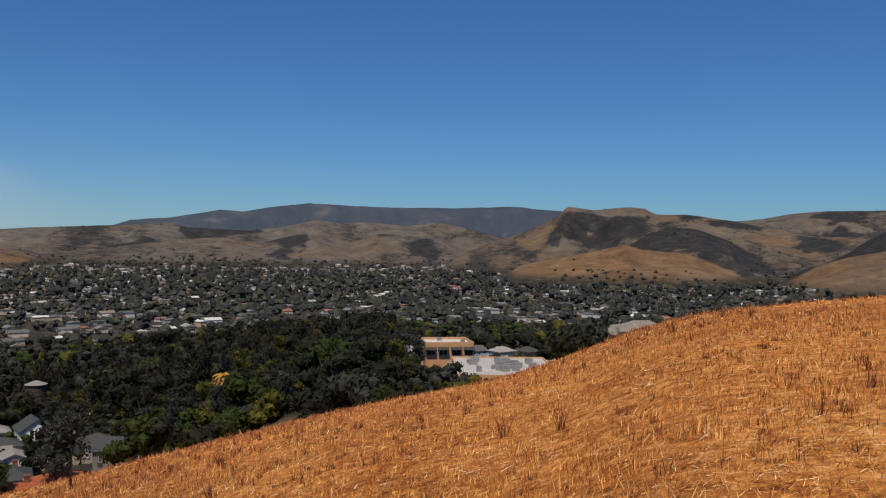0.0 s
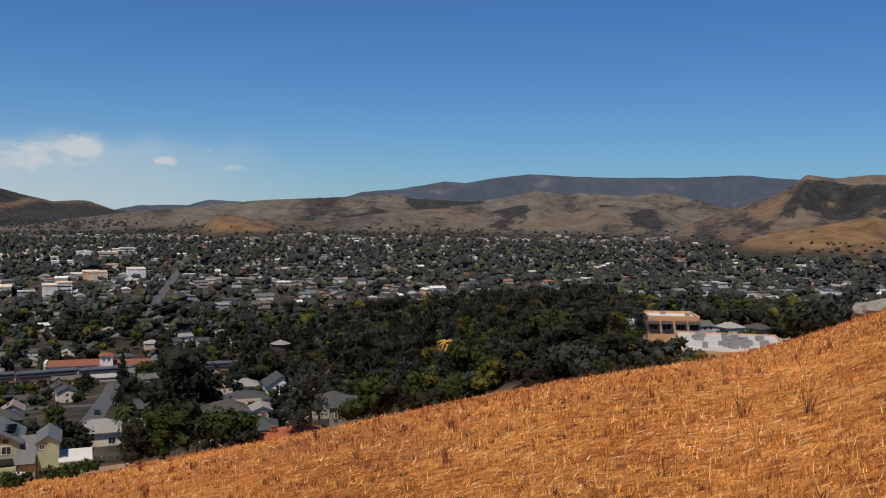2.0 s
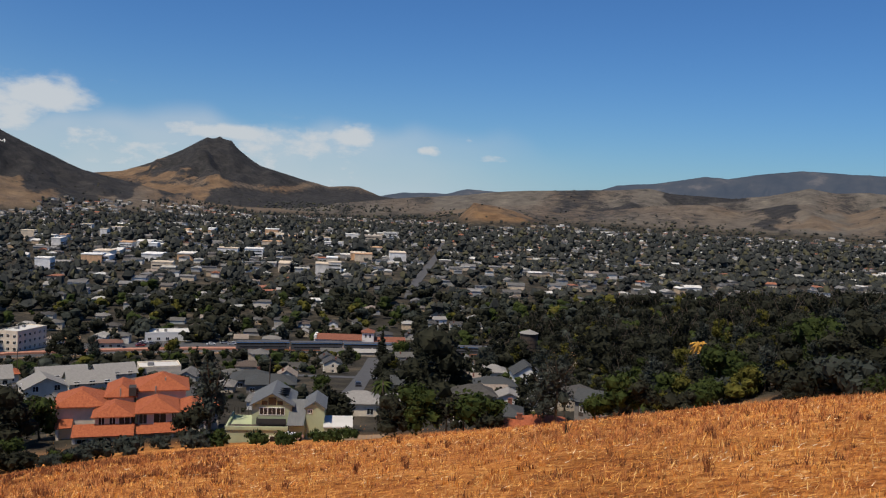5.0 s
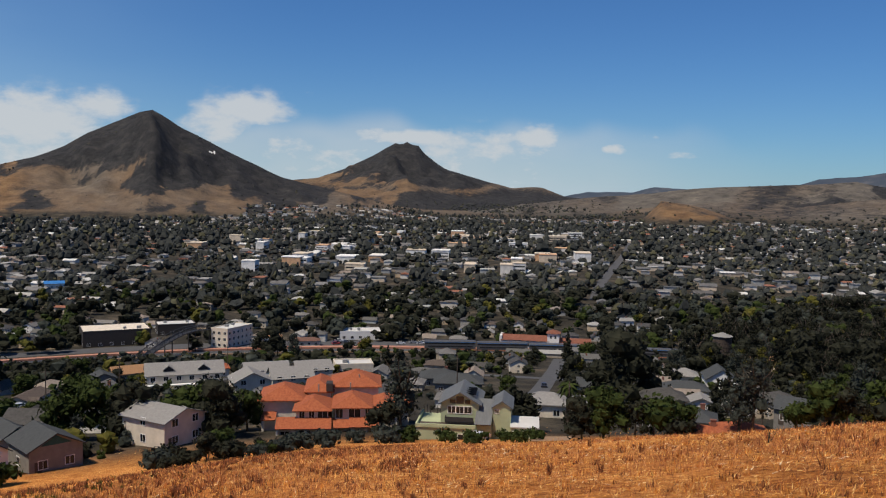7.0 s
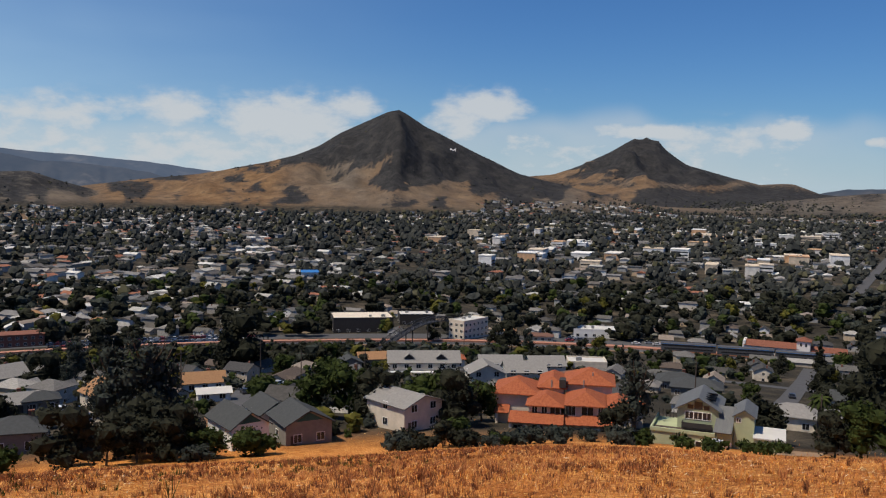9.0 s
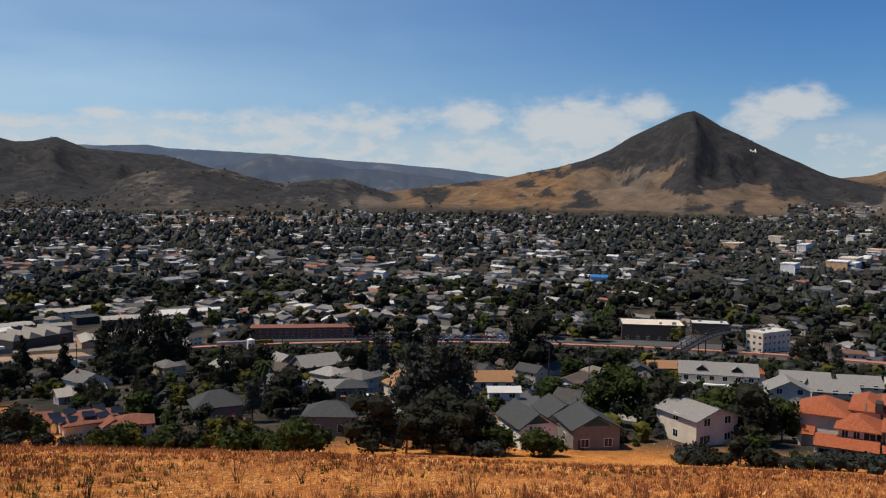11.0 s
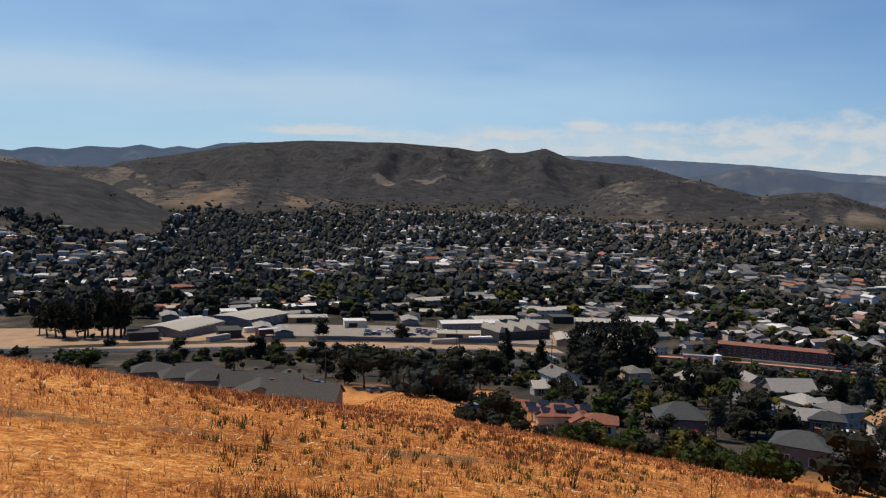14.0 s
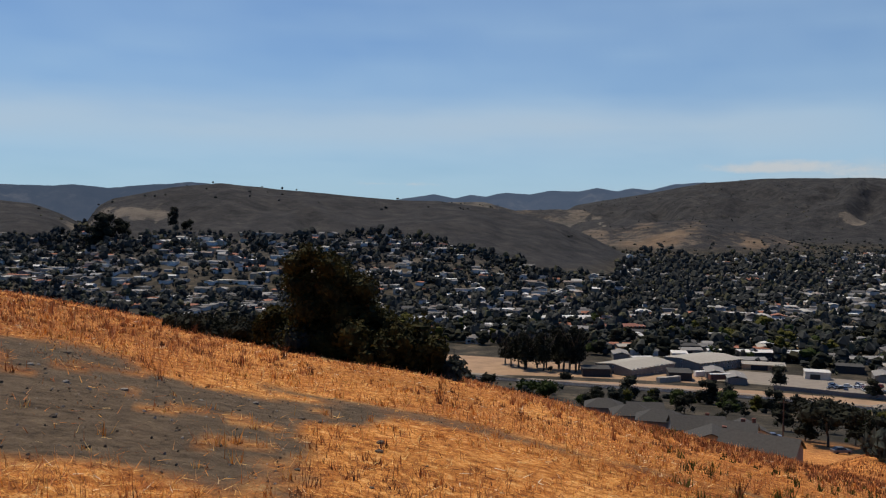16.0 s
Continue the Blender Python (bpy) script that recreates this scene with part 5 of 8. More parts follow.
def clay_complex():
    """The clay-tiled apartment complex: staggered hipped blocks over low porch roofs."""
    t = thing("apartment_complex", "two-storey cream apartment complex with orange clay-tile hip roofs", "apartments")
    blocks = [(-5.6, 0.0, 3.0, 11.0, 4.9, 1.6), (-12.2, -4.6, 8.0, 17.5, 5.5, 2.1), (1.2, 7.2, 3.2, 11.8, 5.3, 1.8), (7.7, 12.2, 5.0, 13.0, 4.7, 1.4), (0.6, 9.0, 13.6, 22.5, 6.7, 2.3), (-4.2, 0.2, 12.0, 22.0, 6.1, 1.7), (11.4, 14.6, 10.0, 17.0, 4.2, 1.6)]
    for x0, x1, y0, y1, h, rise in blocks:
        s = Shape()
        s.box(x0, x1, y0, y1, -4, h)
        part("wall", s, PALE, t)
        s = Shape()
        hip_roof(s, x0, x1, y0, y1, h, rise, 0.65)
        part("roof", s, CLAY, t, "orange clay-tile hip roof")
    for x0, x1, y0, y1, z in ((-9.0, 0.6, -0.4, 3.2, 2.5), (3.6, 9.0, 0.4, 3.4, 2.5), (0.6, 3.6, 1.2, 3.4, 2.2), (-12, -9.4, 5.0, 9.2, 2.6)):
        s = Shape()
        s.slab([(x0, y0, z), (x1, y0, z), (x1, y1, z + 1.15), (x0, y1, z + 1.15)], 0.18)
        part("porch_roof", s, CLAY, t, "orange clay-tile porch roof")
        s = Shape()
        for x in np.arange(x0 + 0.4, x1, 2.6):
            s.box(x - .22, x + .22, y0 + .3, y0 + .75, -4, z + 0.05)
        s.box(x0 + .2, x1 - .2, y0 + 1.4, y1, -4, z - .05)
        part("porch_wall", s, CREAM, t)
    for x, y, z, w, h in ((-4.6, 3.0, 3.5, .9, 1.5), (-2.9, 3.0, 3.5, .9, 1.5), (-1.0, 3.0, 3.4, 1.7, 1.5), (1.9, 3.2, 3.4, 1.2, 1.6), (4.6, 3.2, 3.2, 2.0, 1.8), (6.9, 3.2, 3.5, .8, 1.5), (8.6, 4.6, 3.3, 1.1, 1.4), (10.6, 4.6, 3.3, 1.1, 1.4), (-9.6, 9.0, 3.3, 1.4, 1.5), (-7.0, 9.0, 3.3, 1.2, 1.5), (-7.4, 1.0, .3, 1.5, 1.4), (-4.0, 1.0, .3, 1.8, 1.6), (6.0, 1.8, .3, 1.7, 1.2)):
        window(t, x, y - 0.01, z, w, h)
    for x, y in ((-1.9, 7.2), (3.8, 8.3), (5.4, 15.4)):
        s = Shape()
        s.tube((x, y, 7.2), (x, y, 8.6), .12, .12, 6)
        part("vent_pipe", s, SILVER, t)
    s = Shape()
    s.box(-.6, .6, -1.2, 1.2, 0, 1.5)
    part("roof_well", s, DARK_WALL, t).matrix_local = pose(-0.1, 12.2, 6.3)
    stand(t, 50.6, 149, -2, -1.5, keep=17)


clay_complex()


def green_house():
    """The sage-green house: gabled block on a terrace storey, slim tower and low wing."""
    t = thing("green_house", "three-storey sage-green stucco house with grey metal gable roofs", "house")
    s = Shape()
    s.box(-9.0, 0.4, 0, 9, -4, 3.2)
    part("terrace_storey", s, GREEN_WALL, t)
    s = Shape()
    for a in ((-9.2, 0.6, -.2, .1), (-9.2, -8.9, .1, 9.2)):
        s.box(*a, 3.2, 3.75)
    part("parapet", s, GREEN_WALL, t)
    s = Shape()
    gable_wall(s, -5.4, 0.9, 3.0, 12, 3.0, 6.7, 1.8, "y")
    part("gable_block", s, GREEN_WALL, t)
    s = Shape()
    gable_roof(s, -5.4, 0.9, 3.0, 12, 6.7, 1.8, "y", 0.5)
    part("roof", s, METAL_GREY, t, "grey metal gable roof")
    for x0, x1, z0, z1 in ((-3.9, -3.0, 6.5, 7.15), (-2.85, -1.6, 6.5, 7.7), (-1.45, -0.55, 6.5, 7.15)):
        s = Shape()
        s.box(x0, x1, 2.93, 3.05, z0, z1)
        part("gable_window", s, GLASS, t)
    for x in (-3.6, -2.25, -0.9):
        window(t, x, 3.0, 4.9, 1.2, 1.1)
    s = Shape()
    s.box(-4.6, 0.1, 1.9, 3.0, 3.5, 3.7)
    s.box(-4.6, 0.1, 1.86, 1.94, 3.7, 4.5)
    s.box(-4.62, -4.5, 1.9, 3.0, 3.7, 4.5)
    part("balcony", s, DARK_WALL, t, "dark balcony")
    s = Shape()
    s.slab([(0.3, 0.2, 3.9), (3.0, 0.2, 3.9), (3.4, 5.6, 6.9), (0.7, 5.6, 6.9)], 0.18)
    part("slanted_roof", s, METAL_GREY, t, "steep grey metal roof")
    s = Shape()
    s.box(0.7, 3.1, 1.3, 6, -4, 3.9)
    part("stair_block", s, GREEN_WALL, t)
    s = Shape()
    gable_wall(s, 3.2, 6.2, 2.2, 9.5, -4, 6.5, 1.0, "y")
    part("tower", s, GREEN_WALL, t)
    s = Shape()
    gable_roof(s, 3.2, 6.2, 2.2, 9.5, 6.5, 1.0, "y", 0.35)
    part("tower_roof", s, METAL_GREY, t)
    s = Shape()
    for k in range(16):
        s.box(-8.85 + k * .58, -8.3 + k * .58, .12, 2.95, 3.204, 3.27)
    part("deck", s, WOOD, t, "weathered timber roof deck")
    for k in range(7):
        s = Shape()
        s.tube((-8.9 + k * .58, 8.7, 3.2), (-8.9 + k * .58, 8.7, 4.6), .05, .05, 6)
        part("rail_post", s, DARK_WALL, t)
    s = Shape()
    s.box(6.2, 10.6, 0.4, 7, -4, 3.6)
    part("low_wing", s, GREEN_WALL, t)
    s = Shape()
    s.box(6.1, 10.8, 0.2, 7.2, 3.6, 3.8)
    part("wing_roof", s, WHITE_ROOF, t, "white flat roof edge")
    window(t, 3.9, 2.2, 5.4, .6, .6)
    window(t, 7.0, 0.4, 2.4, .9, .5)
    window(t, 8.0, 0.4, 2.4, .9, .5)
    window(t, -1.3, 0.0, .4, 1.8, 1.8)
    window(t, -4.2, 0.0, 1.3, 1.3, 1.0)
    for k in range(4):
        s = Shape()
        s.slab([(-.6, -.9, 0), (.6, -.9, 0), (.6, .9, 0), (-.6, .9, 0)], .06)
        part("solar_panel", s, GLASS, t).matrix_local = pose(-0.65, 5.0 + k * 1.35, 7.75, 0, 29.7, 90)
    stand(t, 41.0, 138, -4, -1.4, keep=13)


green_house()

# single houses: bearing, distance, width, depth, height, rise, roof, ridge, wall, cover, turn, label
SINGLE = [
    (61.0, 150, 11.5, 13, 5.4, 2.0, "gable", "y", CREAM, GREY_ROOF, 42, "cream two-storey house with grey gable roof"),
    (49.2, 236, 18, 12, 3.6, 2.6, "hip", "x", DARK_WALL, BROWN_ROOF, 12, "low house with dark red-brown hip roof"),
    (63.1, 296, 13, 9, 4.0, 2.4, "gable", "x", GREY_WALL, TAN_ROOF, 12, "grey house with tan shingle gable roof"),
    (64.6, 272, 9, 8, 4.4, 2.0, "gable", "y", GREY_WALL, SLATE, 10, "grey gabled house with white trim"),
    (57.7, 304, 10, 10, 3.6, 2.2, "hip", "x", CREAM, CLAY, 5, "house with orange clay hip roof"),
    (41.9, 240, 17, 12, 3.4, 2.6, "hip", "x", GREY_WALL, SLATE, 0, "house with broad dark grey hip roof"),
    (43.2, 260, 15, 11, 3.4, 2.6, "hip", "x", GREY_WALL, SLATE, 10, "house with dark grey hip roof"),
    (27.5, 312, 15, 11, 3.8, 2.8, "hip", "x", WALLS, GREY_ROOF, 5, "bungalow with grey hip roof"),
    (27.2, 256, 16, 11, 3.6, 2.6, "hip", "x", WALLS, SLATE, 8, "bungalow with slate-grey hip roof"),
    (25.1, 303, 13, 14, 4.6, 4.2, "gable", "y", WHITE, SLATE, 10, "white house with steep dark gable roof"),
    (26.2, 213, 9, 8, 3.4, 1.8, "gable", "y", WHITE, GREY_ROOF, 5, "small white gabled house"),
    (24.6, 190, 11, 8, 3.4, 1.9, "gable", "y", CREAM, GREY_ROOF, -10, "cream cottage with pale grey gable roof"),
    (26.7, 158, 10, 9, 3.4, 2.2, "hip", "x", GREY_WALL, SLATE, 0, "grey cottage with hip roof"),
    (28.9, 178, 11, 10, 3.6, 3.4, "hip", "x", GREY_WALL, SLATE, 0, "house with steep dark hip roof"),
    (36.1, 184, 12, 9, 3.6, 2.6, "hip", "x", WALLS, GREY_ROOF, 0, "house with pale grey hip roof"),
    (33.2, 243, 9, 8, 3.6, 2.4, "gable", "x", WHITE, SLATE, 0, "white house with slate gable roof"),
    (22.6, 384, 12, 9, 4.8, 3.0, "gable", "x", CREAM, TAN_ROOF, 15, "cream house with tan gable roof at a grove's edge"),
    (19.9, 180, 14, 9, 3.6, 2.4, "gable", "x", GREY_WALL, SLATE, -15, "low grey house with white gable trim"),
    (26.1, 130, 9, 8, 2.6, 1.7, "hip", "x", CREAM, CLAY, 0, "house with orange clay roof behind dry grass"),
    (23.8, 131, 9, 8, 2.7, 1.8, "hip", "x", CREAM, CLAY, 10, "house with orange clay roof behind dry grass"),
    (91.7, 268, 13, 10, 3.8, 3.0, "gable", "y", GREY_WALL, GREY_ROOF, 20, "house with grey gable roof by the railway"),
    (88.0, 286, 11, 10, 3.8, 3.4, "gable", "y", GREY_WALL, GREY_ROOF, 30, "house with steep grey roof"),
    (85.8, 272, 17, 12, 4.2, 3.6, "gable", "x", GREY_WALL, GREY_ROOF, 25, "large grey-roofed house by the railway"),
    (85.5, 198, 16, 8, 3.0, 2.2, "gable", "x", DARK_WALL, GREY_ROOF, 3, "long low house with plain grey roof"),
    (92.3, 163, 11, 9, 4.2, 3.2, "hip", "x", GREY_WALL, SLATE, 10, "house with dark grey hip roof"),
    (84.9, 146, 11, 9, 4.0, 2.4, "hip", "x", GREY_WALL, SLATE, -8, "grey house with roof panels above a garden"),
    (83.6, 198, 9, 7, 3.2, 1.8, "hip", "x", GREY_WALL, SLATE, 5, "small grey cottage with hip roof"),
    (79.8, 200, 12, 9, 3.8, 3.2, "gable", "y", CREAM, TAN_ROOF, 25, "cream house with tan gable roof"),
    (74.4, 222, 17, 8, 3.2, 2.6, "gable", "x", WHITE, TAN_ROOF, 6, "white house with orange-brown shingle roof"),
    (73.4, 196, 9, 6, 2.6, 1.0, "gable", "x", WHITE, WHITE_ROOF, 6, "low white garage with flat pale roof"),
    (71.9, 137, 8.0, 12, 4.8, 2.6, "gable", "y", WHITE, SLATE, 24, "white cottage with dark slate gable roof and teal gable"),
    (69.9, 147, 7.5, 10, 4.6, 2.3, "gable", "y", WHITE, SLATE, 20, "white cottage with dark slate roof and teal gable"),
    (67.9, 139, 10, 11, 4.4, 2.6, "gable", "y", GREY_WALL, SLATE, 20, "cottage with wide dark slate roof and teal gable"),
    (74.5, 146, 13, 6, 2.4, 1.0, "gable", "x", WALLS, TAN_ROOF, 4, "low outbuilding with tan roof"),
    (116.8, 170, 15, 9, 4.6, 2.6, "gable", "x", GREY_WALL, DARK_GREY, -14, "grey house with broad grey roof beyond the grass"),
    (118.5, 192, 11, 9, 5.0, 2.4, "gable", "x", GREY_WALL, DARK_GREY, -6, "two-storey grey house with small windows"),
    (119.7, 178, 12, 9, 4.2, 2.4, "gable", "y", GREY_WALL, DARK_GREY, 0, "grey house beyond the grass"),
    (120.6, 205, 13, 9, 4.4, 2.6, "gable", "x", GREY_WALL, DARK_GREY, 10, "grey-roofed house below the hill"),
    (122.8, 222, 13, 9, 4.2, 2.6, "hip", "x", GREY_WALL, DARK_GREY, 0, "grey hip-roofed house below the hill"),
    (124.6, 236, 12, 9, 4.2, 2.6, "hip", "x", GREY_WALL, DARK_GREY, 8, "grey hip-roofed house below the hill"),
    (126.4, 262, 12, 9, 4.2, 2.4, "hip", "x", GREY_WALL, DARK_GREY, 0, "grey hip-roofed house below the hill"),
    (123.8, 256, 11, 9, 4.0, 2.4, "gable", "x", GREY_WALL, DARK_GREY, 8, "grey-roofed house below the hill"),
    (117.6, 215, 10, 8, 3.6, 2.2, "gable", "y", WALLS, DARK_GREY, 15, "house beside an umbrella pine"),
    (100.4, 222, 14, 7, 3.0, 1.6, "gable", "x", WALLS, METAL_ROOF, 14, "low barn with pale metal roof"),
    (90.1, 512, 9, 8, 5.4, 2.4, "gable", "y", GREY_WALL, GREY_ROOF, 4, "two-storey grey gabled row house"),
    (87.9, 515, 9, 8, 5.4, 2.4, "gable", "y", GREY_WALL, GREY_ROOF, 4, "two-storey grey gabled row house"),
    (86.2, 518, 9, 8, 5.4, 2.4, "gable", "y", GREY_WALL, GREY_ROOF, 4, "two-storey grey gabled row house"),
    (84.9, 496, 11, 9, 4.0, 2.6, "gable", "y", CREAM, WHITE_ROOF, 0, "gabled shed with white roof"),
    (82.3, 512, 15, 14, 5.4, 4.0, "gable", "y", GREY_WALL, WHITE_ROOF, 30, "tall gabled barn with white metal roof"),
    (80.2, 500, 12, 10, 4.4, 2.6, "hip", "x", TAN_WALL, TAN_ROOF, 0, "tan house with orange roof"),
    (83.9, 545, 14, 10, 4.4, 2.4, "hip", "x", TAN_WALL, TAN_ROOF, 0, "tan house with orange roof"),
    (54.2, 452, 13, 11, 4.0, 2.6, "hip", "x", CREAM, TAN_ROOF, 0, "cream hip-roofed house by the station"),
    (52.0, 440, 18, 9, 3.4, 1.8, "hip", "x", CREAM, BROWN_ROOF, 0, "station outbuilding with brown hip roof"),
    (31.2, 560, 16, 10, 4.0, 2.0, "gable", "x", WHITE, GREY_ROOF, 20, "white house with grey roof beyond the tracks"),
    (28.6, 570, 14, 9, 4.0, 2.4, "gable", "y", CREAM, GREY_ROOF, 10, "cream gabled house beyond the tracks"),
]
for b, r, w, d, h, rise, roof, ridge, wall, top, turn, label in SINGLE:
    k = 0.88 if b > 115 else 0.76
    w, d, h, rise = w * k, d * k, h * 0.9, rise * k
    o = make_house("house", label, w, d, h, rise, roof, ridge, wall, top, chimney=(int(b * 10) % 3 == 0 and "teal" not in label))
    if "teal" in label:
        s = Shape()
        s.add([(-w * .3, -d / 2 - .06, h + .25), (w * .3, -d / 2 - .06, h + .25), (0, -d / 2 - .06, h + rise * .78), (-w * .3, -d / 2 + .02, h + .25), (w * .3, -d / 2 + .02, h + .25), (0, -d / 2 + .02, h + rise * .78)],
              [(0, 1, 2), (5, 4, 3), (0, 3, 4, 1), (1, 4, 5, 2), (2, 5, 3, 0)])
        part("gable_panel", s, TEAL, o, "dark teal gable panel")
        s = Shape()
        s.slab([(w * .12, -.5, 0), (w * .12 + .7, -.5, 0), (w * .12 + .7, .5, 0), (w * .12, .5, 0)], .08)
        part("skylight", s, WHITE, o).matrix_local = pose(w * 0.06, 0, h + rise * 0.72 + .12, 0, math.degrees(math.atan2(rise, w / 2)), 0)
    stand(o, b, r, turn, -2.2 if "behind dry grass" in label else 0.0, keep=max(w, d) * 0.62)


def solar_house():
    t = make_house("house", "white house with red clay roof under many black roof panels", 8.5, 7.5, 4.2, 1.4, "hip", "x", CREAM, OLD_CLAY, (1.0, 4.6, 2.4))
    g = random.Random(4)
    for i in range(9):
        s = Shape()
        s.slab([(-1.0, -.8, 0), (1.0, -.8, 0), (1.0, .8, 0), (-1.0, .8, 0)], .07)
        part("solar_panel", s, GLASS, t).matrix_local = pose(-5 + (i % 5) * 2.3, -2.4 + (i // 5) * 3.0, 4.9 + g.uniform(0, .7), 24 + g.uniform(-6, 6), g.uniform(-10, 10), g.uniform(-14, 14))
    stand(t, 100.0, 156, 12, -1.2, keep=10)
    o = make_house("house", "small outbuilding with clay roof", 6, 5, 2.6, 1.2, "hip", "x", CREAM, OLD_CLAY)
    stand(o, 97.4, 152, 0, 0, 6)
    o = make_house("house", "small outbuilding with clay roof", 5, 5, 2.6, 1.1, "gable", "x", CREAM, OLD_CLAY)
    stand(o, 103.0, 160, 0, 0, 6)


solar_house()

# ------------------------------------------------------------------ station, train, bridge
def station():
    t = thing("train_station", "white mission-style train station with red tile roofs and square tower", "station")
    s = Shape()
    gable_wall(s, -19, 5, 0, 9, -3, 4.3, 2.0, "x")
    gable_wall(s, 9, 26, 0.5, 8.5, -3, 3.7, 1.8, "x")
    part("wall", s, WHITE, t)
    s = Shape()
    gable_roof(s, -19, 5, 0, 9, 4.3, 2.0, "x", 0.7)
    gable_roof(s, 9, 26, 0.5, 8.5, 3.7, 1.8, "x", 0.7)
    part("roof", s, OLD_CLAY, t, "red clay-tile roof")
    s = Shape()
    s.box(4.4, 10.4, -0.6, 6, -3, 8.2)
    part("tower", s, WHITE, t)
    s = Shape()
    hip_roof(s, 4.4, 10.4, -0.6, 6, 8.2, 1.7, 0.6)
    part("tower_roof", s, OLD_CLAY, t)
    for x in (6.3, 8.5):
        window(t, x, -0.6, 5.6, .9, 1.6)
    for x in range(-17, 4, 3):
        window(t, x, 0, 1.0, 1.3, 1.7)
    for x in range(11, 26, 3):
        window(t, x, 0.5, 1.0, 1.3, 1.5)
    s = Shape()
    s.box(-20.2, -19, -.3, 9.3, -3, 6.0)
    part("end_wall", s, WHITE, t)
    stand(t, 36.6, 446, -3, keep=26)


station()


def train():
    g = thing("passenger_train", "silver and dark blue double-deck passenger train on the tracks", "train")
    length = 25.6
    b = 44.2
    for i in range(6):
        rr = float(rail_radius(b - 1.7)) + 2.5
        step = math.degrees(length / rr)
        mid = b - step / 2
        x, y = at(mid, float(rail_radius(mid)) + 2.5)
        z = float(ground(x, y)) + 0.45
        x2, y2 = at(b - step, float(rail_radius(b - step)) + 2.5)
        x1, y1 = at(b, float(rail_radius(b)) + 2.5)
        head = math.degrees(math.atan2(y2 - y1, x2 - x1))
        s = Shape()
        prof = [(-1.5, .9), (1.5, .9), (1.55, 1.6), (1.55, 4.2), (1.25, 4.75), (-1.25, 4.75), (-1.55, 4.2), (-1.55, 1.6)]
        v = [(sx * 12.5, py, pz) for sx in (-1, 1) for py, pz in prof]
        n = len(prof)
        s.add(v, [tuple(range(n - 1, -1, -1)), tuple(range(n, 2 * n))] + [(k, (k + 1) % n, n + (k + 1) % n, n + k) for k in range(n)])
        car = part("coach", s, TRAIN, g)
        s = Shape()
        s.box(-12.2, 12.2, -1.59, 1.59, 3.15, 3.85)
        part("window_band", s, GLASS, car, "dark upper window band")
        s = Shape()
        s.box(-11.0, 11.0, -1.585, 1.585, 1.75, 2.3)
        part("window_band", s, GLASS, car, "dark lower window band")
        s = Shape()
        s.box(-12.45, 12.45, -1.58, 1.58, 4.0, 4.18)
        part("stripe", s, BLUE, car, "blue stripe")
        for u in (-8.7, 8.7):
            s = Shape()
            s.box(u - 1.5, u + 1.5, -1.1, 1.1, .3, .88)
            for w in (-.95, .95):
                s.tube((u + w, -.9, .42), (u + w, .9, .42), .42, .42, 10)
            part("bogie", s, STEEL, car)
        car.matrix_local = pose(x, y, z, 0, 0, head)
        b -= step


train()


def footbridge():
    t = thing("footbridge", "long dark steel truss footbridge arching over the railway", "bridge")
    a, c = np.array(at(62.6, 372)), np.array(at(57.0, 470))
    n = 22
    za, zc = float(ground(*a)) + 0.6, float(ground(*c)) + 6.0

    def spine(u):
        p = a + (c - a) * u
        return Vector((p[0], p[1], za + (zc - za) * u + 5.2 * math.sin(math.pi * min(u * 1.08, 1)) ** 1.1))
    d = Vector((*(c - a), 0)).normalized()
    side = Vector((-d.y, d.x, 0)) * 1.7
    deck, low, top, rails = Shape(), Shape(), Shape(), Shape()
    for k in range(n):
        p, q = spine(k / n), spine((k + 1) / n)
        deck.slab([tuple(p - side), tuple(q - side), tuple(q + side), tuple(p + side)], .3)
        for sgn in (-1, 1):
            o = side * sgn
            up = Vector((0, 0, 2.3))
            low.tube(p + o, q + o, .2, .2, 5)
            top.tube(p + o + up, q + o + up, .18, .18, 5)
            s = Shape()
            s.tube(p + o, p + o + up, .1, .1, 5)
            s.tube(p + o, q + o + up, .08, .08, 5)
            part("truss_member", s, STEEL, t)
        for hgt in (.5, .95, 1.4):
            for sgn in (-1, 1):
                rails.tube(p + side * sgn + Vector((0, 0, hgt)), q + side * sgn + Vector((0, 0, hgt)), .04, .04, 4, caps=False)
    part("deck", deck, STEEL, t)
    part("bottom_chord", low, STEEL, t)
    part("top_chord", top, STEEL, t)
    part("railing", rails, STEEL, t)
    for u in (0.3, 0.55, 0.8, 0.98):
        p = spine(u)
        g0 = float(ground(p.x, p.y)) - 1
        s = Shape()
        for sgn in (-1, 1):
            s.tube((p.x + side.x * sgn, p.y + side.y * sgn, g0), p + side * sgn, .28, .28, 8)
        s.tube(p - side - Vector((0, 0, .5)), p + side - Vector((0, 0, .5)), .25, .25, 6)
        part("pier", s, STEEL, t)


footbridge()


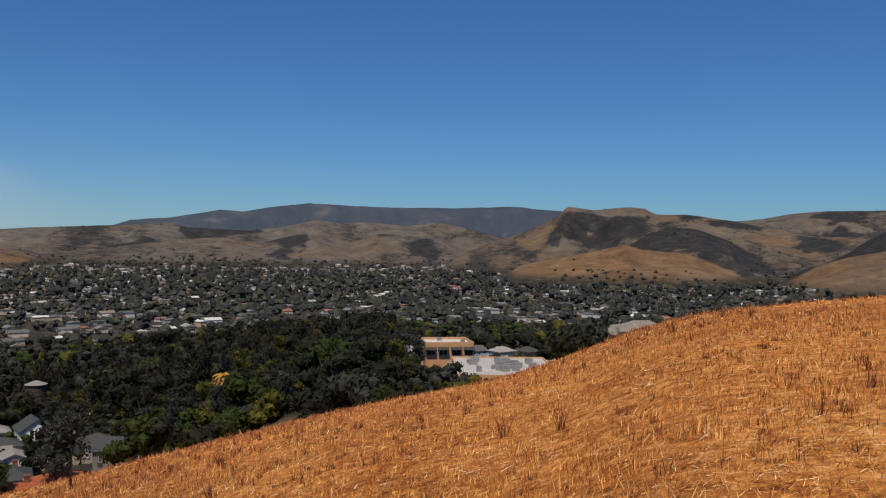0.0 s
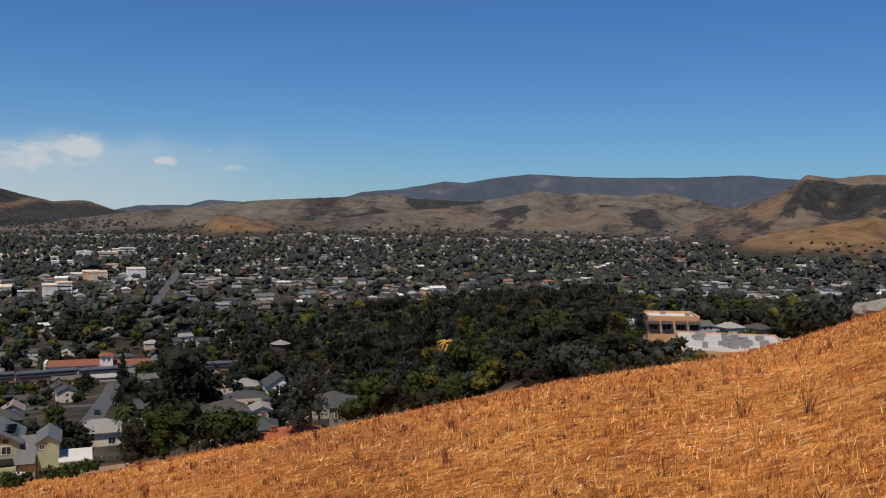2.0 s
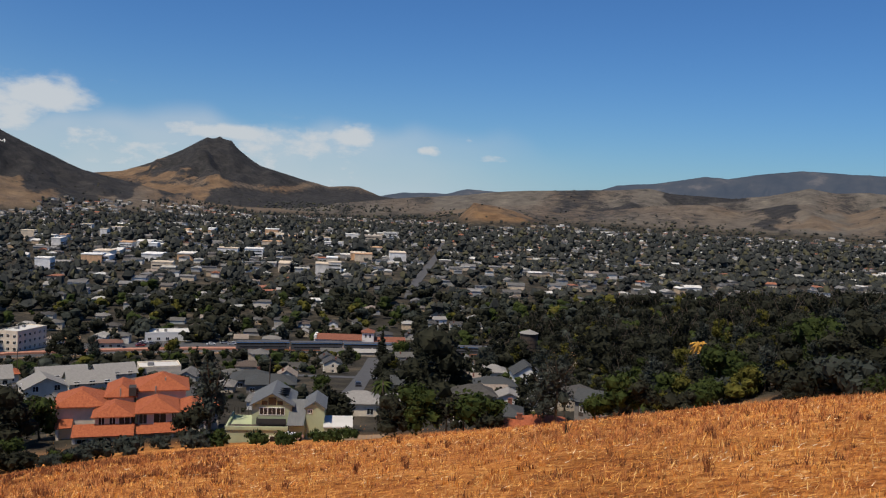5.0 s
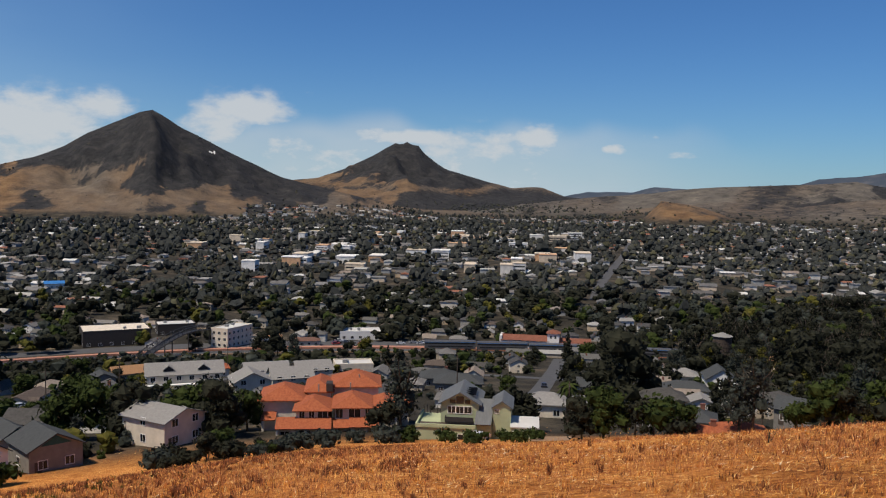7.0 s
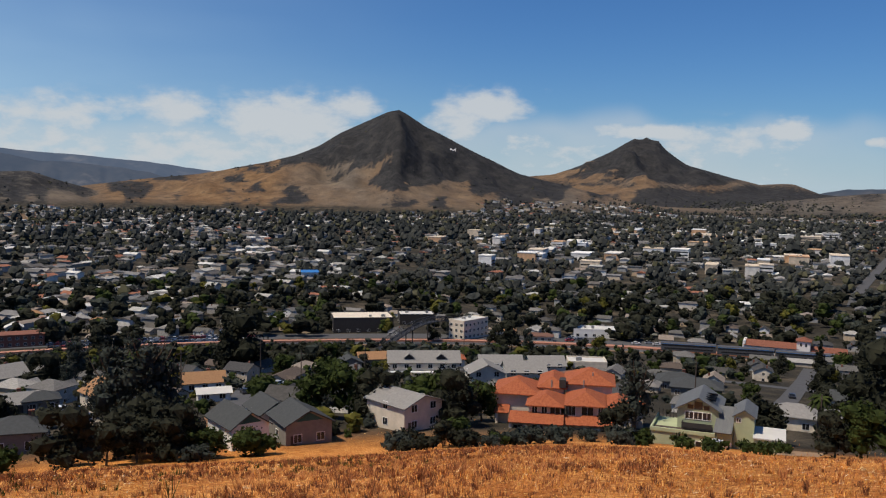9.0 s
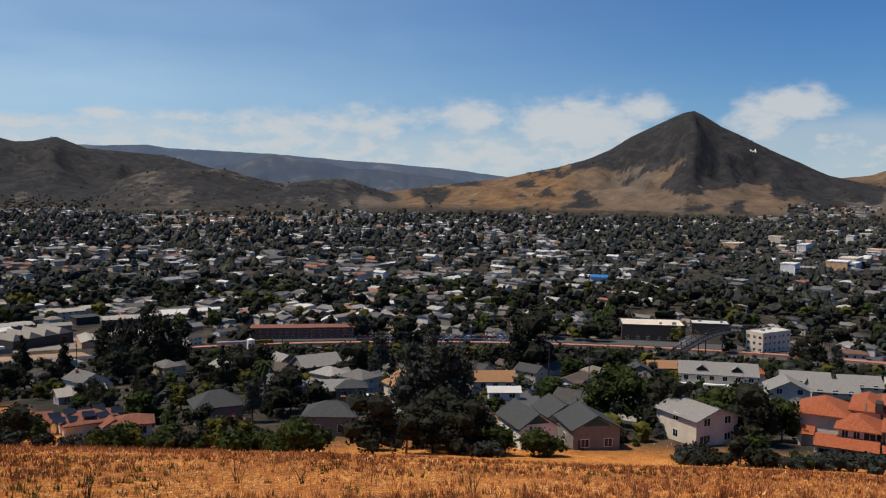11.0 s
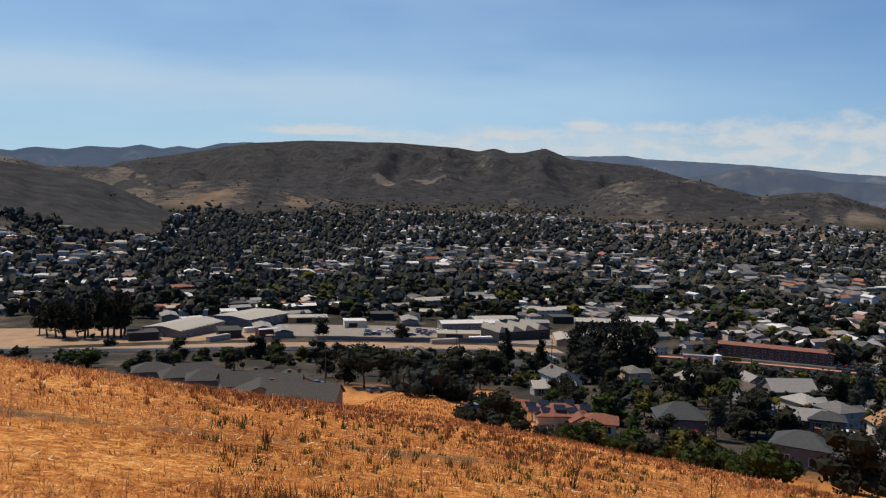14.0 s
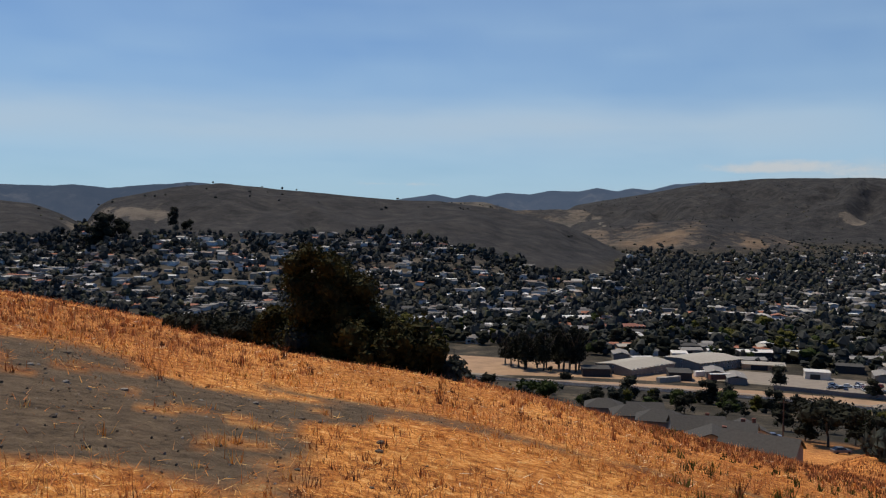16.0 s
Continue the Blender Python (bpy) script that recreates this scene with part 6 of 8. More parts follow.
def water_tower():
    t = thing("water_tower", "old round wooden water tower with conical roof", "tower")
    s = Shape()
    n = 24
    for k in range(n):
        a, b = 2 * math.pi * k / n, 2 * math.pi * (k + .86) / n
        r0, r1 = 4.5, 4.35
        s.add([(math.cos(q) * r, math.sin(q) * r, z) for z, r in ((5.0, r0), (13.2, r1)) for q in (a, b)] + [(math.cos(q) * (r - .15), math.sin(q) * (r - .15), z) for z, r in ((5.0, r0), (13.2, r1)) for q in (a, b)],
              [(0, 1, 3, 2), (5, 4, 6, 7), (0, 2, 6, 4), (1, 5, 7, 3), (2, 3, 7, 6), (0, 4, 5, 1)])
    s.tube((0, 0, 4.9), (0, 0, 13.1), 4.38, 4.22, 24)
    part("tank", s, WOOD, t)
    s = Shape()
    s.tube((0, 0, 13.2), (0, 0, 15.0), 5.0, .25, 24)
    part("roof", s, GREY_ROOF, t, "shallow conical roof")
    for k in range(4):
        s = Shape()
        z = 6.3 + k * 1.9
        s.tube((0, 0, z), (0, 0, z + .14), 4.56 - k * .03, 4.56 - k * .03, 24)
        part("hoop", s, STEEL, t)
    for k in range(8):
        a = 2 * math.pi * k / 8
        s = Shape()
        s.box(-.2, .2, -.2, .2, -1, 5)
        part("post", s, WOOD, t).matrix_local = pose(math.cos(a) * 3.7, math.sin(a) * 3.7, 0, 0, 0, math.degrees(a))
    s = Shape()
    for k in range(5):
        s.box(-4.6, 4.6, -4 + k * 2 - .12, -4 + k * 2 + .12, 4.7, 4.95)
    part("joists", s, WOOD, t)
    stand(t, 25.0, 432, keep=8)


water_tower()

# ------------------------------------------------------------------ larger buildings
def blocks():
    o = make_block("white_building", "three-storey cream building with flat white roof and dark side", 10, 20, 9.6, CREAM, WHITE_ROOF, 3, 3, side_cols=6)
    stand(o, 56.7, 446, -38, keep=16)
    o = make_block("white_building", "low building with bright white flat roof", 13, 9, 4.2, CREAM, WHITE_ROOF, 1, 3)
    stand(o, 48.9, 298, 6, keep=9)
    o = make_block("warehouse", "wide dark building with pale flat roof", 32, 22, 8.0, DARK_WALL, CREAM, 1, 6, side_cols=3)
    stand(o, 63.8, 470, 6, keep=20)
    o = make_block("warehouse", "dark commercial building with pale roof", 20, 14, 6.0, DARK_WALL, WHITE_ROOF, 1, 4)
    stand(o, 60.2, 500, 6, keep=14)
    o = make_block("white_building", "building with white flat roof and clay-tiled entrance", 26, 12, 4.5, WHITE, WHITE_ROOF, 1, 6)
    stand(o, 48.2, 468, 4, keep=15)
    # the tan institutional building on the north slope
    o = make_block("tan_building", "two-storey tan stucco building with dark awnings and parapet", 13.2, 12, 7.2, TAN_WALL, WHITE_ROOF, 1, 1, .7, 1)
    for x in (-5.2, -1.8, 1.8, 5.2):
        window(o, x, -6, 4.4, 2.2, 1.7)
        s = Shape()
        s.slab([(x - 1.5, -7.3, 5.9), (x + 1.5, -7.3, 5.9), (x + 1.5, -6.0, 6.6), (x - 1.5, -6.0, 6.6)], .12)
        part("awning", s, DARK_WALL, o, "dark awning")
    stand(o, -0.3, 240, 10, keep=12)
    o = make_block("tan_building", "broad low building with cluttered white flat roof", 23, 30, 4.2, TAN_WALL, ROOF_GRAVEL, 1, 7, .4, 5, units=26)
    stand(o, -4.1, 206, 6, -1.2, keep=19)
    # freight house and works sheds beyond the tracks
    o = make_house("freight_house", "long red-brown freight house with low red roof", 52, 10, 6.2, 0.9, "gable", "x", RED_WALL, RED_WALL)
    stand(o, 86.6, 449, -2, keep=30)
    for b, r, w, d, h, rise, wall, top, turn, label in (
            (124.4, 470, 36, 24, 4.6, 1.6, GREY_WALL, METAL_ROOF, 52, "large metal shed with pale ribbed roof"),
            (120.2, 505, 34, 26, 5.2, 1.0, GREY_WALL, METAL_ROOF, 48, "large grey warehouse with shallow roof"),
            (97.4, 520, 30, 14, 5.2, 1.2, DARK_WALL, METAL_ROOF, 6, "works building with bright metal roof and dark front"),
            (93.6, 540, 36, 20, 5.0, 0.9, WHITE, WHITE_ROOF, 10, "works building with white roof and red front"),
            (106.0, 490, 34, 12, 4.2, 0.9, GREY_WALL, WHITE_ROOF, 16, "low workshop with white roof"),
            (104.4, 510, 26, 14, 4.6, 0.9, GREY_WALL, METAL_ROOF, 20, "workshop with grey metal roof"),
            (125.8, 660, 44, 16, 4.6, 1.4, RED_WALL, RED_WALL, 26, "long building with a red roof"),
            (129.6, 700, 70, 16, 5.0, 2.0, GREY_WALL, WHITE_ROOF, 16, "long building with curved white roof"),
            (111.6, 560, 40, 10, 3.6, 1.0, GREY_WALL, GREY_ROOF, 30, "long low building in the town"),
            (108.6, 590, 30, 12, 4.6, 1.6, GREY_WALL, METAL_ROOF, 30, "pale-roofed building in the town"),
            (101.2, 560, 22, 14, 5.0, 1.0, CREAM, METAL_ROOF, 20, "works building with pale metal roof"),
            (99.4, 575, 18, 12, 5.0, 1.0, CREAM, METAL_ROOF, 20, "works building with pale metal roof"),
            (134.6, 640, 26, 10, 4.6, 0.7, CREAM, WHITE_ROOF, 10, "low building with bright white roof"),
            (133.2, 655, 22, 10, 4.6, 0.7, GREY_WALL, WHITE_ROOF, 10, "low building with bright white roof"),
            (136.0, 625, 22, 10, 4.0, 0.7, GREY_WALL, WHITE_ROOF, 10, "low building with bright white roof")):
        o = make_house("warehouse", label, w, d, h, rise, "gable", "x", wall, top, category="warehouse")
        stand(o, b, r, turn, keep=max(w, d) * .55)
    o = make_block("warehouse", "works building with white flat roof and dark walls", 40, 16, 5.0, DARK_WALL, WHITE_ROOF, 1, 6)
    stand(o, 116.2, 550, 20, keep=20)
    o = make_block("office_building", "two-storey building with stepped white roofs", 30, 16, 8.0, CREAM, WHITE_ROOF, 2, 7)
    stand(o, 138.0, 660, 10, keep=18)
    # saw-tooth workshop
    t = thing("sawtooth_workshop", "dark workshop with saw-tooth roof of grey ridges", "workshop")
    s = Shape()
    s.box(-16, 16, -9, 9, -3, 5)
    part("wall", s, DARK_WALL, t)
    for k in range(4):
        x0 = -16 + k * 8
        s = Shape()
        s.add([(x0, -9.2, 5), (x0 + 7.9, -9.2, 5), (x0 + 7.9, 9.2, 5), (x0, 9.2, 5), (x0 + 1.2, -9.2, 8.2), (x0 + 1.2, 9.2, 8.2)], [(0, 3, 2, 1), (0, 1, 4), (2, 3, 5), (1, 2, 5, 4), (3, 0, 4, 5)])
        part("roof_ridge", s, METAL_ROOF, t)
    stand(t, 102.9, 462, 34, keep=19)


blocks()

# small workshops and stores crowded between the yards and the town
def workshop(label, w, d, h, wall, top, flat):
    t = thing("workshop", label, "workshop", "small workshops")
    s = Shape()
    s.box(-w / 2, w / 2, -d / 2, d / 2, -3, h)
    part("wall", s, wall, t)
    s = Shape()
    if flat:
        s.box(-w / 2 - .3, w / 2 + .3, -d / 2 - .3, d / 2 + .3, h, h + .35)
    else:
        gable_roof(s, -w / 2, w / 2, -d / 2, d / 2, h, 1.1, "x", .4)
    part("roof", s, top, t)
    s = Shape()
    s.box(-w * .3, w * .1, -d / 2 - .05, -d / 2 + .05, 0, 2.8)
    part("roller_door", s, DARK_WALL, t)
    return t


SHOPS = [workshop("low workshop with grey metal roof", 16, 9, 3.6, GREY_WALL, GREY_ROOF, False), workshop("small store with pale flat roof", 12, 9, 3.8, CREAM, WHITE_ROOF, True),
         workshop("long shed with weathered metal roof", 22, 8, 3.4, TAN_WALL, METAL_ROOF, False), workshop("dark workshop with dark flat roof", 14, 11, 4.0, DARK_WALL, DARK_GREY, True)]
g = random.Random(41)
n = tries = 0
while n < 44 and tries < 3000:
    tries += 1
    b, r = g.uniform(97, 127), g.uniform(446, 640)
    x, y = at(b, r)
    if 108 < b < 114 and r < 480 or any((x - a) ** 2 + (y - c) ** 2 < (k * .8 + 8) ** 2 for a, c, k in TAKEN):
        continue
    i = n % 4
    m = pose(x, y, float(ground(x, y)), 0, 0, b + g.choice((6, 20, 96)))
    if n < 4:
        SHOPS[i].matrix_basis = m
    else:
        copy_thing(SHOPS[i], m)
    TAKEN.append((x, y, 7.5))
    n += 1

# white peaked canopies beside the tan building
for i, (b, r) in enumerate(((-6.9, 562), (-7.5, 556), (-8.1, 566), (-8.7, 558), (-9.2, 568))):
    t = thing("white_canopy", "white peaked fabric canopy", "canopy", "peaked canopies")
    s = Shape()
    for sx, sy in ((-2.2, -2.2), (2.2, -2.2), (2.2, 2.2), (-2.2, 2.2)):
        s.tube((sx, sy, -1), (sx, sy, 2.6), .06, .06, 6)
    part("frame", s, SILVER, t)
    s = Shape()
    s.add([(-2.5, -2.5, 2.5), (2.5, -2.5, 2.5), (2.5, 2.5, 2.5), (-2.5, 2.5, 2.5), (-.7, -.7, 3.5), (.7, -.7, 3.5), (.7, .7, 3.5), (-.7, .7, 3.5), (0, 0, 5.2)],
          [(0, 1, 5, 4), (1, 2, 6, 5), (2, 3, 7, 6), (3, 0, 4, 7), (4, 5, 8), (5, 6, 8), (6, 7, 8), (7, 4, 8), (3, 2, 1, 0)])
    part("fabric", s, WHITE, t)
    stand(t, b, r, i * 17, 0, keep=5)


# ------------------------------------------------------------------ vehicles, poles and yard clutter
def make_car(label):
    t = thing("car", label, "car", "parked cars")
    s = Shape()
    prof = [(-2.15, .35), (2.15, .35), (2.2, .75), (1.9, .92), (.95, .98), (-1.6, .98), (-2.2, .9)]
    n = len(prof)
    s.add([(x, y, z) for y in (-.88, .88) for x, z in prof], [tuple(range(n)), tuple(range(2 * n - 1, n - 1, -1))] + [((k + 1) % n, k, n + k, n + (k + 1) % n) for k in range(n)])
    s.box(-1.18, .34, -.68, .68, 1.44, 1.5)
    part("body", s, CARS, t)
    s = Shape()
    prof = [(-1.75, .97), (1.0, .97), (.35, 1.45), (-1.2, 1.47)]
    n = 4
    s.add([(x, y * (1 if z < 1 else .86), z) for y in (-.8, .8) for x, z in prof], [tuple(range(n)), tuple(range(2 * n - 1, n - 1, -1))] + [((k + 1) % n, k, n + k, n + (k + 1) % n) for k in range(n)])
    part("cabin_glass", s, GLASS, t)
    for x in (-1.35, 1.35):
        for y in (-.8, .8):
            s = Shape()
            s.tube((x, y - .1, .32), (x, y + .1, .32), .32, .32, 10)
            part("wheel", s, RUBBER, t)
    return t


CAR = make_car("parked car seen small in the town")
g = random.Random(9)
spots = []
for k in range(34):
    spots.append((71.0 + k * 0.36, float(rail_radius(71.0 + k * .36)) + 21, 8))
    spots.append((71.0 + k * 0.36, float(rail_radius(71.0 + k * .36)) + 33, 8))
for k in range(46):
    spots.append((g.uniform(105.5, 113), g.uniform(452, 476), g.choice((20, 110))))
for k in range(10):
    spots.append((117.0 + k * .12, g.uniform(515, 545), 30))
for k in range(14):
    spots.append((43.5 + g.uniform(0, 11), float(rail_radius(48)) + g.uniform(20, 36), 15))
spots += [(91.2, 158, 4), (81.6, 186, 80), (81.0, 172, 85), (84.0, 205, 10), (82.4, 190, 60), (62.0, 240, 20), (62.8, 238, 10), (63.6, 240, 30), (36.9, 215, 95), (36.2, 262, 92), (37.6, 190, 95), (70.0, 228, 20), (69.2, 226, 30),
          (105.6, 128, 25), (112.2, 212, 30), (116.0, 232, 20), (71.4, 207, 100), (98.6, 445, 80), (98.0, 452, 10), (99.0, 448, 10), (74.6, 250, 20), (66.4, 250, 30), (40.6, 121, 60)]
for i, (b, r, turn) in enumerate(spots):
    x, y = at(b, r)
    m = pose(x, y, float(ground(x, y)) + 0.13, 0, 0, b + turn)
    if i == 0:
        CAR.matrix_basis = m
    else:
        copy_thing(CAR, m)


def make_pole(h):
    t = thing("utility_pole", "weathered wooden utility pole with cross-arm", "pole")
    s = Shape()
    s.tube((0, 0, -1), (0, 0, h), .17, .12, 8)
    part("post", s, WOOD, t)
    s = Shape()
    s.box(-1.2, 1.2, -.07, .07, h - .9, h - .74)
    part("cross_arm", s, WOOD, t)
    return t


POLE = make_pole(11.5)
for i, (b, r, k) in enumerate(((115.5, 205, 1), (136.2, 452, 1), (75.4, 198, 1), (70.4, 246, 1), (63.6, 225, .9), (42.0, 205, 1), (34.6, 150, .8), (100.5, 300, 1), (95.0, 330, 1), (88.0, 300, 1), (22.5, 176, 1), (67.8, 205, .9), (106.8, 395, .8), (57.0, 305, .9), (82.0, 300, 1))):
    x, y = at(b, r)
    m = pose(x, y, float(ground(x, y)), 0, 0, b + 20 + i * 13)
    if i == 0:
        POLE.matrix_basis = m
    else:
        copy_thing(POLE, m).matrix_basis = m @ Matrix.Scale(k, 4)


def yard_things():
    t = thing("freight_car", "dark red freight wagon with pale roof in the yard", "freight wagon")
    s = Shape()
    s.box(-8, 8, -1.5, 1.5, 1.1, 3.9)
    part("body", s, RED_WALL, t)
    s = Shape()
    gable_roof(s, -8, 8, -1.5, 1.5, 3.9, .35, "x", .1)
    part("roof", s, WHITE_ROOF, t)
    for u in (-5.5, 5.5):
        s = Shape()
        s.box(u - 1.2, u + 1.2, -1, 1, .5, 1.08)
        for w in (-.8, .8):
            s.tube((u + w, -.9, .45), (u + w, .9, .45), .45, .45, 10)
        part("bogie", s, STEEL, t)
    stand(t, 118.9, 452, 26, 0.1, keep=9)
    for b, r, w, turn, mat, label in ((120.2, 466, 9, 26, WHITE, "white box trailer in the yard"), (107.6, 424, 14, 22, METAL_ROOF, "long grey container by the tracks"), (122.3, 438, 13, 40, METAL_ROOF, "pale grey container beside a shed"), (105.2, 440, 12, 18, WHITE, "white trailer by the yard fence"), (89.4, 418, 12, 4, LEAF_OLIVE, "yellow-green container by the freight house"), (91.0, 414, 16, 4, SILVER, "grey flat wagon on a siding")):
        t = thing("container", label, "container")
        s = Shape()
        side = [(-w / 2 + k * .25, -1.3 - .06 * (k // 2 % 2)) for k in range(int(w * 4) + 1)]
        ring = side + [(a, -c) for a, c in reversed(side)]
        m = len(ring)
        s.add([(a, c, .25) for a, c in ring] + [(a, c, 2.8) for a, c in ring], [tuple(range(m - 1, -1, -1)), tuple(range(m, 2 * m))] + [(k, (k + 1) % m, m + (k + 1) % m, m + k) for k in range(m)])
        part("box", s, mat, t)
        s = Shape()
        for x in (-w / 2 + .5, w / 2 - .5):
            s.box(x - .3, x + .3, -1.2, 1.2, -.4, .25)
        part("skids", s, STEEL, t)
        stand(t, b, r, turn, 0, keep=6)
    t = thing("silo", "small white tank beside the tracks", "tank")
    s = Shape()
    s.tube((0, 0, -.5), (0, 0, 4.6), 1.7, 1.7, 16)
    s.tube((0, 0, 4.6), (0, 0, 5.1), 1.7, .4, 16)
    part("tank", s, WHITE, t)
    stand(t, 90.0, 396, 0, 0, keep=3)
    # yard fence
    f = thing("yard_fence", "long grey board fence along the works yard", "fence")
    pts = [at(b, float(rail_radius(b)) + 47) for b in np.arange(104, 116.1, 0.6)]
    for p, q in zip(pts, pts[1:]):
        s = Shape()
        z0, z1 = float(ground(*p)), float(ground(*q))
        s.slab([(p[0], p[1], z0 - .3), (q[0], q[1], z1 - .3), (q[0], q[1], z1 + 2.3), (p[0], p[1], z0 + 2.3)], .08)
        part("panel", s, GREY_WALL, f)
        s = Shape()
        s.tube((p[0], p[1], z0 - .5), (p[0], p[1], z0 + 2.5), .09, .09, 6)
        part("post", s, STEEL, f)
    # blue tarpaulin roof far off
    o = make_house("house", "house with bright blue roof", 14, 9, 4.4, 1.6, "gable", "x", WALLS, BLUE)
    stand(o, 67.2, 736, 0, 2.0, keep=9)


yard_things()
# ------------------------------------------------------------------ town houses in rows
VARIANTS = [
    make_house("house", "bungalow with shingle gable roof among trees", 12, 8.5, 3.2, 2.2, "gable", "x", wing=(1.5, 5.2, 2.4)),
    make_house("house", "bungalow with shingle hip roof among trees", 13, 9.5, 3.3, 2.2, "hip"),
    make_house("house", "small gabled cottage among trees", 8.5, 10, 3.4, 2.6, "gable", "y", chimney=True),
    make_house("house", "two-storey house with gable roof", 10.5, 9, 5.6, 2.2, "gable", "x", chimney=True),
    make_house("house", "two-storey house with hip roof", 11, 9.5, 5.6, 2.3, "hip", wing=(-4.6, -1.0, 1.8)),
    make_house("house", "long low house with shallow gable roof", 16, 8.5, 3.2, 1.7, "gable", "x", wing=(-7.0, -3.0, 2.2)),
]
PROTO_USED = [False] * len(VARIANTS)
g = random.Random(21)


def free(x, y, keep):
    return all((x - a) ** 2 + (y - c) ** 2 > (keep + k) ** 2 for a, c, k in TAKEN)


STREETS = [[(38.0, 150), (37.6, 185), (36.6, 240), (35.6, 330), (35.2, 395)], [(64, 215), (69, 226), (75, 232), (82, 240), (92, 245)], [(70.8, 232), (71.6, 190), (72.6, 160)], [(60, 285), (50, 300), (40, 300), (28, 290)], [(98.0, 440), (97.6, 520), (97.0, 640)], [(33.6, 600), (32.8, 780)]]


def near_street(x, y, w):
    for path in STREETS:
        p = [np.array(at(*q)) for q in path]
        for a, c in zip(p, p[1:]):
            d = c - a
            u = np.clip(np.dot((x, y) - a, d) / np.dot(d, d), 0, 1)
            if np.linalg.norm(a + d * u - (x, y)) < w:
                return True
    return False


def put_house(i, x, y, turn):
    m = pose(x, y, float(ground(x, y)), 0, 0, turn) @ Matrix.Scale(0.84, 4)
    if PROTO_USED[i]:
        o = copy_thing(VARIANTS[i], m)
    else:
        PROTO_USED[i] = True
        o = VARIANTS[i]
        o.matrix_basis = m
    o["group"] = "town houses"
    TAKEN.append((x, y, 8.0))


count = 0
ux, uy = math.cos(radians(38)), math.sin(radians(38))
rows = []
for i in range(-60, 61):
    for j in range(-40, 41):
        px, py = i * 15.0, j * 21.0 + (5.5 if j % 2 else -5.5)
        rows.append((px * ux - py * uy, px * uy + py * ux, j))
rows.sort(key=lambda q: q[0] ** 2 + q[1] ** 2)
for x, y, j in rows:
    r, b = math.hypot(x, y), float(bearing(x, y))
    x, y = x + g.uniform(-2, 2), y + g.uniform(-2, 2)
    if not (168 < r < 640 and -8 < b < 141) or count >= 205:
        continue
    if b < 26 and 265 < r < 610 and b > 3 or b < 20 and r < 300:
        continue
    if b > 103 and r < 300 or bool(in_yard(np.array(x), np.array(y))) or not free(x, y, 5.5) or near_street(x, y, 10):
        continue
    if b > 112 and r < 560 or 86 < b < 104 and r < 222 or 44 < b < 98 and 292 < r < 425 or 50 < b < 64 and r < 270:
        continue
    if g.random() < 0.12:
        continue
    put_house(g.randrange(len(VARIANTS)), x, y, 38 + (180 if j % 2 else 0) + g.choice((0, 0, 0, 90)) + g.uniform(-5, 5))
    count += 1

# ------------------------------------------------------------------ garden, street and grove trees
HEIGHT = {"oak": 8.5, "oak2": 7.0, "green": 6.5, "green2": 5.2, "olive": 6.0, "grey": 12.5, "euc": 20, "euc2": 17, "euc3": 16, "conifer": 13, "cypress": 11, "pine": 10.5, "shrub": 2.4, "shrub2": 2.0, "shrub3": 1.9, "palm": 11, "palm2": 7}


def plant_h(kind, b, r, h, group=""):
    if r == 128 and b < 45:
        h *= 0.72
    if 38 < b < 45 and r < 140 and int(b * 10) % 4:
        return None
    if 36.5 < b < 45 and r < 140:
        h, kind = min(h, 1.5), "shrub2"
    if 65.5 < b < 74 and r < 134 and int(b * 10) % 3:
        return None
    if 46 < b < 57 and r < 141:
        h = min(h, 2.4)
    if 57 < b < 75 and r < 141:
        h = min(h, 4.2)
    o = plant(kind, b, r, 1.12 * h / HEIGHT[kind], group=group)
    x, y = at(b, r)
    TAKEN.append((x, y, 2.0))
    return o


for b, r, h in ((64.6, 157, 9.5), (65.8, 318, 7), (59.1, 158, 8.5), (55.8, 157, 7), (32.3, 128, 10), (27.2, 128, 6), (19, 128, 9), (33.5, 375, 9), (12.6, 240, 5), (17.5, 282, 5), (97.1, 167, 6), (68.9, 250, 7), (66.9, 159, 8), (69.5, 129, 4), (65.7, 191, 9),):
    plant_h("green", b, r, h)
for b, r, h in ((63, 153, 8.5), (57.4, 151, 9), (36.8, 134, 9.5), (33.7, 128, 8), (30.8, 206, 17), (32, 398, 12), (53.8, 387, 12), (54.9, 405, 9), (23.9, 406, 12), (23, 372, 9), (6.7, 259, 9), (1.6, 318, 6.5), (21.2, 374, 8), (22.7, 395, 8), (107.2, 233, 7.5), (110.4, 435, 8), (96.7, 278, 9), (90.7, 222, 9), (83.2, 234, 10), (82.2, 107, 7), (75.8, 128, 7.5), (71.8, 282, 18), (80, 364, 12), (136.8, 602, 7), (140, 590, 8), (115.6, 446, 9), (133.4, 637, 10),):
    plant_h("oak", b, r, h)
for b, r, h in ((66.4, 297, 7), (58.3, 128, 7.5), (54.9, 128, 7), (47, 142, 6), (37.7, 154, 8), (30.3, 128, 8), (17.8, 128, 8), (49.2, 395, 6), (36.8, 379, 6), (59, 419, 7), (24.8, 456, 8), (-0.5, 274, 6), (19.3, 279, 6), (110.2, 242, 6.5), (105.2, 229, 6), (104.1, 111, 4.6), (99, 177, 7), (87.7, 197, 8), (86, 168, 7), (80, 123, 6.5), (78.2, 125, 6), (74.4, 128, 6.5), (78.9, 369, 10), (138, 507, 6), (135.3, 586, 7), (124.8, 466, 5),):
    plant_h("oak2", b, r, h)
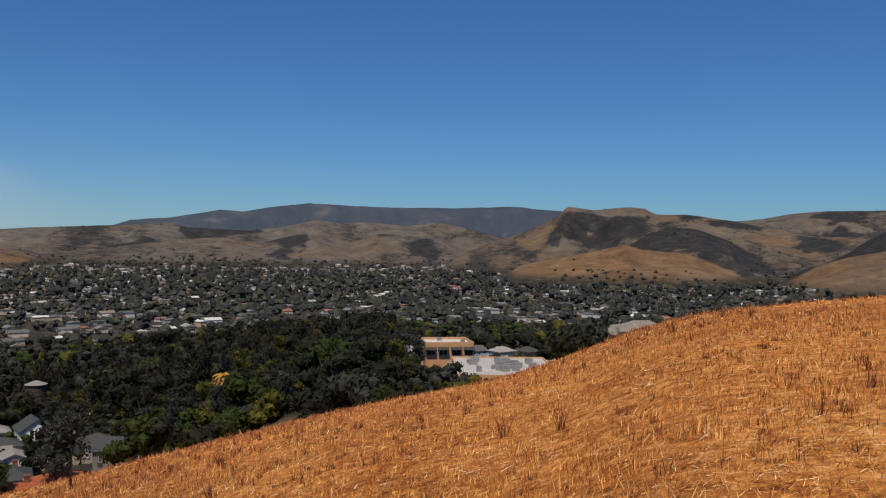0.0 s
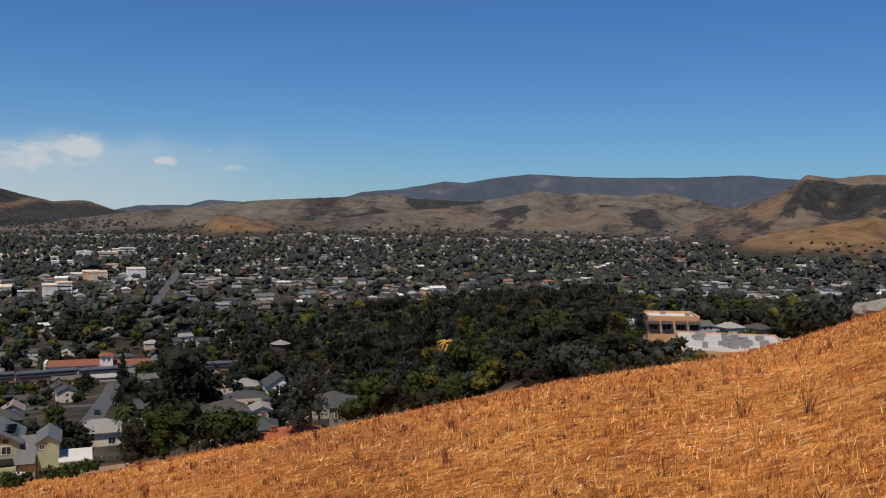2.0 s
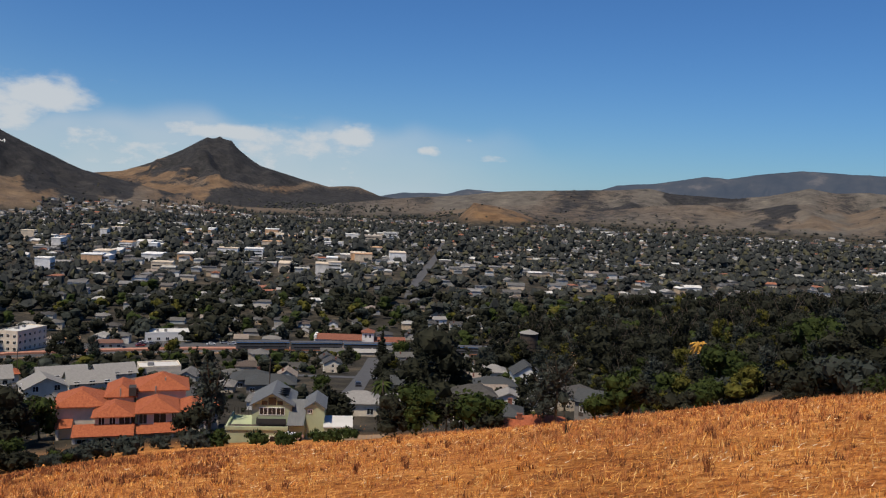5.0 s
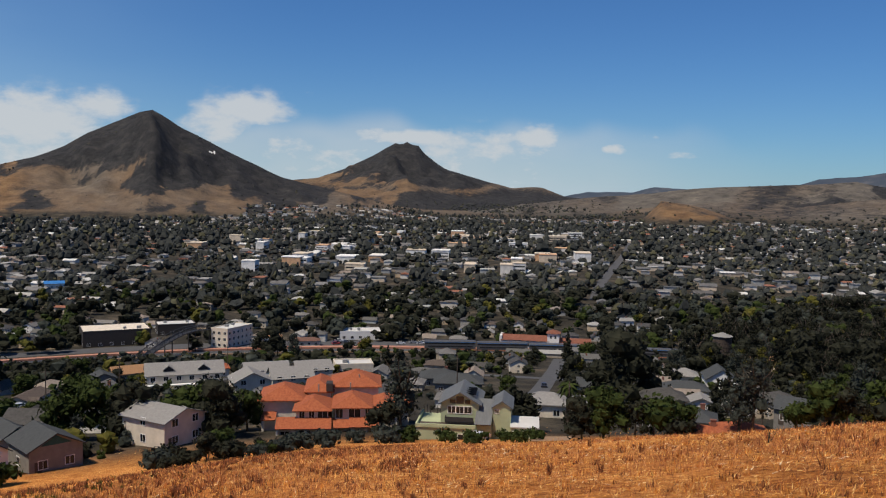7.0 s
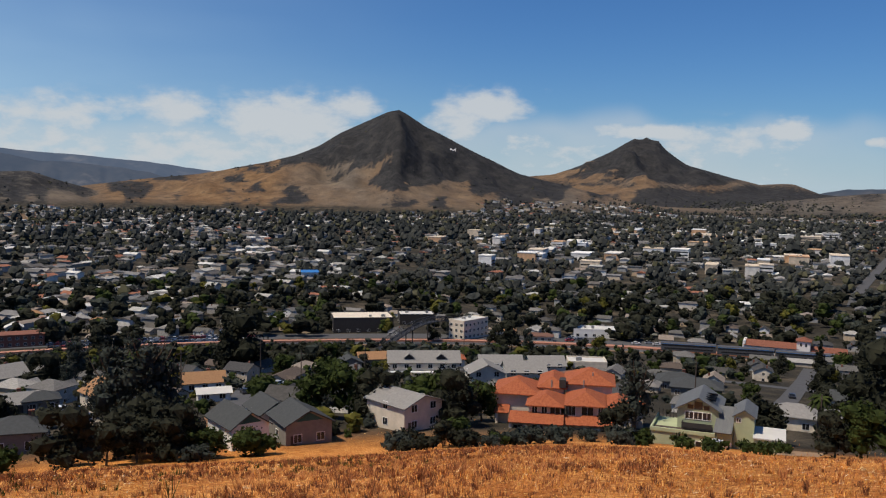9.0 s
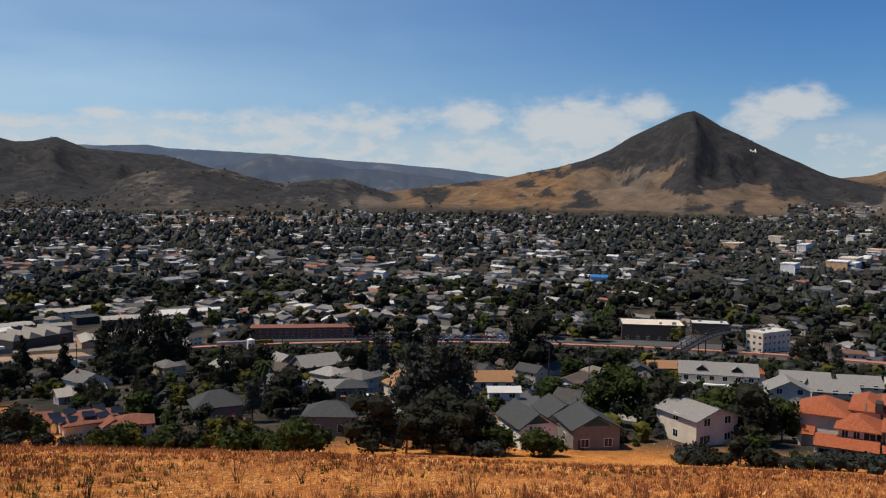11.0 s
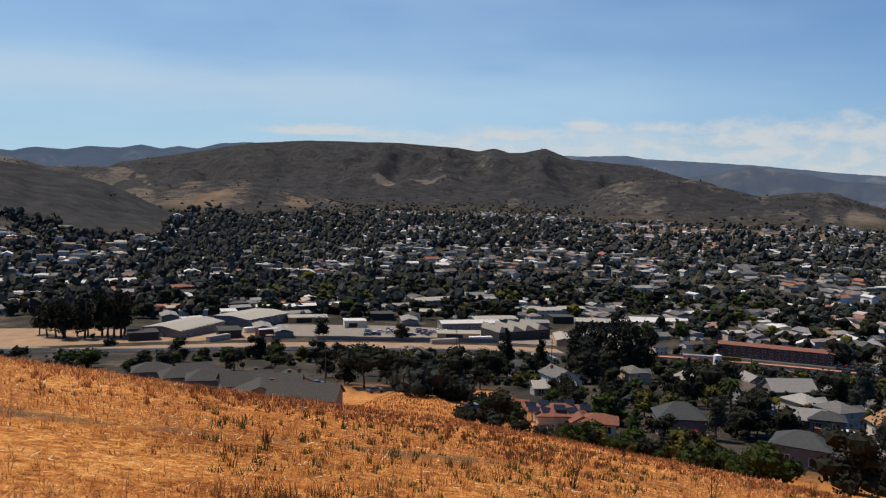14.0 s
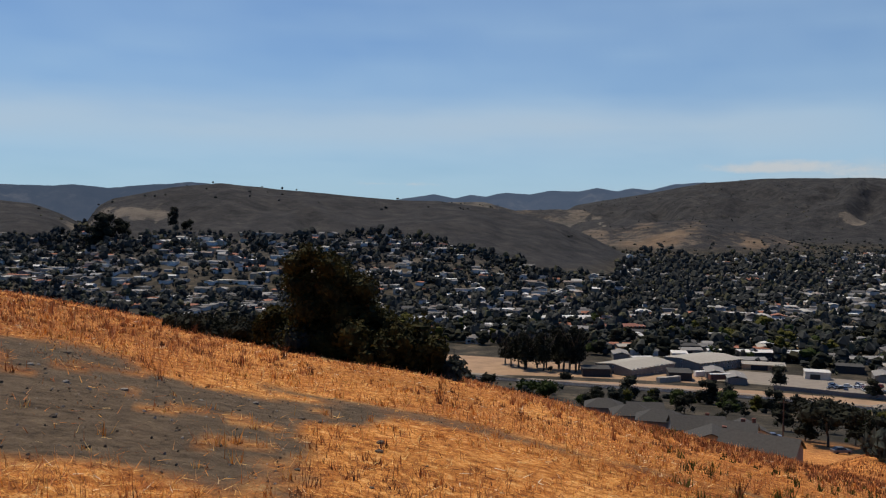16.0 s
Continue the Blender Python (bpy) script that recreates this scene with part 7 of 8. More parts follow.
for b, r, h in ((60.3, 156, 7), (29.1, 128, 8), (20.5, 128, 5), (70.5, 186, 6), (71.4, 125, 4), (72.4, 119, 4), (67.6, 129, 4.5), (87.4, 104, 4), (89.5, 128, 3), (95.3, 138, 3.5), (98, 128, 3.5),):
    plant_h("green2", b, r, h)
for b, r, h in ((52.6, 128, 3.5), (50.7, 128, 4), (4.1, 178, 4), (11.1, 201, 5), (9.6, 194, 5), (109, 145, 5),):
    plant_h("shrub3", b, r, h)
for b, r, h in ((45.8, 145, 11.5), (23.1, 128, 12), (23.9, 128, 10), (52.8, 371, 10), (6.3, 226, 11), (24.1, 319, 11), (22.7, 280, 10), (82.1, 220, 8), (79.5, 147, 14), (77.7, 144, 15), (76.5, 146, 12),):
    plant_h("grey", b, r, h)
for b, r, h in ((42.8, 112, 4.2), (40.8, 104, 3), (48.1, 394, 7), (39.8, 345, 5), (62.3, 260, 4.5), (15.2, 275, 6), (94.5, 187, 5), (93, 187, 5), (75.9, 215, 5), (92.3, 129, 4.5), (90.7, 130, 4),):
    plant_h("olive", b, r, h)
for b, r, h in ((39.7, 103, 2), (38.8, 128, 2), (131.2, 354, 4.5), (130.2, 350, 4),):
    plant_h("shrub2", b, r, h)
for b, r, h in ((34.7, 156, 9), (27.5, 480, 9), (4.5, 205, 6), (89.2, 184, 10),):
    plant_h("palm", b, r, h)
for b, r, h in ((32.1, 235, 14), (34.7, 386, 13), (46.6, 341, 8), (105.9, 117, 3), (103.5, 297, 15), (101.2, 293, 14), (72.6, 277, 17), (71.9, 306, 15),):
    plant_h("conifer", b, r, h)
for b, r, h in ((64.5, 401, 3), (93.7, 163, 3),):
    plant_h("shrub", b, r, h)
for b, r, h in ((20.5, 534, 9),):
    plant_h("cypress", b, r, h)
for b, r, h in ((11.5, 200, 6.5), (14.1, 307, 7)):
    plant_h("palm2", b, r, h)
for b, r, h in ((112.9, 226, 11),):
    plant_h("pine", b, r, h)
for b, r, h in ((98.4, 300, 17), (96.5, 296, 19), (94.4, 302, 16), (131.9, 469, 18), (130.7, 468, 16), (129.3, 467, 22), (128.2, 457, 22),):
    plant_h("euc", b, r, h)
for b, r, h in ((97.5, 306, 17), (95.4, 292, 18), (98.9, 312, 14), (131.4, 465, 17), (130.1, 468, 17), (128.6, 457, 21), (132.8, 480, 14),):
    plant_h("euc2", b, r, h)

# big dark trees at the top of the southern suburb
for kind, b, r, h in (("oak", 158.1, 1190, 34), ("oak2", 157.2, 1200, 26), ("oak", 158.8, 1196, 26), ("euc2", 154.2, 1262, 30), ("oak2", 153.4, 1265, 18)):
    plant_h(kind, b, r, h)
# dark garden trees crowding the hill's foot
for i in range(26):
    b = g.uniform(54, 83)
    r = g.uniform(121, 140)
    if 59.2 < b < 62.6:
        plant_h(g.choice(("shrub2", "shrub", "shrub3")), b, g.uniform(118, 124), g.uniform(1.4, 2.4))
        continue
    if 46.5 < b < 56.0:
        if b > 53.5:
            plant_h(g.choice(("shrub", "shrub3", "shrub2")), b, g.uniform(116, 122), g.uniform(1.4, 2.4))
        continue
    if 66 < b < 73.5 or 37 < b < 46:
        plant_h(g.choice(("shrub2", "green2", "shrub")), b, g.uniform(118, 127), g.uniform(1.0, 1.8))
        continue
    plant_h(g.choice(("oak", "oak2", "oak2", "green", "oak")), b, r, g.uniform(5.0, 8.0))
for b, r, h in ((129.0, 462, 20), (130.3, 458, 19), (131.5, 460, 18), (128.0, 466, 20), (132.4, 470, 15)):
    plant_h("euc", b, r, h)
# the eucalyptus grove
n = 0
while n < 230:
    b, r = g.uniform(3.0, 27.5), math.sqrt(g.uniform(235 ** 2, 620 ** 2))
    if b > 21 and (r < 330 or 412 < r < 455) or r > 450 + (27.5 - b) * 20 or b < 8 and r < 290 or r < 300 and g.random() < 0.5:
        continue
    plant_h(g.choice(("euc", "euc2", "euc2", "euc3", "euc", "oak")), b, r, g.uniform(10, 16) * (0.7 if r < 300 else 1.0), "grove trees")
    n += 1
# trees among the nearer houses
n = tries = 0
while n < 145 and tries < 5000:
    tries += 1
    b, r = g.uniform(-9, 128), math.sqrt(g.uniform(150 ** 2, 345 ** 2))
    x, y = at(b, r)
    if b < 1.5 and r < 320 or b > 101 and r < 235 or b > 112 and r < 290 or 44 < b < 98 and r > 296 or not free(x, y, 1.6) or near_street(x, y, 5.5) or bool(in_yard(np.array(x), np.array(y))):
        continue
    kind = g.choice(("oak", "oak2", "oak2", "oak", "green", "grey", "oak2", "conifer", "olive", "shrub", "green2"))
    plant_h(kind, b, r, HEIGHT[kind] * g.uniform(.6, 1.05) * (0.6 if 44 < b < 68 else 1.0), "garden trees")
    n += 1
for kind, b, r, h in (("grey", 2.6, 226, 9.5), ("grey", 1.6, 222, 8.5), ("oak2", -0.8, 196, 4.5), ("oak2", 0.6, 190, 4.2), ("shrub3", -1.8, 186, 2.6)):
    plant_h(kind, b, r, h)
# dark oaks between the tan building and the dry grass
n = 0
while n < 46:
    b, r = g.uniform(-2.5, 15), g.uniform(160, 300)
    x, y = at(b, r)
    if b < 0.8 or b < 3 and (r < 190 or r > 232) or not free(x, y, 1.0) or b > 13 and r > 200:
        continue
    plant_h(g.choice(("oak", "oak2", "grey", "oak", "euc3", "green")), b, r, g.uniform(2.5, 4.0) if b < 3 else g.uniform(5.5, 10))
    n += 1
for i in range(44):
    b, r = g.uniform(2.5, 17), g.uniform(140, 205)
    plant_h(g.choice(("shrub3", "oak2", "green2", "shrub", "olive", "oak")), b, r, g.uniform(2.2, 5.5))
for i in range(26):
    b, r = g.uniform(-3.5, 4.5), g.uniform(150, 186)
    plant_h(g.choice(("shrub3", "green2", "shrub", "olive")), b, r, g.uniform(1.0, 2.0))
# trees and shrubs below the golden bench
for kind, b, r, h in (("oak", 107.2, 263, 8.5), ("oak2", 106.2, 266, 7.5), ("oak", 110.2, 243, 7), ("oak2", 109.2, 250, 7), ("oak", 104.5, 263, 7.5), ("oak2", 103.4, 262, 7), ("oak", 105.3, 270, 8), ("oak2", 104.3, 121, 4.4), ("shrub", 107.6, 146, 3.2), ("shrub3", 106.9, 150, 3.4), ("shrub3", 108.3, 152, 3.0), ("oak2", 111.4, 240, 6), ("oak", 114.2, 236, 6.5), ("shrub3", 110.6, 160, 2.0), ("shrub", 105.4, 158, 2.6), ("oak", 101.8, 268, 7), ("oak2", 100.6, 262, 6), ("olive", 102.6, 236, 4), ("olive", 101.6, 228, 4.4), ("oak2", 115.4, 262, 6), ("oak", 113.0, 268, 6)):
    plant_h(kind, b, r, h)
for i in range(34):
    b = g.uniform(103, 128)
    r = g.uniform(262, 350)
    plant_h(g.choice(("oak2", "shrub", "shrub3", "olive", "green2", "oak")), b, r, g.uniform(2.5, 5.5))
# scrub along the north edge of the grass and at its foot
for i in range(14):
    b = g.uniform(-13.8, -8.2)
    plant_h(g.choice(("shrub3", "shrub", "shrub3")), b, g.uniform(70, 150), g.uniform(1.6, 3.4))
for i in range(30):
    b = g.uniform(16, 112)
    plant_h(g.choice(("shrub3", "shrub", "shrub2", "green2")), b, g.uniform(118, 136) if b < 103 else g.uniform(120, 150), g.uniform(1.4, 3.2))
for i in range(22):
    plant_h(g.choice(("shrub2", "olive", "green2", "shrub2")), g.uniform(86, 100), g.uniform(110, 126), g.uniform(1.4, 2.6))
for i in range(9):
    plant_h(g.choice(("shrub3", "shrub")), g.uniform(101, 106.5), g.uniform(92, 116), g.uniform(1.0, 1.8))
for i in range(24):
    plant_h(g.choice(("oak", "oak2", "shrub", "green2")), g.uniform(126, 160), g.uniform(250, 460), g.uniform(3, 7))


def wood(name, label, x, y, z, h, mat, templates=5):
    """Joined trees: lumpy cores with leaf sprays, several templates repeated with turns and sizes."""
    tv, tf = [], []
    for k in range(templates):
        gg = random.Random(300 + k)
        clumps = []
        for c in range(5):
            a, rr = gg.uniform(0, 6.28), 0.3 * math.sqrt(gg.uniform(0, 1))
            rx = gg.uniform(.2, .33)
            clumps.append((math.cos(a) * rr, math.sin(a) * rr, gg.uniform(.3, .8), rx, rx * gg.uniform(.75, 1.1)))
        me = crown_mesh("template", clumps, 34, 0.115, mat, 300 + k, 0.86)
        v = np.zeros(len(me.vertices) * 3, np.float32)
        me.vertices.foreach_get("co", v)
        f = np.zeros(len(me.polygons) * 3, np.int32)
        me.polygons.foreach_get("vertices", f)
        tv.append(v.reshape(-1, 3))
        tf.append(f.reshape(-1, 3))
        bpy.data.meshes.remove(me)
    vs, fs, k = [], [], 0
    which = rng.integers(0, templates, len(x))
    for i in range(templates):
        m = which == i
        if not m.any():
            continue
        a = rng.uniform(0, 6.28, m.sum())
        s = h[m]
        ca, sa = np.cos(a)[:, None], np.sin(a)[:, None]
        v = tv[i][None]
        wide = rng.uniform(.85, 1.5, m.sum())[:, None]
        vx, vy = v[..., 0] * wide, v[..., 1] * wide
        px = x[m][:, None] + (vx * ca - vy * sa) * s[:, None]
        py = y[m][:, None] + (vx * sa + vy * ca) * s[:, None]
        pz = z[m][:, None] + v[..., 2] * s[:, None]
        vs.append(np.stack([px, py, pz], -1).reshape(-1, 3))
        n = m.sum()
        fs.append((tf[i][None] + (np.arange(n) * len(tv[i]))[:, None, None]).reshape(-1, 3) + k)
        k += n * len(tv[i])
    me = mesh_from_arrays(name, np.concatenate(vs), np.concatenate(fs), mat)
    return tagged(new(name, me), label, "trees", kind="stuff")


x, y, r, b = scatter(6000, 300, 700, -32, 160)
z, ok = town_ground(x, y, r, b)
tk = np.array(TAKEN)
d2 = (x[:, None] - tk[None, :, 0]) ** 2 + (y[:, None] - tk[None, :, 1]) ** 2
ok &= (d2 > (tk[None, :, 2] * 0.72 + 1.2) ** 2).all(1)
ok &= ~np.array([near_street(p, q, 8) for p, q in zip(x, y)])
ok &= ~((b > 98) & (b < 135) & (r < 520))
ok &= rng.uniform(0, 1, len(x)) < np.clip(0.85 + 0.9 * fractal(x, y, 80, 3, 205), 0.4, 1)
ok &= ~((b > 3) & (b < 26) & (r < 400))
# thicker woods beyond the tan building
x2, y2, r2, b2 = scatter(900, 290, 660, -20, 6)
x3, y3, r3, b3 = scatter(500, 455, 640, 14, 30)
x2, y2 = np.concatenate([x2, x3]), np.concatenate([y2, y3])
far_off = ((x2[:, None] - tk[None, :, 0]) ** 2 + (y2[:, None] - tk[None, :, 1]) ** 2 > (tk[None, :, 2] * 0.8 + 1.5) ** 2).all(1) & (fractal(x2, y2, 90, 2, 209) > -0.16)
x2, y2 = x2[far_off], y2[far_off]
x, y, z, r = np.concatenate([x[ok], x2]), np.concatenate([y[ok], y2]), np.concatenate([z[ok], ground(x2, y2)]), np.concatenate([r[ok], np.hypot(x2, y2)])
pick = rng.uniform(0, 1, len(x))
rail = rail_radius(bearing(x, y))
bb = bearing(x, y)
tall = rng.uniform(5.0, 12.5, len(x)) * np.where(rng.uniform(0, 1, len(x)) < .3, .6, 1.0)
tall = np.where((bb > 28) & (bb < 105) & (r < rail), np.minimum(tall, 3.2 + 0.055 * np.maximum(rail - 20 - r, 0)), tall)
for lo, hi, mat, name, label in ((0, .62, LEAF_DARK, "street_trees", "dark leafy town trees between houses"), (.62, .8, LEAF_GREY, "street_trees", "grey-green town trees between houses"), (.8, .92, LEAF_GREEN, "street_trees", "green town trees between houses"), (.92, 1, LEAF_OLIVE, "street_trees", "yellow-green town trees between houses")):
    m = (pick >= lo) & (pick < hi)
    wood(name, label, x[m], y[m], z[m] - 0.4, tall[m], mat)
# low garden shrubs and small trees that fill the lots between the nearer houses
x, y, r, b = scatter(5200, 138, 420, -6, 134)
z = ground(x, y)
tk = np.array(TAKEN)
d2 = (x[:, None] - tk[None, :, 0]) ** 2 + (y[:, None] - tk[None, :, 1]) ** 2
ok = (d2 > (tk[None, :, 2] * 0.68 + 0.4) ** 2).all(1) & ~in_yard(x, y) & ~((b > 100) & (r < 240)) & ~((b > 112) & (r < 300))
ok &= ~((b > 34) & (b < 57) & (r < 172)) & ~((b > 57) & (b < 74) & (r < 134)) & (fractal(x, y, 34, 3, 211) > -0.12)
ok &= ~np.array([near_street(p, q, 5) for p, q in zip(x, y)])
x, y, z = x[ok], y[ok], z[ok]
pick = rng.uniform(0, 1, len(x))
tall = 1.6 + 3.6 * rng.uniform(0, 1, len(x)) ** 2
for lo, hi, mat, label in ((0, .5, LEAF_DARK, "dark garden shrubs between houses"), (.5, .72, LEAF_GREY, "grey-green garden shrubs between houses"), (.72, .9, LEAF_GREEN, "green garden shrubs between houses"), (.9, 1, LEAF_OLIVE, "yellow-green garden shrubs between houses")):
    m = (pick >= lo) & (pick < hi)
    wood("garden_shrubs", label, x[m], y[m], z[m] - 0.5, tall[m], mat, 3)
# ------------------------------------------------------------------ dry grass on the hill
STRAW = material("straw_blades", [(0.7, 0.29, 0.055), (0.55, 0.19, 0.035), (0.8, 0.42, 0.105), (0.35, 0.11, 0.024), (0.66, 0.26, 0.05), (0.88, 0.58, 0.22), (0.58, 0.205, 0.04), (0.8, 0.44, 0.12)], 0.3, 0.85, by="island", thin=0.15)
STALK = material("dead_stalks", [(0.27, 0.09, 0.03), (0.17, 0.06, 0.024), (0.38, 0.145, 0.045), (0.11, 0.046, 0.022), (0.32, 0.12, 0.045)], 0.3, 0.9, by="island", thin=0.15)


def spread(n, r0, r1, seed, b0=-32.0, b1=172.0, bare=0.25):
    """Places on the hill, evenly dense as seen from its top, thin on worn ground."""
    gg = np.random.default_rng(seed)
    r = r0 * (r1 / r0) ** gg.uniform(0, 1, n)
    b = gg.uniform(b0, b1, n)
    x, y = -np.sin(np.radians(b)) * r, np.cos(np.radians(b)) * r
    z = ground(x, y)
    d = cover(x, y, z)[0]
    ok = gg.uniform(0, 1, n) > d * (1 - bare * 0.2)
    return x[ok], y[ok], z[ok], r[ok], gg


def blades(name, label, n, r0, r1, seed, length, width, lift, mat, clump=None, b0=-32.0, b1=172.0, minw=0.0011):
    """Thin tapering blades; lift: how steeply they rise (0 lying, 1 upright)."""
    x, y, z, r, gg = spread(n, r0, r1, seed, b0, b1)
    if clump:
        keep = fractal(x, y, clump[0], 3, seed) + gg.uniform(-.25, .25, len(x)) > clump[1]
        x, y, z, r = x[keep], y[keep], z[keep], r[keep]
    n = len(x)
    a = gg.uniform(0, 2 * np.pi, n)
    up = np.clip(gg.normal(lift, 0.22, n), 0.02, 1.0)
    l = length * gg.uniform(0.5, 1.5, n)
    flat = np.sqrt(1 - up * up)
    d = np.stack([np.cos(a) * flat, np.sin(a) * flat, up], -1)
    w = np.maximum(width * gg.uniform(.6, 1.4, n), r * minw)[:, None]
    side = np.stack([-np.sin(a), np.cos(a), 0 * a], -1) * w / 2
    up_tilt = np.stack([0 * a, 0 * a, w[:, 0] * 0.5], -1)
    p = np.stack([x, y, z - 0.01 + 0.03 * gg.uniform(0, 1, n) * (1 - up)], -1)
    # lying straws follow the slope
    tip = p + d * l[:, None]
    tip[:, 2] += (ground(tip[:, 0], tip[:, 1]) - z) * (1 - up)
    v = np.stack([p - side, p + side + up_tilt * (1 - up)[:, None], tip], 1)
    f = np.arange(n * 3).reshape(-1, 3)
    return tagged(new(name, mesh_from_arrays(name, v.reshape(-1, 3), f, mat)), label, "dry grass", kind="stuff")


STUBBLE = material("stubble", [(0.44, 0.165, 0.052), (0.34, 0.115, 0.04), (0.54, 0.225, 0.075), (0.24, 0.082, 0.032), (0.48, 0.19, 0.062), (0.64, 0.33, 0.125)], 0.3, 0.85, by="island", thin=0.15)
PALE_STRAW = material("bleached_straw", [(0.85, 0.66, 0.38), (0.72, 0.5, 0.24), (0.8, 0.7, 0.5)], 0.3, 0.8, by="island", thin=0.15)
blades("straw", "pale golden straw lying on the mown hill", 150000, 2.3, 38, 101, 0.085, 0.005, 0.14, STRAW, minw=0.0008)
blades("straw", "bleached straw stems scattered on the hill", 22000, 2.3, 40, 107, 0.12, 0.005, 0.16, PALE_STRAW, (1.3, 0.08), minw=0.001)
blades("dry_grass", "short upright golden dry grass", 70000, 3.0, 60, 102, 0.1, 0.006, 0.7, STRAW, (2.2, -0.1), minw=0.0011)
blades("stubble", "short reddish-brown stubble in broad patches", 200000, 2.5, 80, 108, 0.1, 0.005, 0.62, STUBBLE, (3.2, -0.04), minw=0.0009)
blades("dead_weeds", "brown dead weed stalks standing in patches", 90000, 3.2, 60, 103, 0.11, 0.004, 0.72, STALK, (1.2, 0.14), minw=0.0008)
blades("dead_weeds", "tall brown dead stalks along the slope's edge", 90000, 12, 95, 104, 0.17, 0.005, 0.72, STUBBLE, (3.5, 0.02), minw=0.0007)
blades("dead_weeds", "rough brown weeds over the lower slope", 26000, 55, 185, 105, 0.42, 0.03, 0.8, STALK, (9.0, -0.02), 92.0, 118.0, minw=0.0008)
blades("dry_grass", "tall golden dry grass on the lower slope", 16000, 50, 170, 106, 0.34, 0.03, 0.75, STRAW, (7.0, -0.1), minw=0.0007)


def tufts(name, label, n, r0, r1, seed, height, mat, clump, b0=-32.0, b1=172.0):
    """Small splayed tufts, each of a dozen stems from one root."""
    x, y, z, r, gg = spread(n, r0, r1, seed, b0, b1)
    keep = fractal(x, y, clump[0], 3, seed) + gg.uniform(-.2, .2, len(x)) > clump[1]
    x, y, z, r = x[keep], y[keep], z[keep], r[keep]
    k = 13
    h = (height * gg.uniform(.45, 1.3, len(x)))[:, None] * gg.uniform(.5, 1.1, (len(x), k))
    a, lean = gg.uniform(0, 6.28, h.shape), gg.uniform(.1, .75, h.shape)
    base = np.stack([x[:, None] + gg.normal(0, .035, h.shape), y[:, None] + gg.normal(0, .035, h.shape), z[:, None] - .01 + 0 * h], -1)
    tip = base + np.stack([np.cos(a) * lean * h, np.sin(a) * lean * h, h * np.sqrt(1 - .6 * lean ** 2)], -1)
    w = np.maximum(.004, r * .0007)[:, None] * gg.uniform(.6, 1.3, h.shape)
    side = np.stack([-np.sin(a) * w, np.cos(a) * w, 0 * w], -1)
    v = np.stack([base - side, base + side, tip], 2)
    m = len(x) * k
    return tagged(new(name, mesh_from_arrays(name, v.reshape(-1, 3), np.arange(m * 3).reshape(-1, 3), mat)), label, "dry grass", kind="stuff")


tufts("weed_tufts", "reddish-brown dead weed tufts in the straw", 5200, 3.0, 55, 121, 0.12, STALK, (2.2, 0.06))
tufts("grass_tufts", "golden tufts of dry grass", 8000, 2.6, 45, 122, 0.11, STRAW, (1.8, -0.05))
tufts("weed_tufts", "rusty weed tufts along the hill's edge", 9000, 16, 110, 123, 0.17, STUBBLE, (6.0, -0.02))


tufts("weed_tufts", "dark brown weeds massed on the steep western slope", 8000, 8, 50, 124, 0.15, STALK, (4.0, -0.04), 45.0, 125.0)
tufts("weed_tufts", "olive-green weeds among the straw", 1600, 8, 45, 125, 0.16, LEAF_OLIVE, (5.0, 0.05), 60.0, 125.0)


def weed(name, label, b, r, h, count, mat, seed, width=0.012):
    """One standing weed: thin branching stems from a common root."""
    gg = random.Random(seed)
    t = thing(name, label, "weed")
    s = Shape()
    for i in range(count):
        a, tilt = gg.uniform(0, 6.28), gg.uniform(.05, .55)
        l = h * gg.uniform(.5, 1.05)
        p = Vector((gg.uniform(-.04, .04), gg.uniform(-.04, .04), -.05))
        m = p + Vector((math.cos(a) * tilt * l * .4, math.sin(a) * tilt * l * .4, l * .55))
        q = m + Vector((math.cos(a + .4) * tilt * l * .5, math.sin(a + .4) * tilt * l * .5, l * .45))
        s.tube(p, m, width, width * .7, 4, caps=False)
        s.tube(m, q, width * .7, width * .25, 4)
        for k in range(2):
            u = gg.uniform(.2, 1)
            e = m + (q - m) * u
            s.tube(e, e + Vector((gg.uniform(-.1, .1), gg.uniform(-.1, .1), gg.uniform(.02, .1))) * h * 1.6, width * .5, width * .2, 3)
    tagged(part("stem", s, mat, t), kind="stuff")
    x, y = at(b, r)
    t.matrix_basis = pose(x, y, float(ground(x, y)), 0, 0, 0)
    return t


gg = random.Random(31)
for i in range(70):
    b, r = gg.uniform(-26, 168), gg.uniform(4.5, 30)
    if b > 141 and r < 15:
        continue
    weed("dead_weed", "brown dead branching weed in dry grass", b, r, gg.uniform(.16, .36), gg.randrange(9, 18), STALK, 500 + i, 0.003 + r * 0.0003)
for i, (b, r) in enumerate(((101.5, 13), (92.5, 15), (88.5, 15), (77.5, 14), (23, 21), (-8, 22), (-14, 27), (86.0, 21), (97, 25))):
    weed("green_weed", "green-grey weed growing in the straw", b, r, .5, 12, LEAF_OLIVE if i % 2 else LEAF_GREY, 700 + i, 0.006)

# the dark bush beside the path and its low neighbours
LEAF_BUSH = material("leaf_bush", [(0.012, 0.013, 0.005), (0.03, 0.029, 0.009), (0.075, 0.066, 0.018)], 0.5, 0.8, detail=4, spec=0.1, thin=0.15)


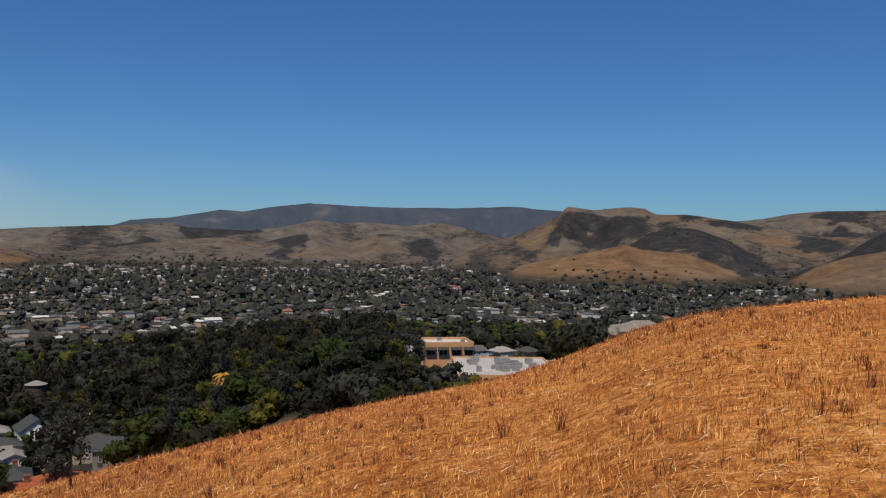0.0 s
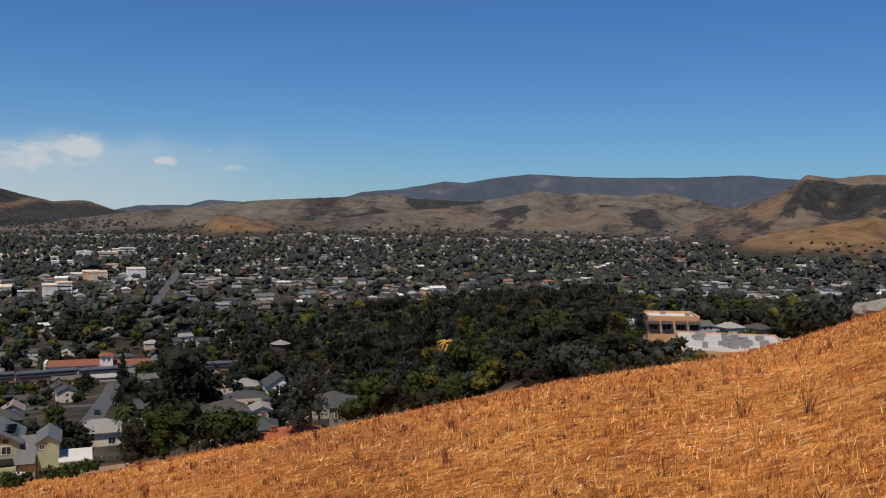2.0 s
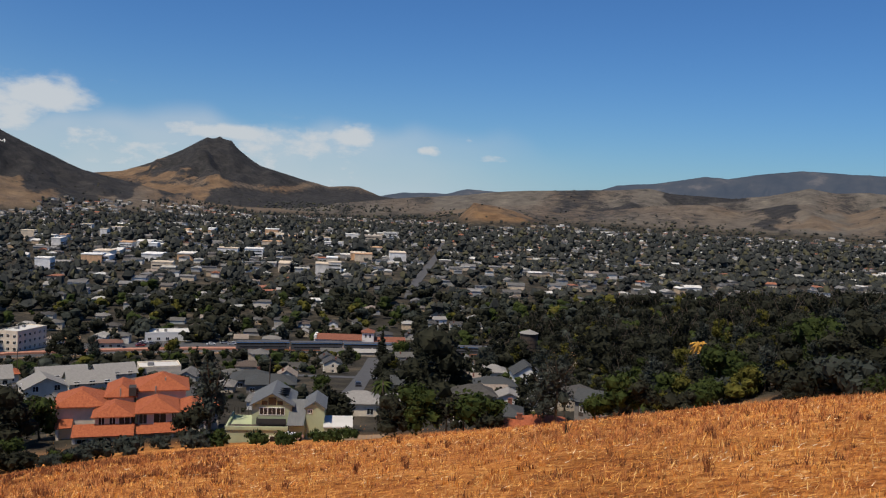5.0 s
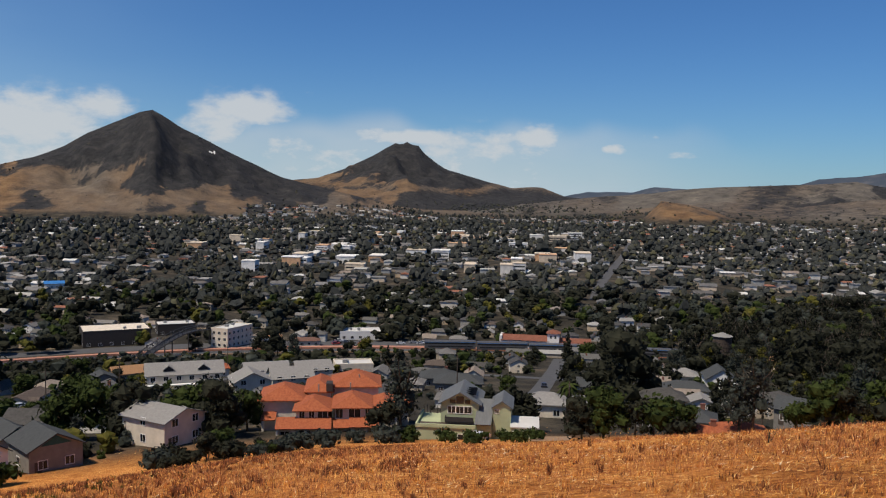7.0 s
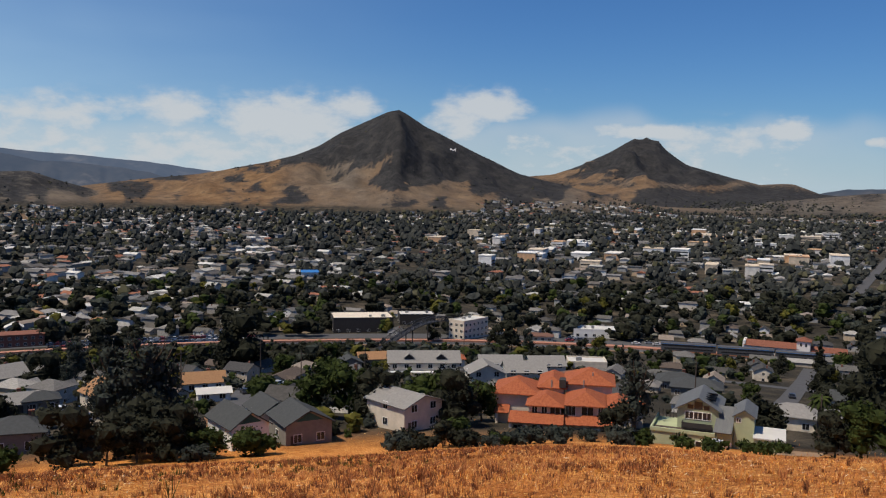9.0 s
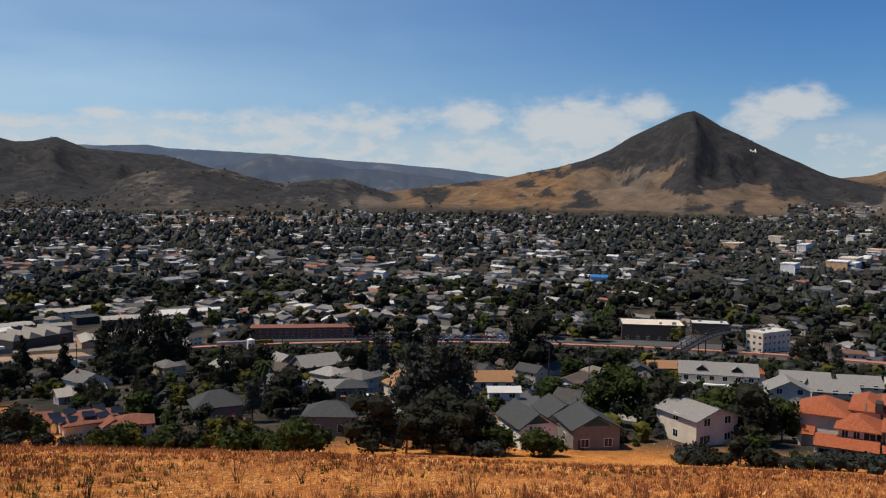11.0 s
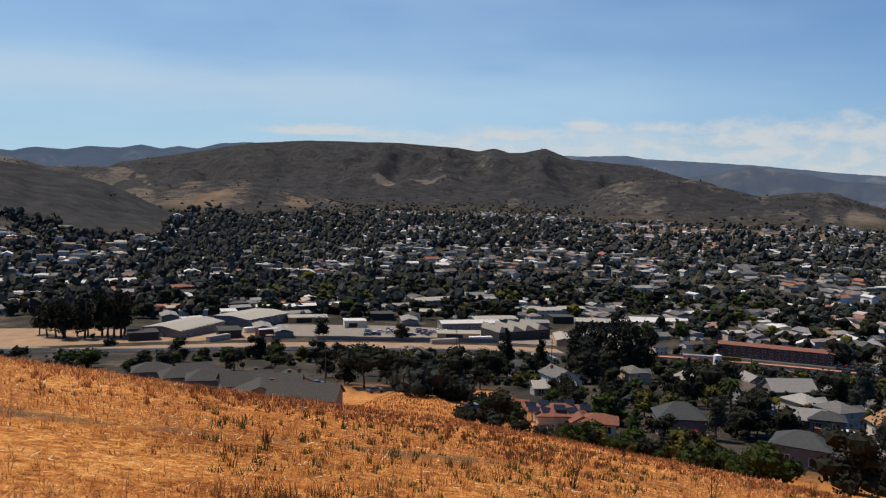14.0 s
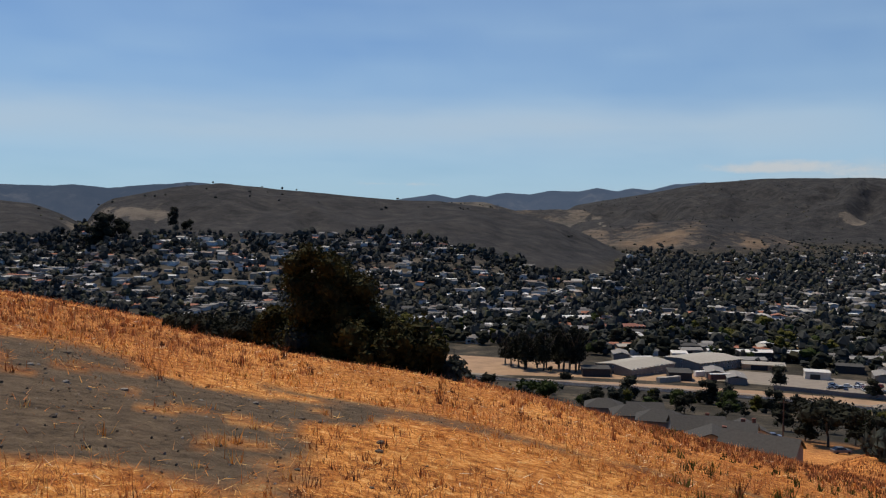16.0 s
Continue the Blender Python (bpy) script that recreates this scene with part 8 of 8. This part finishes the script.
def wide_bush():
    """The dense bush on the hill's edge: a leaning main crown that trails down to one side."""
    g4 = random.Random(61)
    t = thing("bush", "dense dark green bush on the hill's edge with sunlit top", "bush")
    clumps = []
    for dx, dz, rad in ((-.75, 2.75, .42), (-.35, 2.95, .42), (.05, 2.8, .45), (.4, 2.5, .5), (-.6, 2.3, .5), (0, 2.1, .7), (.8, 2.1, .5), (-.4, 1.6, .7), (.5, 1.5, .75), (1.1, 1.5, .5), (-.1, .9, .8), (.8, .8, .75), (-.7, .9, .55), (1.5, .9, .5), (1.2, .5, .6), (.2, .4, .7), (1.5, 1.3, .45), (1.9, .9, .45), (1.8, .5, .5), (2.3, .45, .4)):
        for k in range(2):
            clumps.append((dx + g4.uniform(-.12, .12), (k - .5) * g4.uniform(.5, 1.1), dz + g4.uniform(-.1, .1), rad * g4.uniform(.75, 1), rad * g4.uniform(.7, .95)))
    part("trunk", trunk_shape(1.6, .09, (.1, 0), 6, 61), BARK, t)
    part("crown", crown_mesh("crown", clumps, 13000, 0.06, LEAF_BUSH, 61, 0.72), LEAF_BUSH, t)
    return t


bush = wide_bush()
x, y = at(145.2, 26)
bush.matrix_basis = pose(x, y, float(ground(x, y)) - .45, 0, 0, 145.2) @ Matrix.Scale(1.12, 4)
for i, (b, r, h, w, mat, lab) in enumerate(((148.2, 27, 2.0, .95, LEAF_BUSH, "small yellow-green bush beside a dark bush"), (140.6, 25, 1.9, 1.1, LEAF_BUSH, "low dark bush on the hill's edge"), (139.4, 24.8, 1.5, .9, LEAF_BUSH, "low dark bush on the hill's edge"), (142.0, 24.6, 1.7, 1.2, LEAF_BUSH, "low dark bush on the hill's edge"), (138.2, 25.2, .8, .9, LEAF_GREY, "low grey-green bush on the hill's edge"), (146.6, 25.6, 1.1, 1.0, LEAF_GREY, "low grey-green bush under a dark bush"), (151, 29, 1.0, 1.2, LEAF_DARK, "low dark bush behind dry grass"), (154, 30, 0.8, 1.4, LEAF_DARK, "low dark hedge behind dry grass"))):
    o = make_tree("bush", lab, h, w, mat, 62 + i, "shrub", 1500, 0.075, 0.4)
    x, y = at(b, r)
    o.matrix_basis = pose(x, y, float(ground(x, y)) - .25, 0, 0, i * 50)


# stones on the worn patch
def stones():
    g2 = random.Random(77)
    for i in range(60):
        u, w = g2.uniform(0, 6.28), math.sqrt(g2.uniform(0, 1))
        x, y = -3.6 + math.cos(u) * 3.0 * w, -9.0 + math.sin(u) * 3.8 * w
        if math.hypot(x, y) < 3:
            continue
        bm = bmesh.new()
        bmesh.ops.create_icosphere(bm, subdivisions=1, radius=1)
        k = g2.uniform(.012, .04) * (1.3 if i % 17 == 0 else 1)
        for v in bm.verts:
            v.co = Vector((v.co.x * k * 1.3, v.co.y * k, v.co.z * k * .6)) * g2.uniform(.75, 1.25)
        me = bpy.data.meshes.new("stone")
        bm.to_mesh(me)
        bm.free()
        me.materials.append(ROCK if i % 4 == 0 else BARK)
        o = tagged(new("stone", me), "small dark stone on bare dirt" if i % 4 else "small grey stone on bare dirt", "stone", "stones on the dirt patch")
        o.matrix_basis = pose(x, y, float(ground(x, y)) + k * .2, 0, 0, g2.uniform(0, 360))
    bm = bmesh.new()
    bmesh.ops.create_icosphere(bm, subdivisions=3, radius=1)
    for v in bm.verts:
        n = noise.fractal(v.co * 1.7, 1, 2, 4)
        v.co = Vector((v.co.x * 2.6, v.co.y * 1.8, v.co.z * 1.1)) * (1 + .25 * n)
    me = bpy.data.meshes.new("boulder")
    bm.to_mesh(me)
    bm.free()
    me.materials.append(ROCK)
    o = tagged(new("boulder", me), "tan rock outcrop at the grass slope's edge", "rock")
    x, y = at(-12.6, 76)
    o.matrix_basis = pose(x, y, float(ground(x, y)) + .3, 0, 0, 30)


stones()


def gravel():
    g3 = np.random.default_rng(8)
    n = 1500
    x, y = g3.uniform(-8.5, 0.5, n), g3.uniform(-14.5, -4.5, n)
    z = ground(x, y)
    ok = (cover(x, y, z)[0] > .5) & (np.hypot(x, y) > 2.5)
    x, y, z = x[ok], y[ok], z[ok]
    k = g3.uniform(.004, .014, len(x))
    v, f = OCTA
    vv = v[None] * k[:, None, None] * g3.uniform(.7, 1.4, (len(x), 1, 3)) + np.stack([x, y, z + k * .2], -1)[:, None, :]
    me = mesh_from_arrays("gravel", vv.reshape(-1, 3), (f[None] + (np.arange(len(x)) * len(v))[:, None, None]).reshape(-1, 3), GRAVEL)
    tagged(new("gravel", me), "loose gravel and clods on bare dirt", "gravel", kind="stuff")


GRAVEL = material("gravel", [(0.05, 0.04, 0.03), (0.2, 0.17, 0.13), (0.1, 0.08, 0.06), (0.34, 0.3, 0.25)], 0.05, 0.95, by="island")
gravel()
# ------------------------------------------------------------------ clouds along the horizon
# bearing, height in degrees, half width, half height, density
CLOUDS = [(68.8, 3.45, 4.8, 1.5, 1), (64.7, 4.66, 2.0, 0.74, 1), (57.6, 3.59, 2.2, 1.3, 0.9), (55.7, 4.72, 2.6, 0.9, 1), (53.2, 2.11, 0.7, 0.37, 0.5), (45.5, 3.21, 4.1, 0.55, 1), (41.4, 2.56, 5.6, 1.2, 0.6), (37.0, 3.36, 1.6, 0.67, 1),
          (32.1, 2.69, 0.8, 0.33, 0.9), (29.8, 3.5, 0.7, 0.3, 0.45), (27.9, 2.27, 1.3, 0.3, 0.45), (52.3, 5.92, 0.7, 0.19, 0.35), (98.5, 3.89, 1.7, 0.33, 0.9), (94.8, 3.84, 2.2, 0.45, 0.6), (88.5, 3.3, 5.6, 1.0, 0.65)]
CLOUDS += [(82.4, 3.41, 4.5, 1.2, 0.7), (75.8, 4.03, 3.0, 0.9, 0.85), (69.5, 3.69, 5.2, 1.0, 0.8), (78.7, 1.99, 14.0, 1.4, 0.5), (115.8, 3.15, 3.8, 0.36, 0.9), (110.0, 2.95, 5.0, 0.4, 0.6), (101.5, 3.2, 7.0, 0.5, 0.7), (140.0, 2.0, 3.0, 0.16, 0.4)]


def clouds():
    mat = bpy.data.materials.new("cloud")
    mat.use_nodes = True
    n, l = mat.node_tree.nodes, mat.node_tree.links
    n.remove(n["Principled BSDF"])
    co = n.new("ShaderNodeTexCoord")
    mp = n.new("ShaderNodeMapping")
    mp.inputs["Scale"].default_value = (1, 1, 2.1)
    l.new(co.outputs["Object"], mp.inputs["Vector"])
    tex = n.new("ShaderNodeTexNoise")
    tex.inputs["Scale"].default_value = 1 / 170
    tex.inputs["Detail"].default_value = 7
    tex.inputs["Roughness"].default_value = 0.58
    l.new(mp.outputs[0], tex.inputs["Vector"])
    dens = n.new("ShaderNodeVertexColor")
    dens.layer_name = "overcast"
    sep = n.new("ShaderNodeSeparateColor")
    l.new(dens.outputs["Color"], sep.inputs[0])
    add = n.new("ShaderNodeMath")
    add.operation = "MULTIPLY_ADD"
    l.new(tex.outputs["Fac"], add.inputs[0])
    add.inputs[1].default_value = 1.5
    add.inputs[2].default_value = -0.84
    tot = n.new("ShaderNodeMath")
    tot.operation = "ADD"
    l.new(add.outputs[0], tot.inputs[0])
    l.new(sep.outputs["Red"], tot.inputs[1])
    rng_n = n.new("ShaderNodeMapRange")
    rng_n.interpolation_type = "SMOOTHSTEP"
    rng_n.inputs["From Min"].default_value, rng_n.inputs["From Max"].default_value = 0.0, 0.75
    rng_n.inputs["To Min"].default_value, rng_n.inputs["To Max"].default_value = 0.0, 0.88
    l.new(tot.outputs[0], rng_n.inputs["Value"])
    veil = n.new("ShaderNodeMath")
    veil.operation = "MULTIPLY"
    # clouds only where the banks lie
    gate = n.new("ShaderNodeMapRange")
    gate.inputs["From Min"].default_value, gate.inputs["From Max"].default_value = 0.03, 0.3
    l.new(sep.outputs["Red"], gate.inputs["Value"])
    l.new(rng_n.outputs[0], veil.inputs[0])
    l.new(gate.outputs[0], veil.inputs[1])
    em = n.new("ShaderNodeEmission")
    em.inputs["Color"].default_value = (0.93, 0.97, 1.0, 1)
    em.inputs["Strength"].default_value = 0.62
    tr = n.new("ShaderNodeBsdfTransparent")
    mix = n.new("ShaderNodeMixShader")
    thin = n.new("ShaderNodeEmission")
    thin.inputs["Color"].default_value = (0.57, 0.78, 0.95, 1)
    thin.inputs["Strength"].default_value = 0.84
    low = n.new("ShaderNodeMixShader")
    l.new(sep.outputs["Green"], low.inputs[0])
    l.new(tr.outputs[0], low.inputs[1])
    l.new(thin.outputs[0], low.inputs[2])
    most = n.new("ShaderNodeMath")
    most.operation = "MAXIMUM"
    l.new(veil.outputs[0], most.inputs[0])
    l.new(sep.outputs["Blue"], most.inputs[1])
    l.new(most.outputs[0], mix.inputs[0])
    l.new(low.outputs[0], mix.inputs[1])
    l.new(em.outputs[0], mix.inputs[2])
    l.new(mix.outputs[0], n["Material Output"].inputs["Surface"])
    bear = np.arange(-34, 174.1, 0.5)
    el = np.concatenate([np.arange(-1.0, 8.0, 0.25), np.arange(8.0, 27.0, 0.75)])
    B, E = np.meshgrid(bear, el, indexing="ij")
    R = 4990.0
    v = np.stack([-np.sin(np.radians(B)) * R * np.cos(np.radians(E)), np.cos(np.radians(B)) * R * np.cos(np.radians(E)), R * np.sin(np.radians(E)) - 0.0], -1)
    d = np.zeros_like(B)
    for cb, ce, w, h, s in CLOUDS:
        low = np.where(E < ce, 0.75, 1.0)
        d = np.maximum(d, s * np.exp(-(np.abs((B - cb) / w) ** 2.4) - np.abs((E - ce) / (h * 1.25 * low)) ** 2.2))
    # the low continuous bank in the west, its top uneven
    top = 3.0 + 1.5 * fractal(B * 1.0, 0 * B + 3, 6, 3, 95) - 1.2 * smooth(B, 98, 125)
    bank = smooth(B, 26, 44) * (1 - smooth(B, 112, 130)) * (0.42 + 0.2 * smooth(B, 60, 75)) * (1 - smooth(E, top - 0.5, top + 0.5))
    d = np.maximum(d, bank)
    bank = smooth(B, 20, 40) * (1 - smooth(B, 112, 132)) * (0.44 + 0.12 * fractal(B * 2, E * 5, 7, 4, 97)) * (1 - smooth(E, top - 0.2, top + 1.3))
    nz = fractal(B * 1.1, E * 6, 9, 4, 91)
    # a broad pale sheet of high cloud in the south-west
    bank = np.maximum(bank, (0.26 + 0.12 * nz) * np.exp(-((E - 5.7) / 1.5) ** 2) * smooth(B, 100, 122))
    veil_d = smooth(B, 50, 112) * (0.42 + 0.2 * np.exp(-((E - 5.4) / 1.9) ** 2) + 0.13 * nz) * np.exp(-np.maximum(E - 8, 0) / 30)
    veil_d = veil_d + 0.42 * np.exp(-np.maximum(E, 0) / 2.4) * smooth(B, -6, 48) + 0.10 * np.exp(-np.maximum(E, 0) / 3.0)
    veil_d = np.clip(veil_d, 0, 0.66) * (1 - smooth(E, 20, 26))
    nb, ne = B.shape
    i, j = np.meshgrid(np.arange(nb - 1), np.arange(ne - 1), indexing="ij")
    f = np.stack([i * ne + j, i * ne + j + 1, (i + 1) * ne + j + 1, (i + 1) * ne + j], -1).reshape(-1, 4)
    me = mesh_from_arrays("backdrop_clouds", v.reshape(-1, 3), f, mat, True)
    c = me.color_attributes.new("overcast", "FLOAT_COLOR", "POINT")
    c.data.foreach_set("color", np.stack([d, veil_d, bank, 1 + 0 * d], -1).astype(np.float32).ravel())
    tagged(new("backdrop_clouds", me), "low white clouds and thin haze over the horizon", "sky", kind="structure")


clouds()
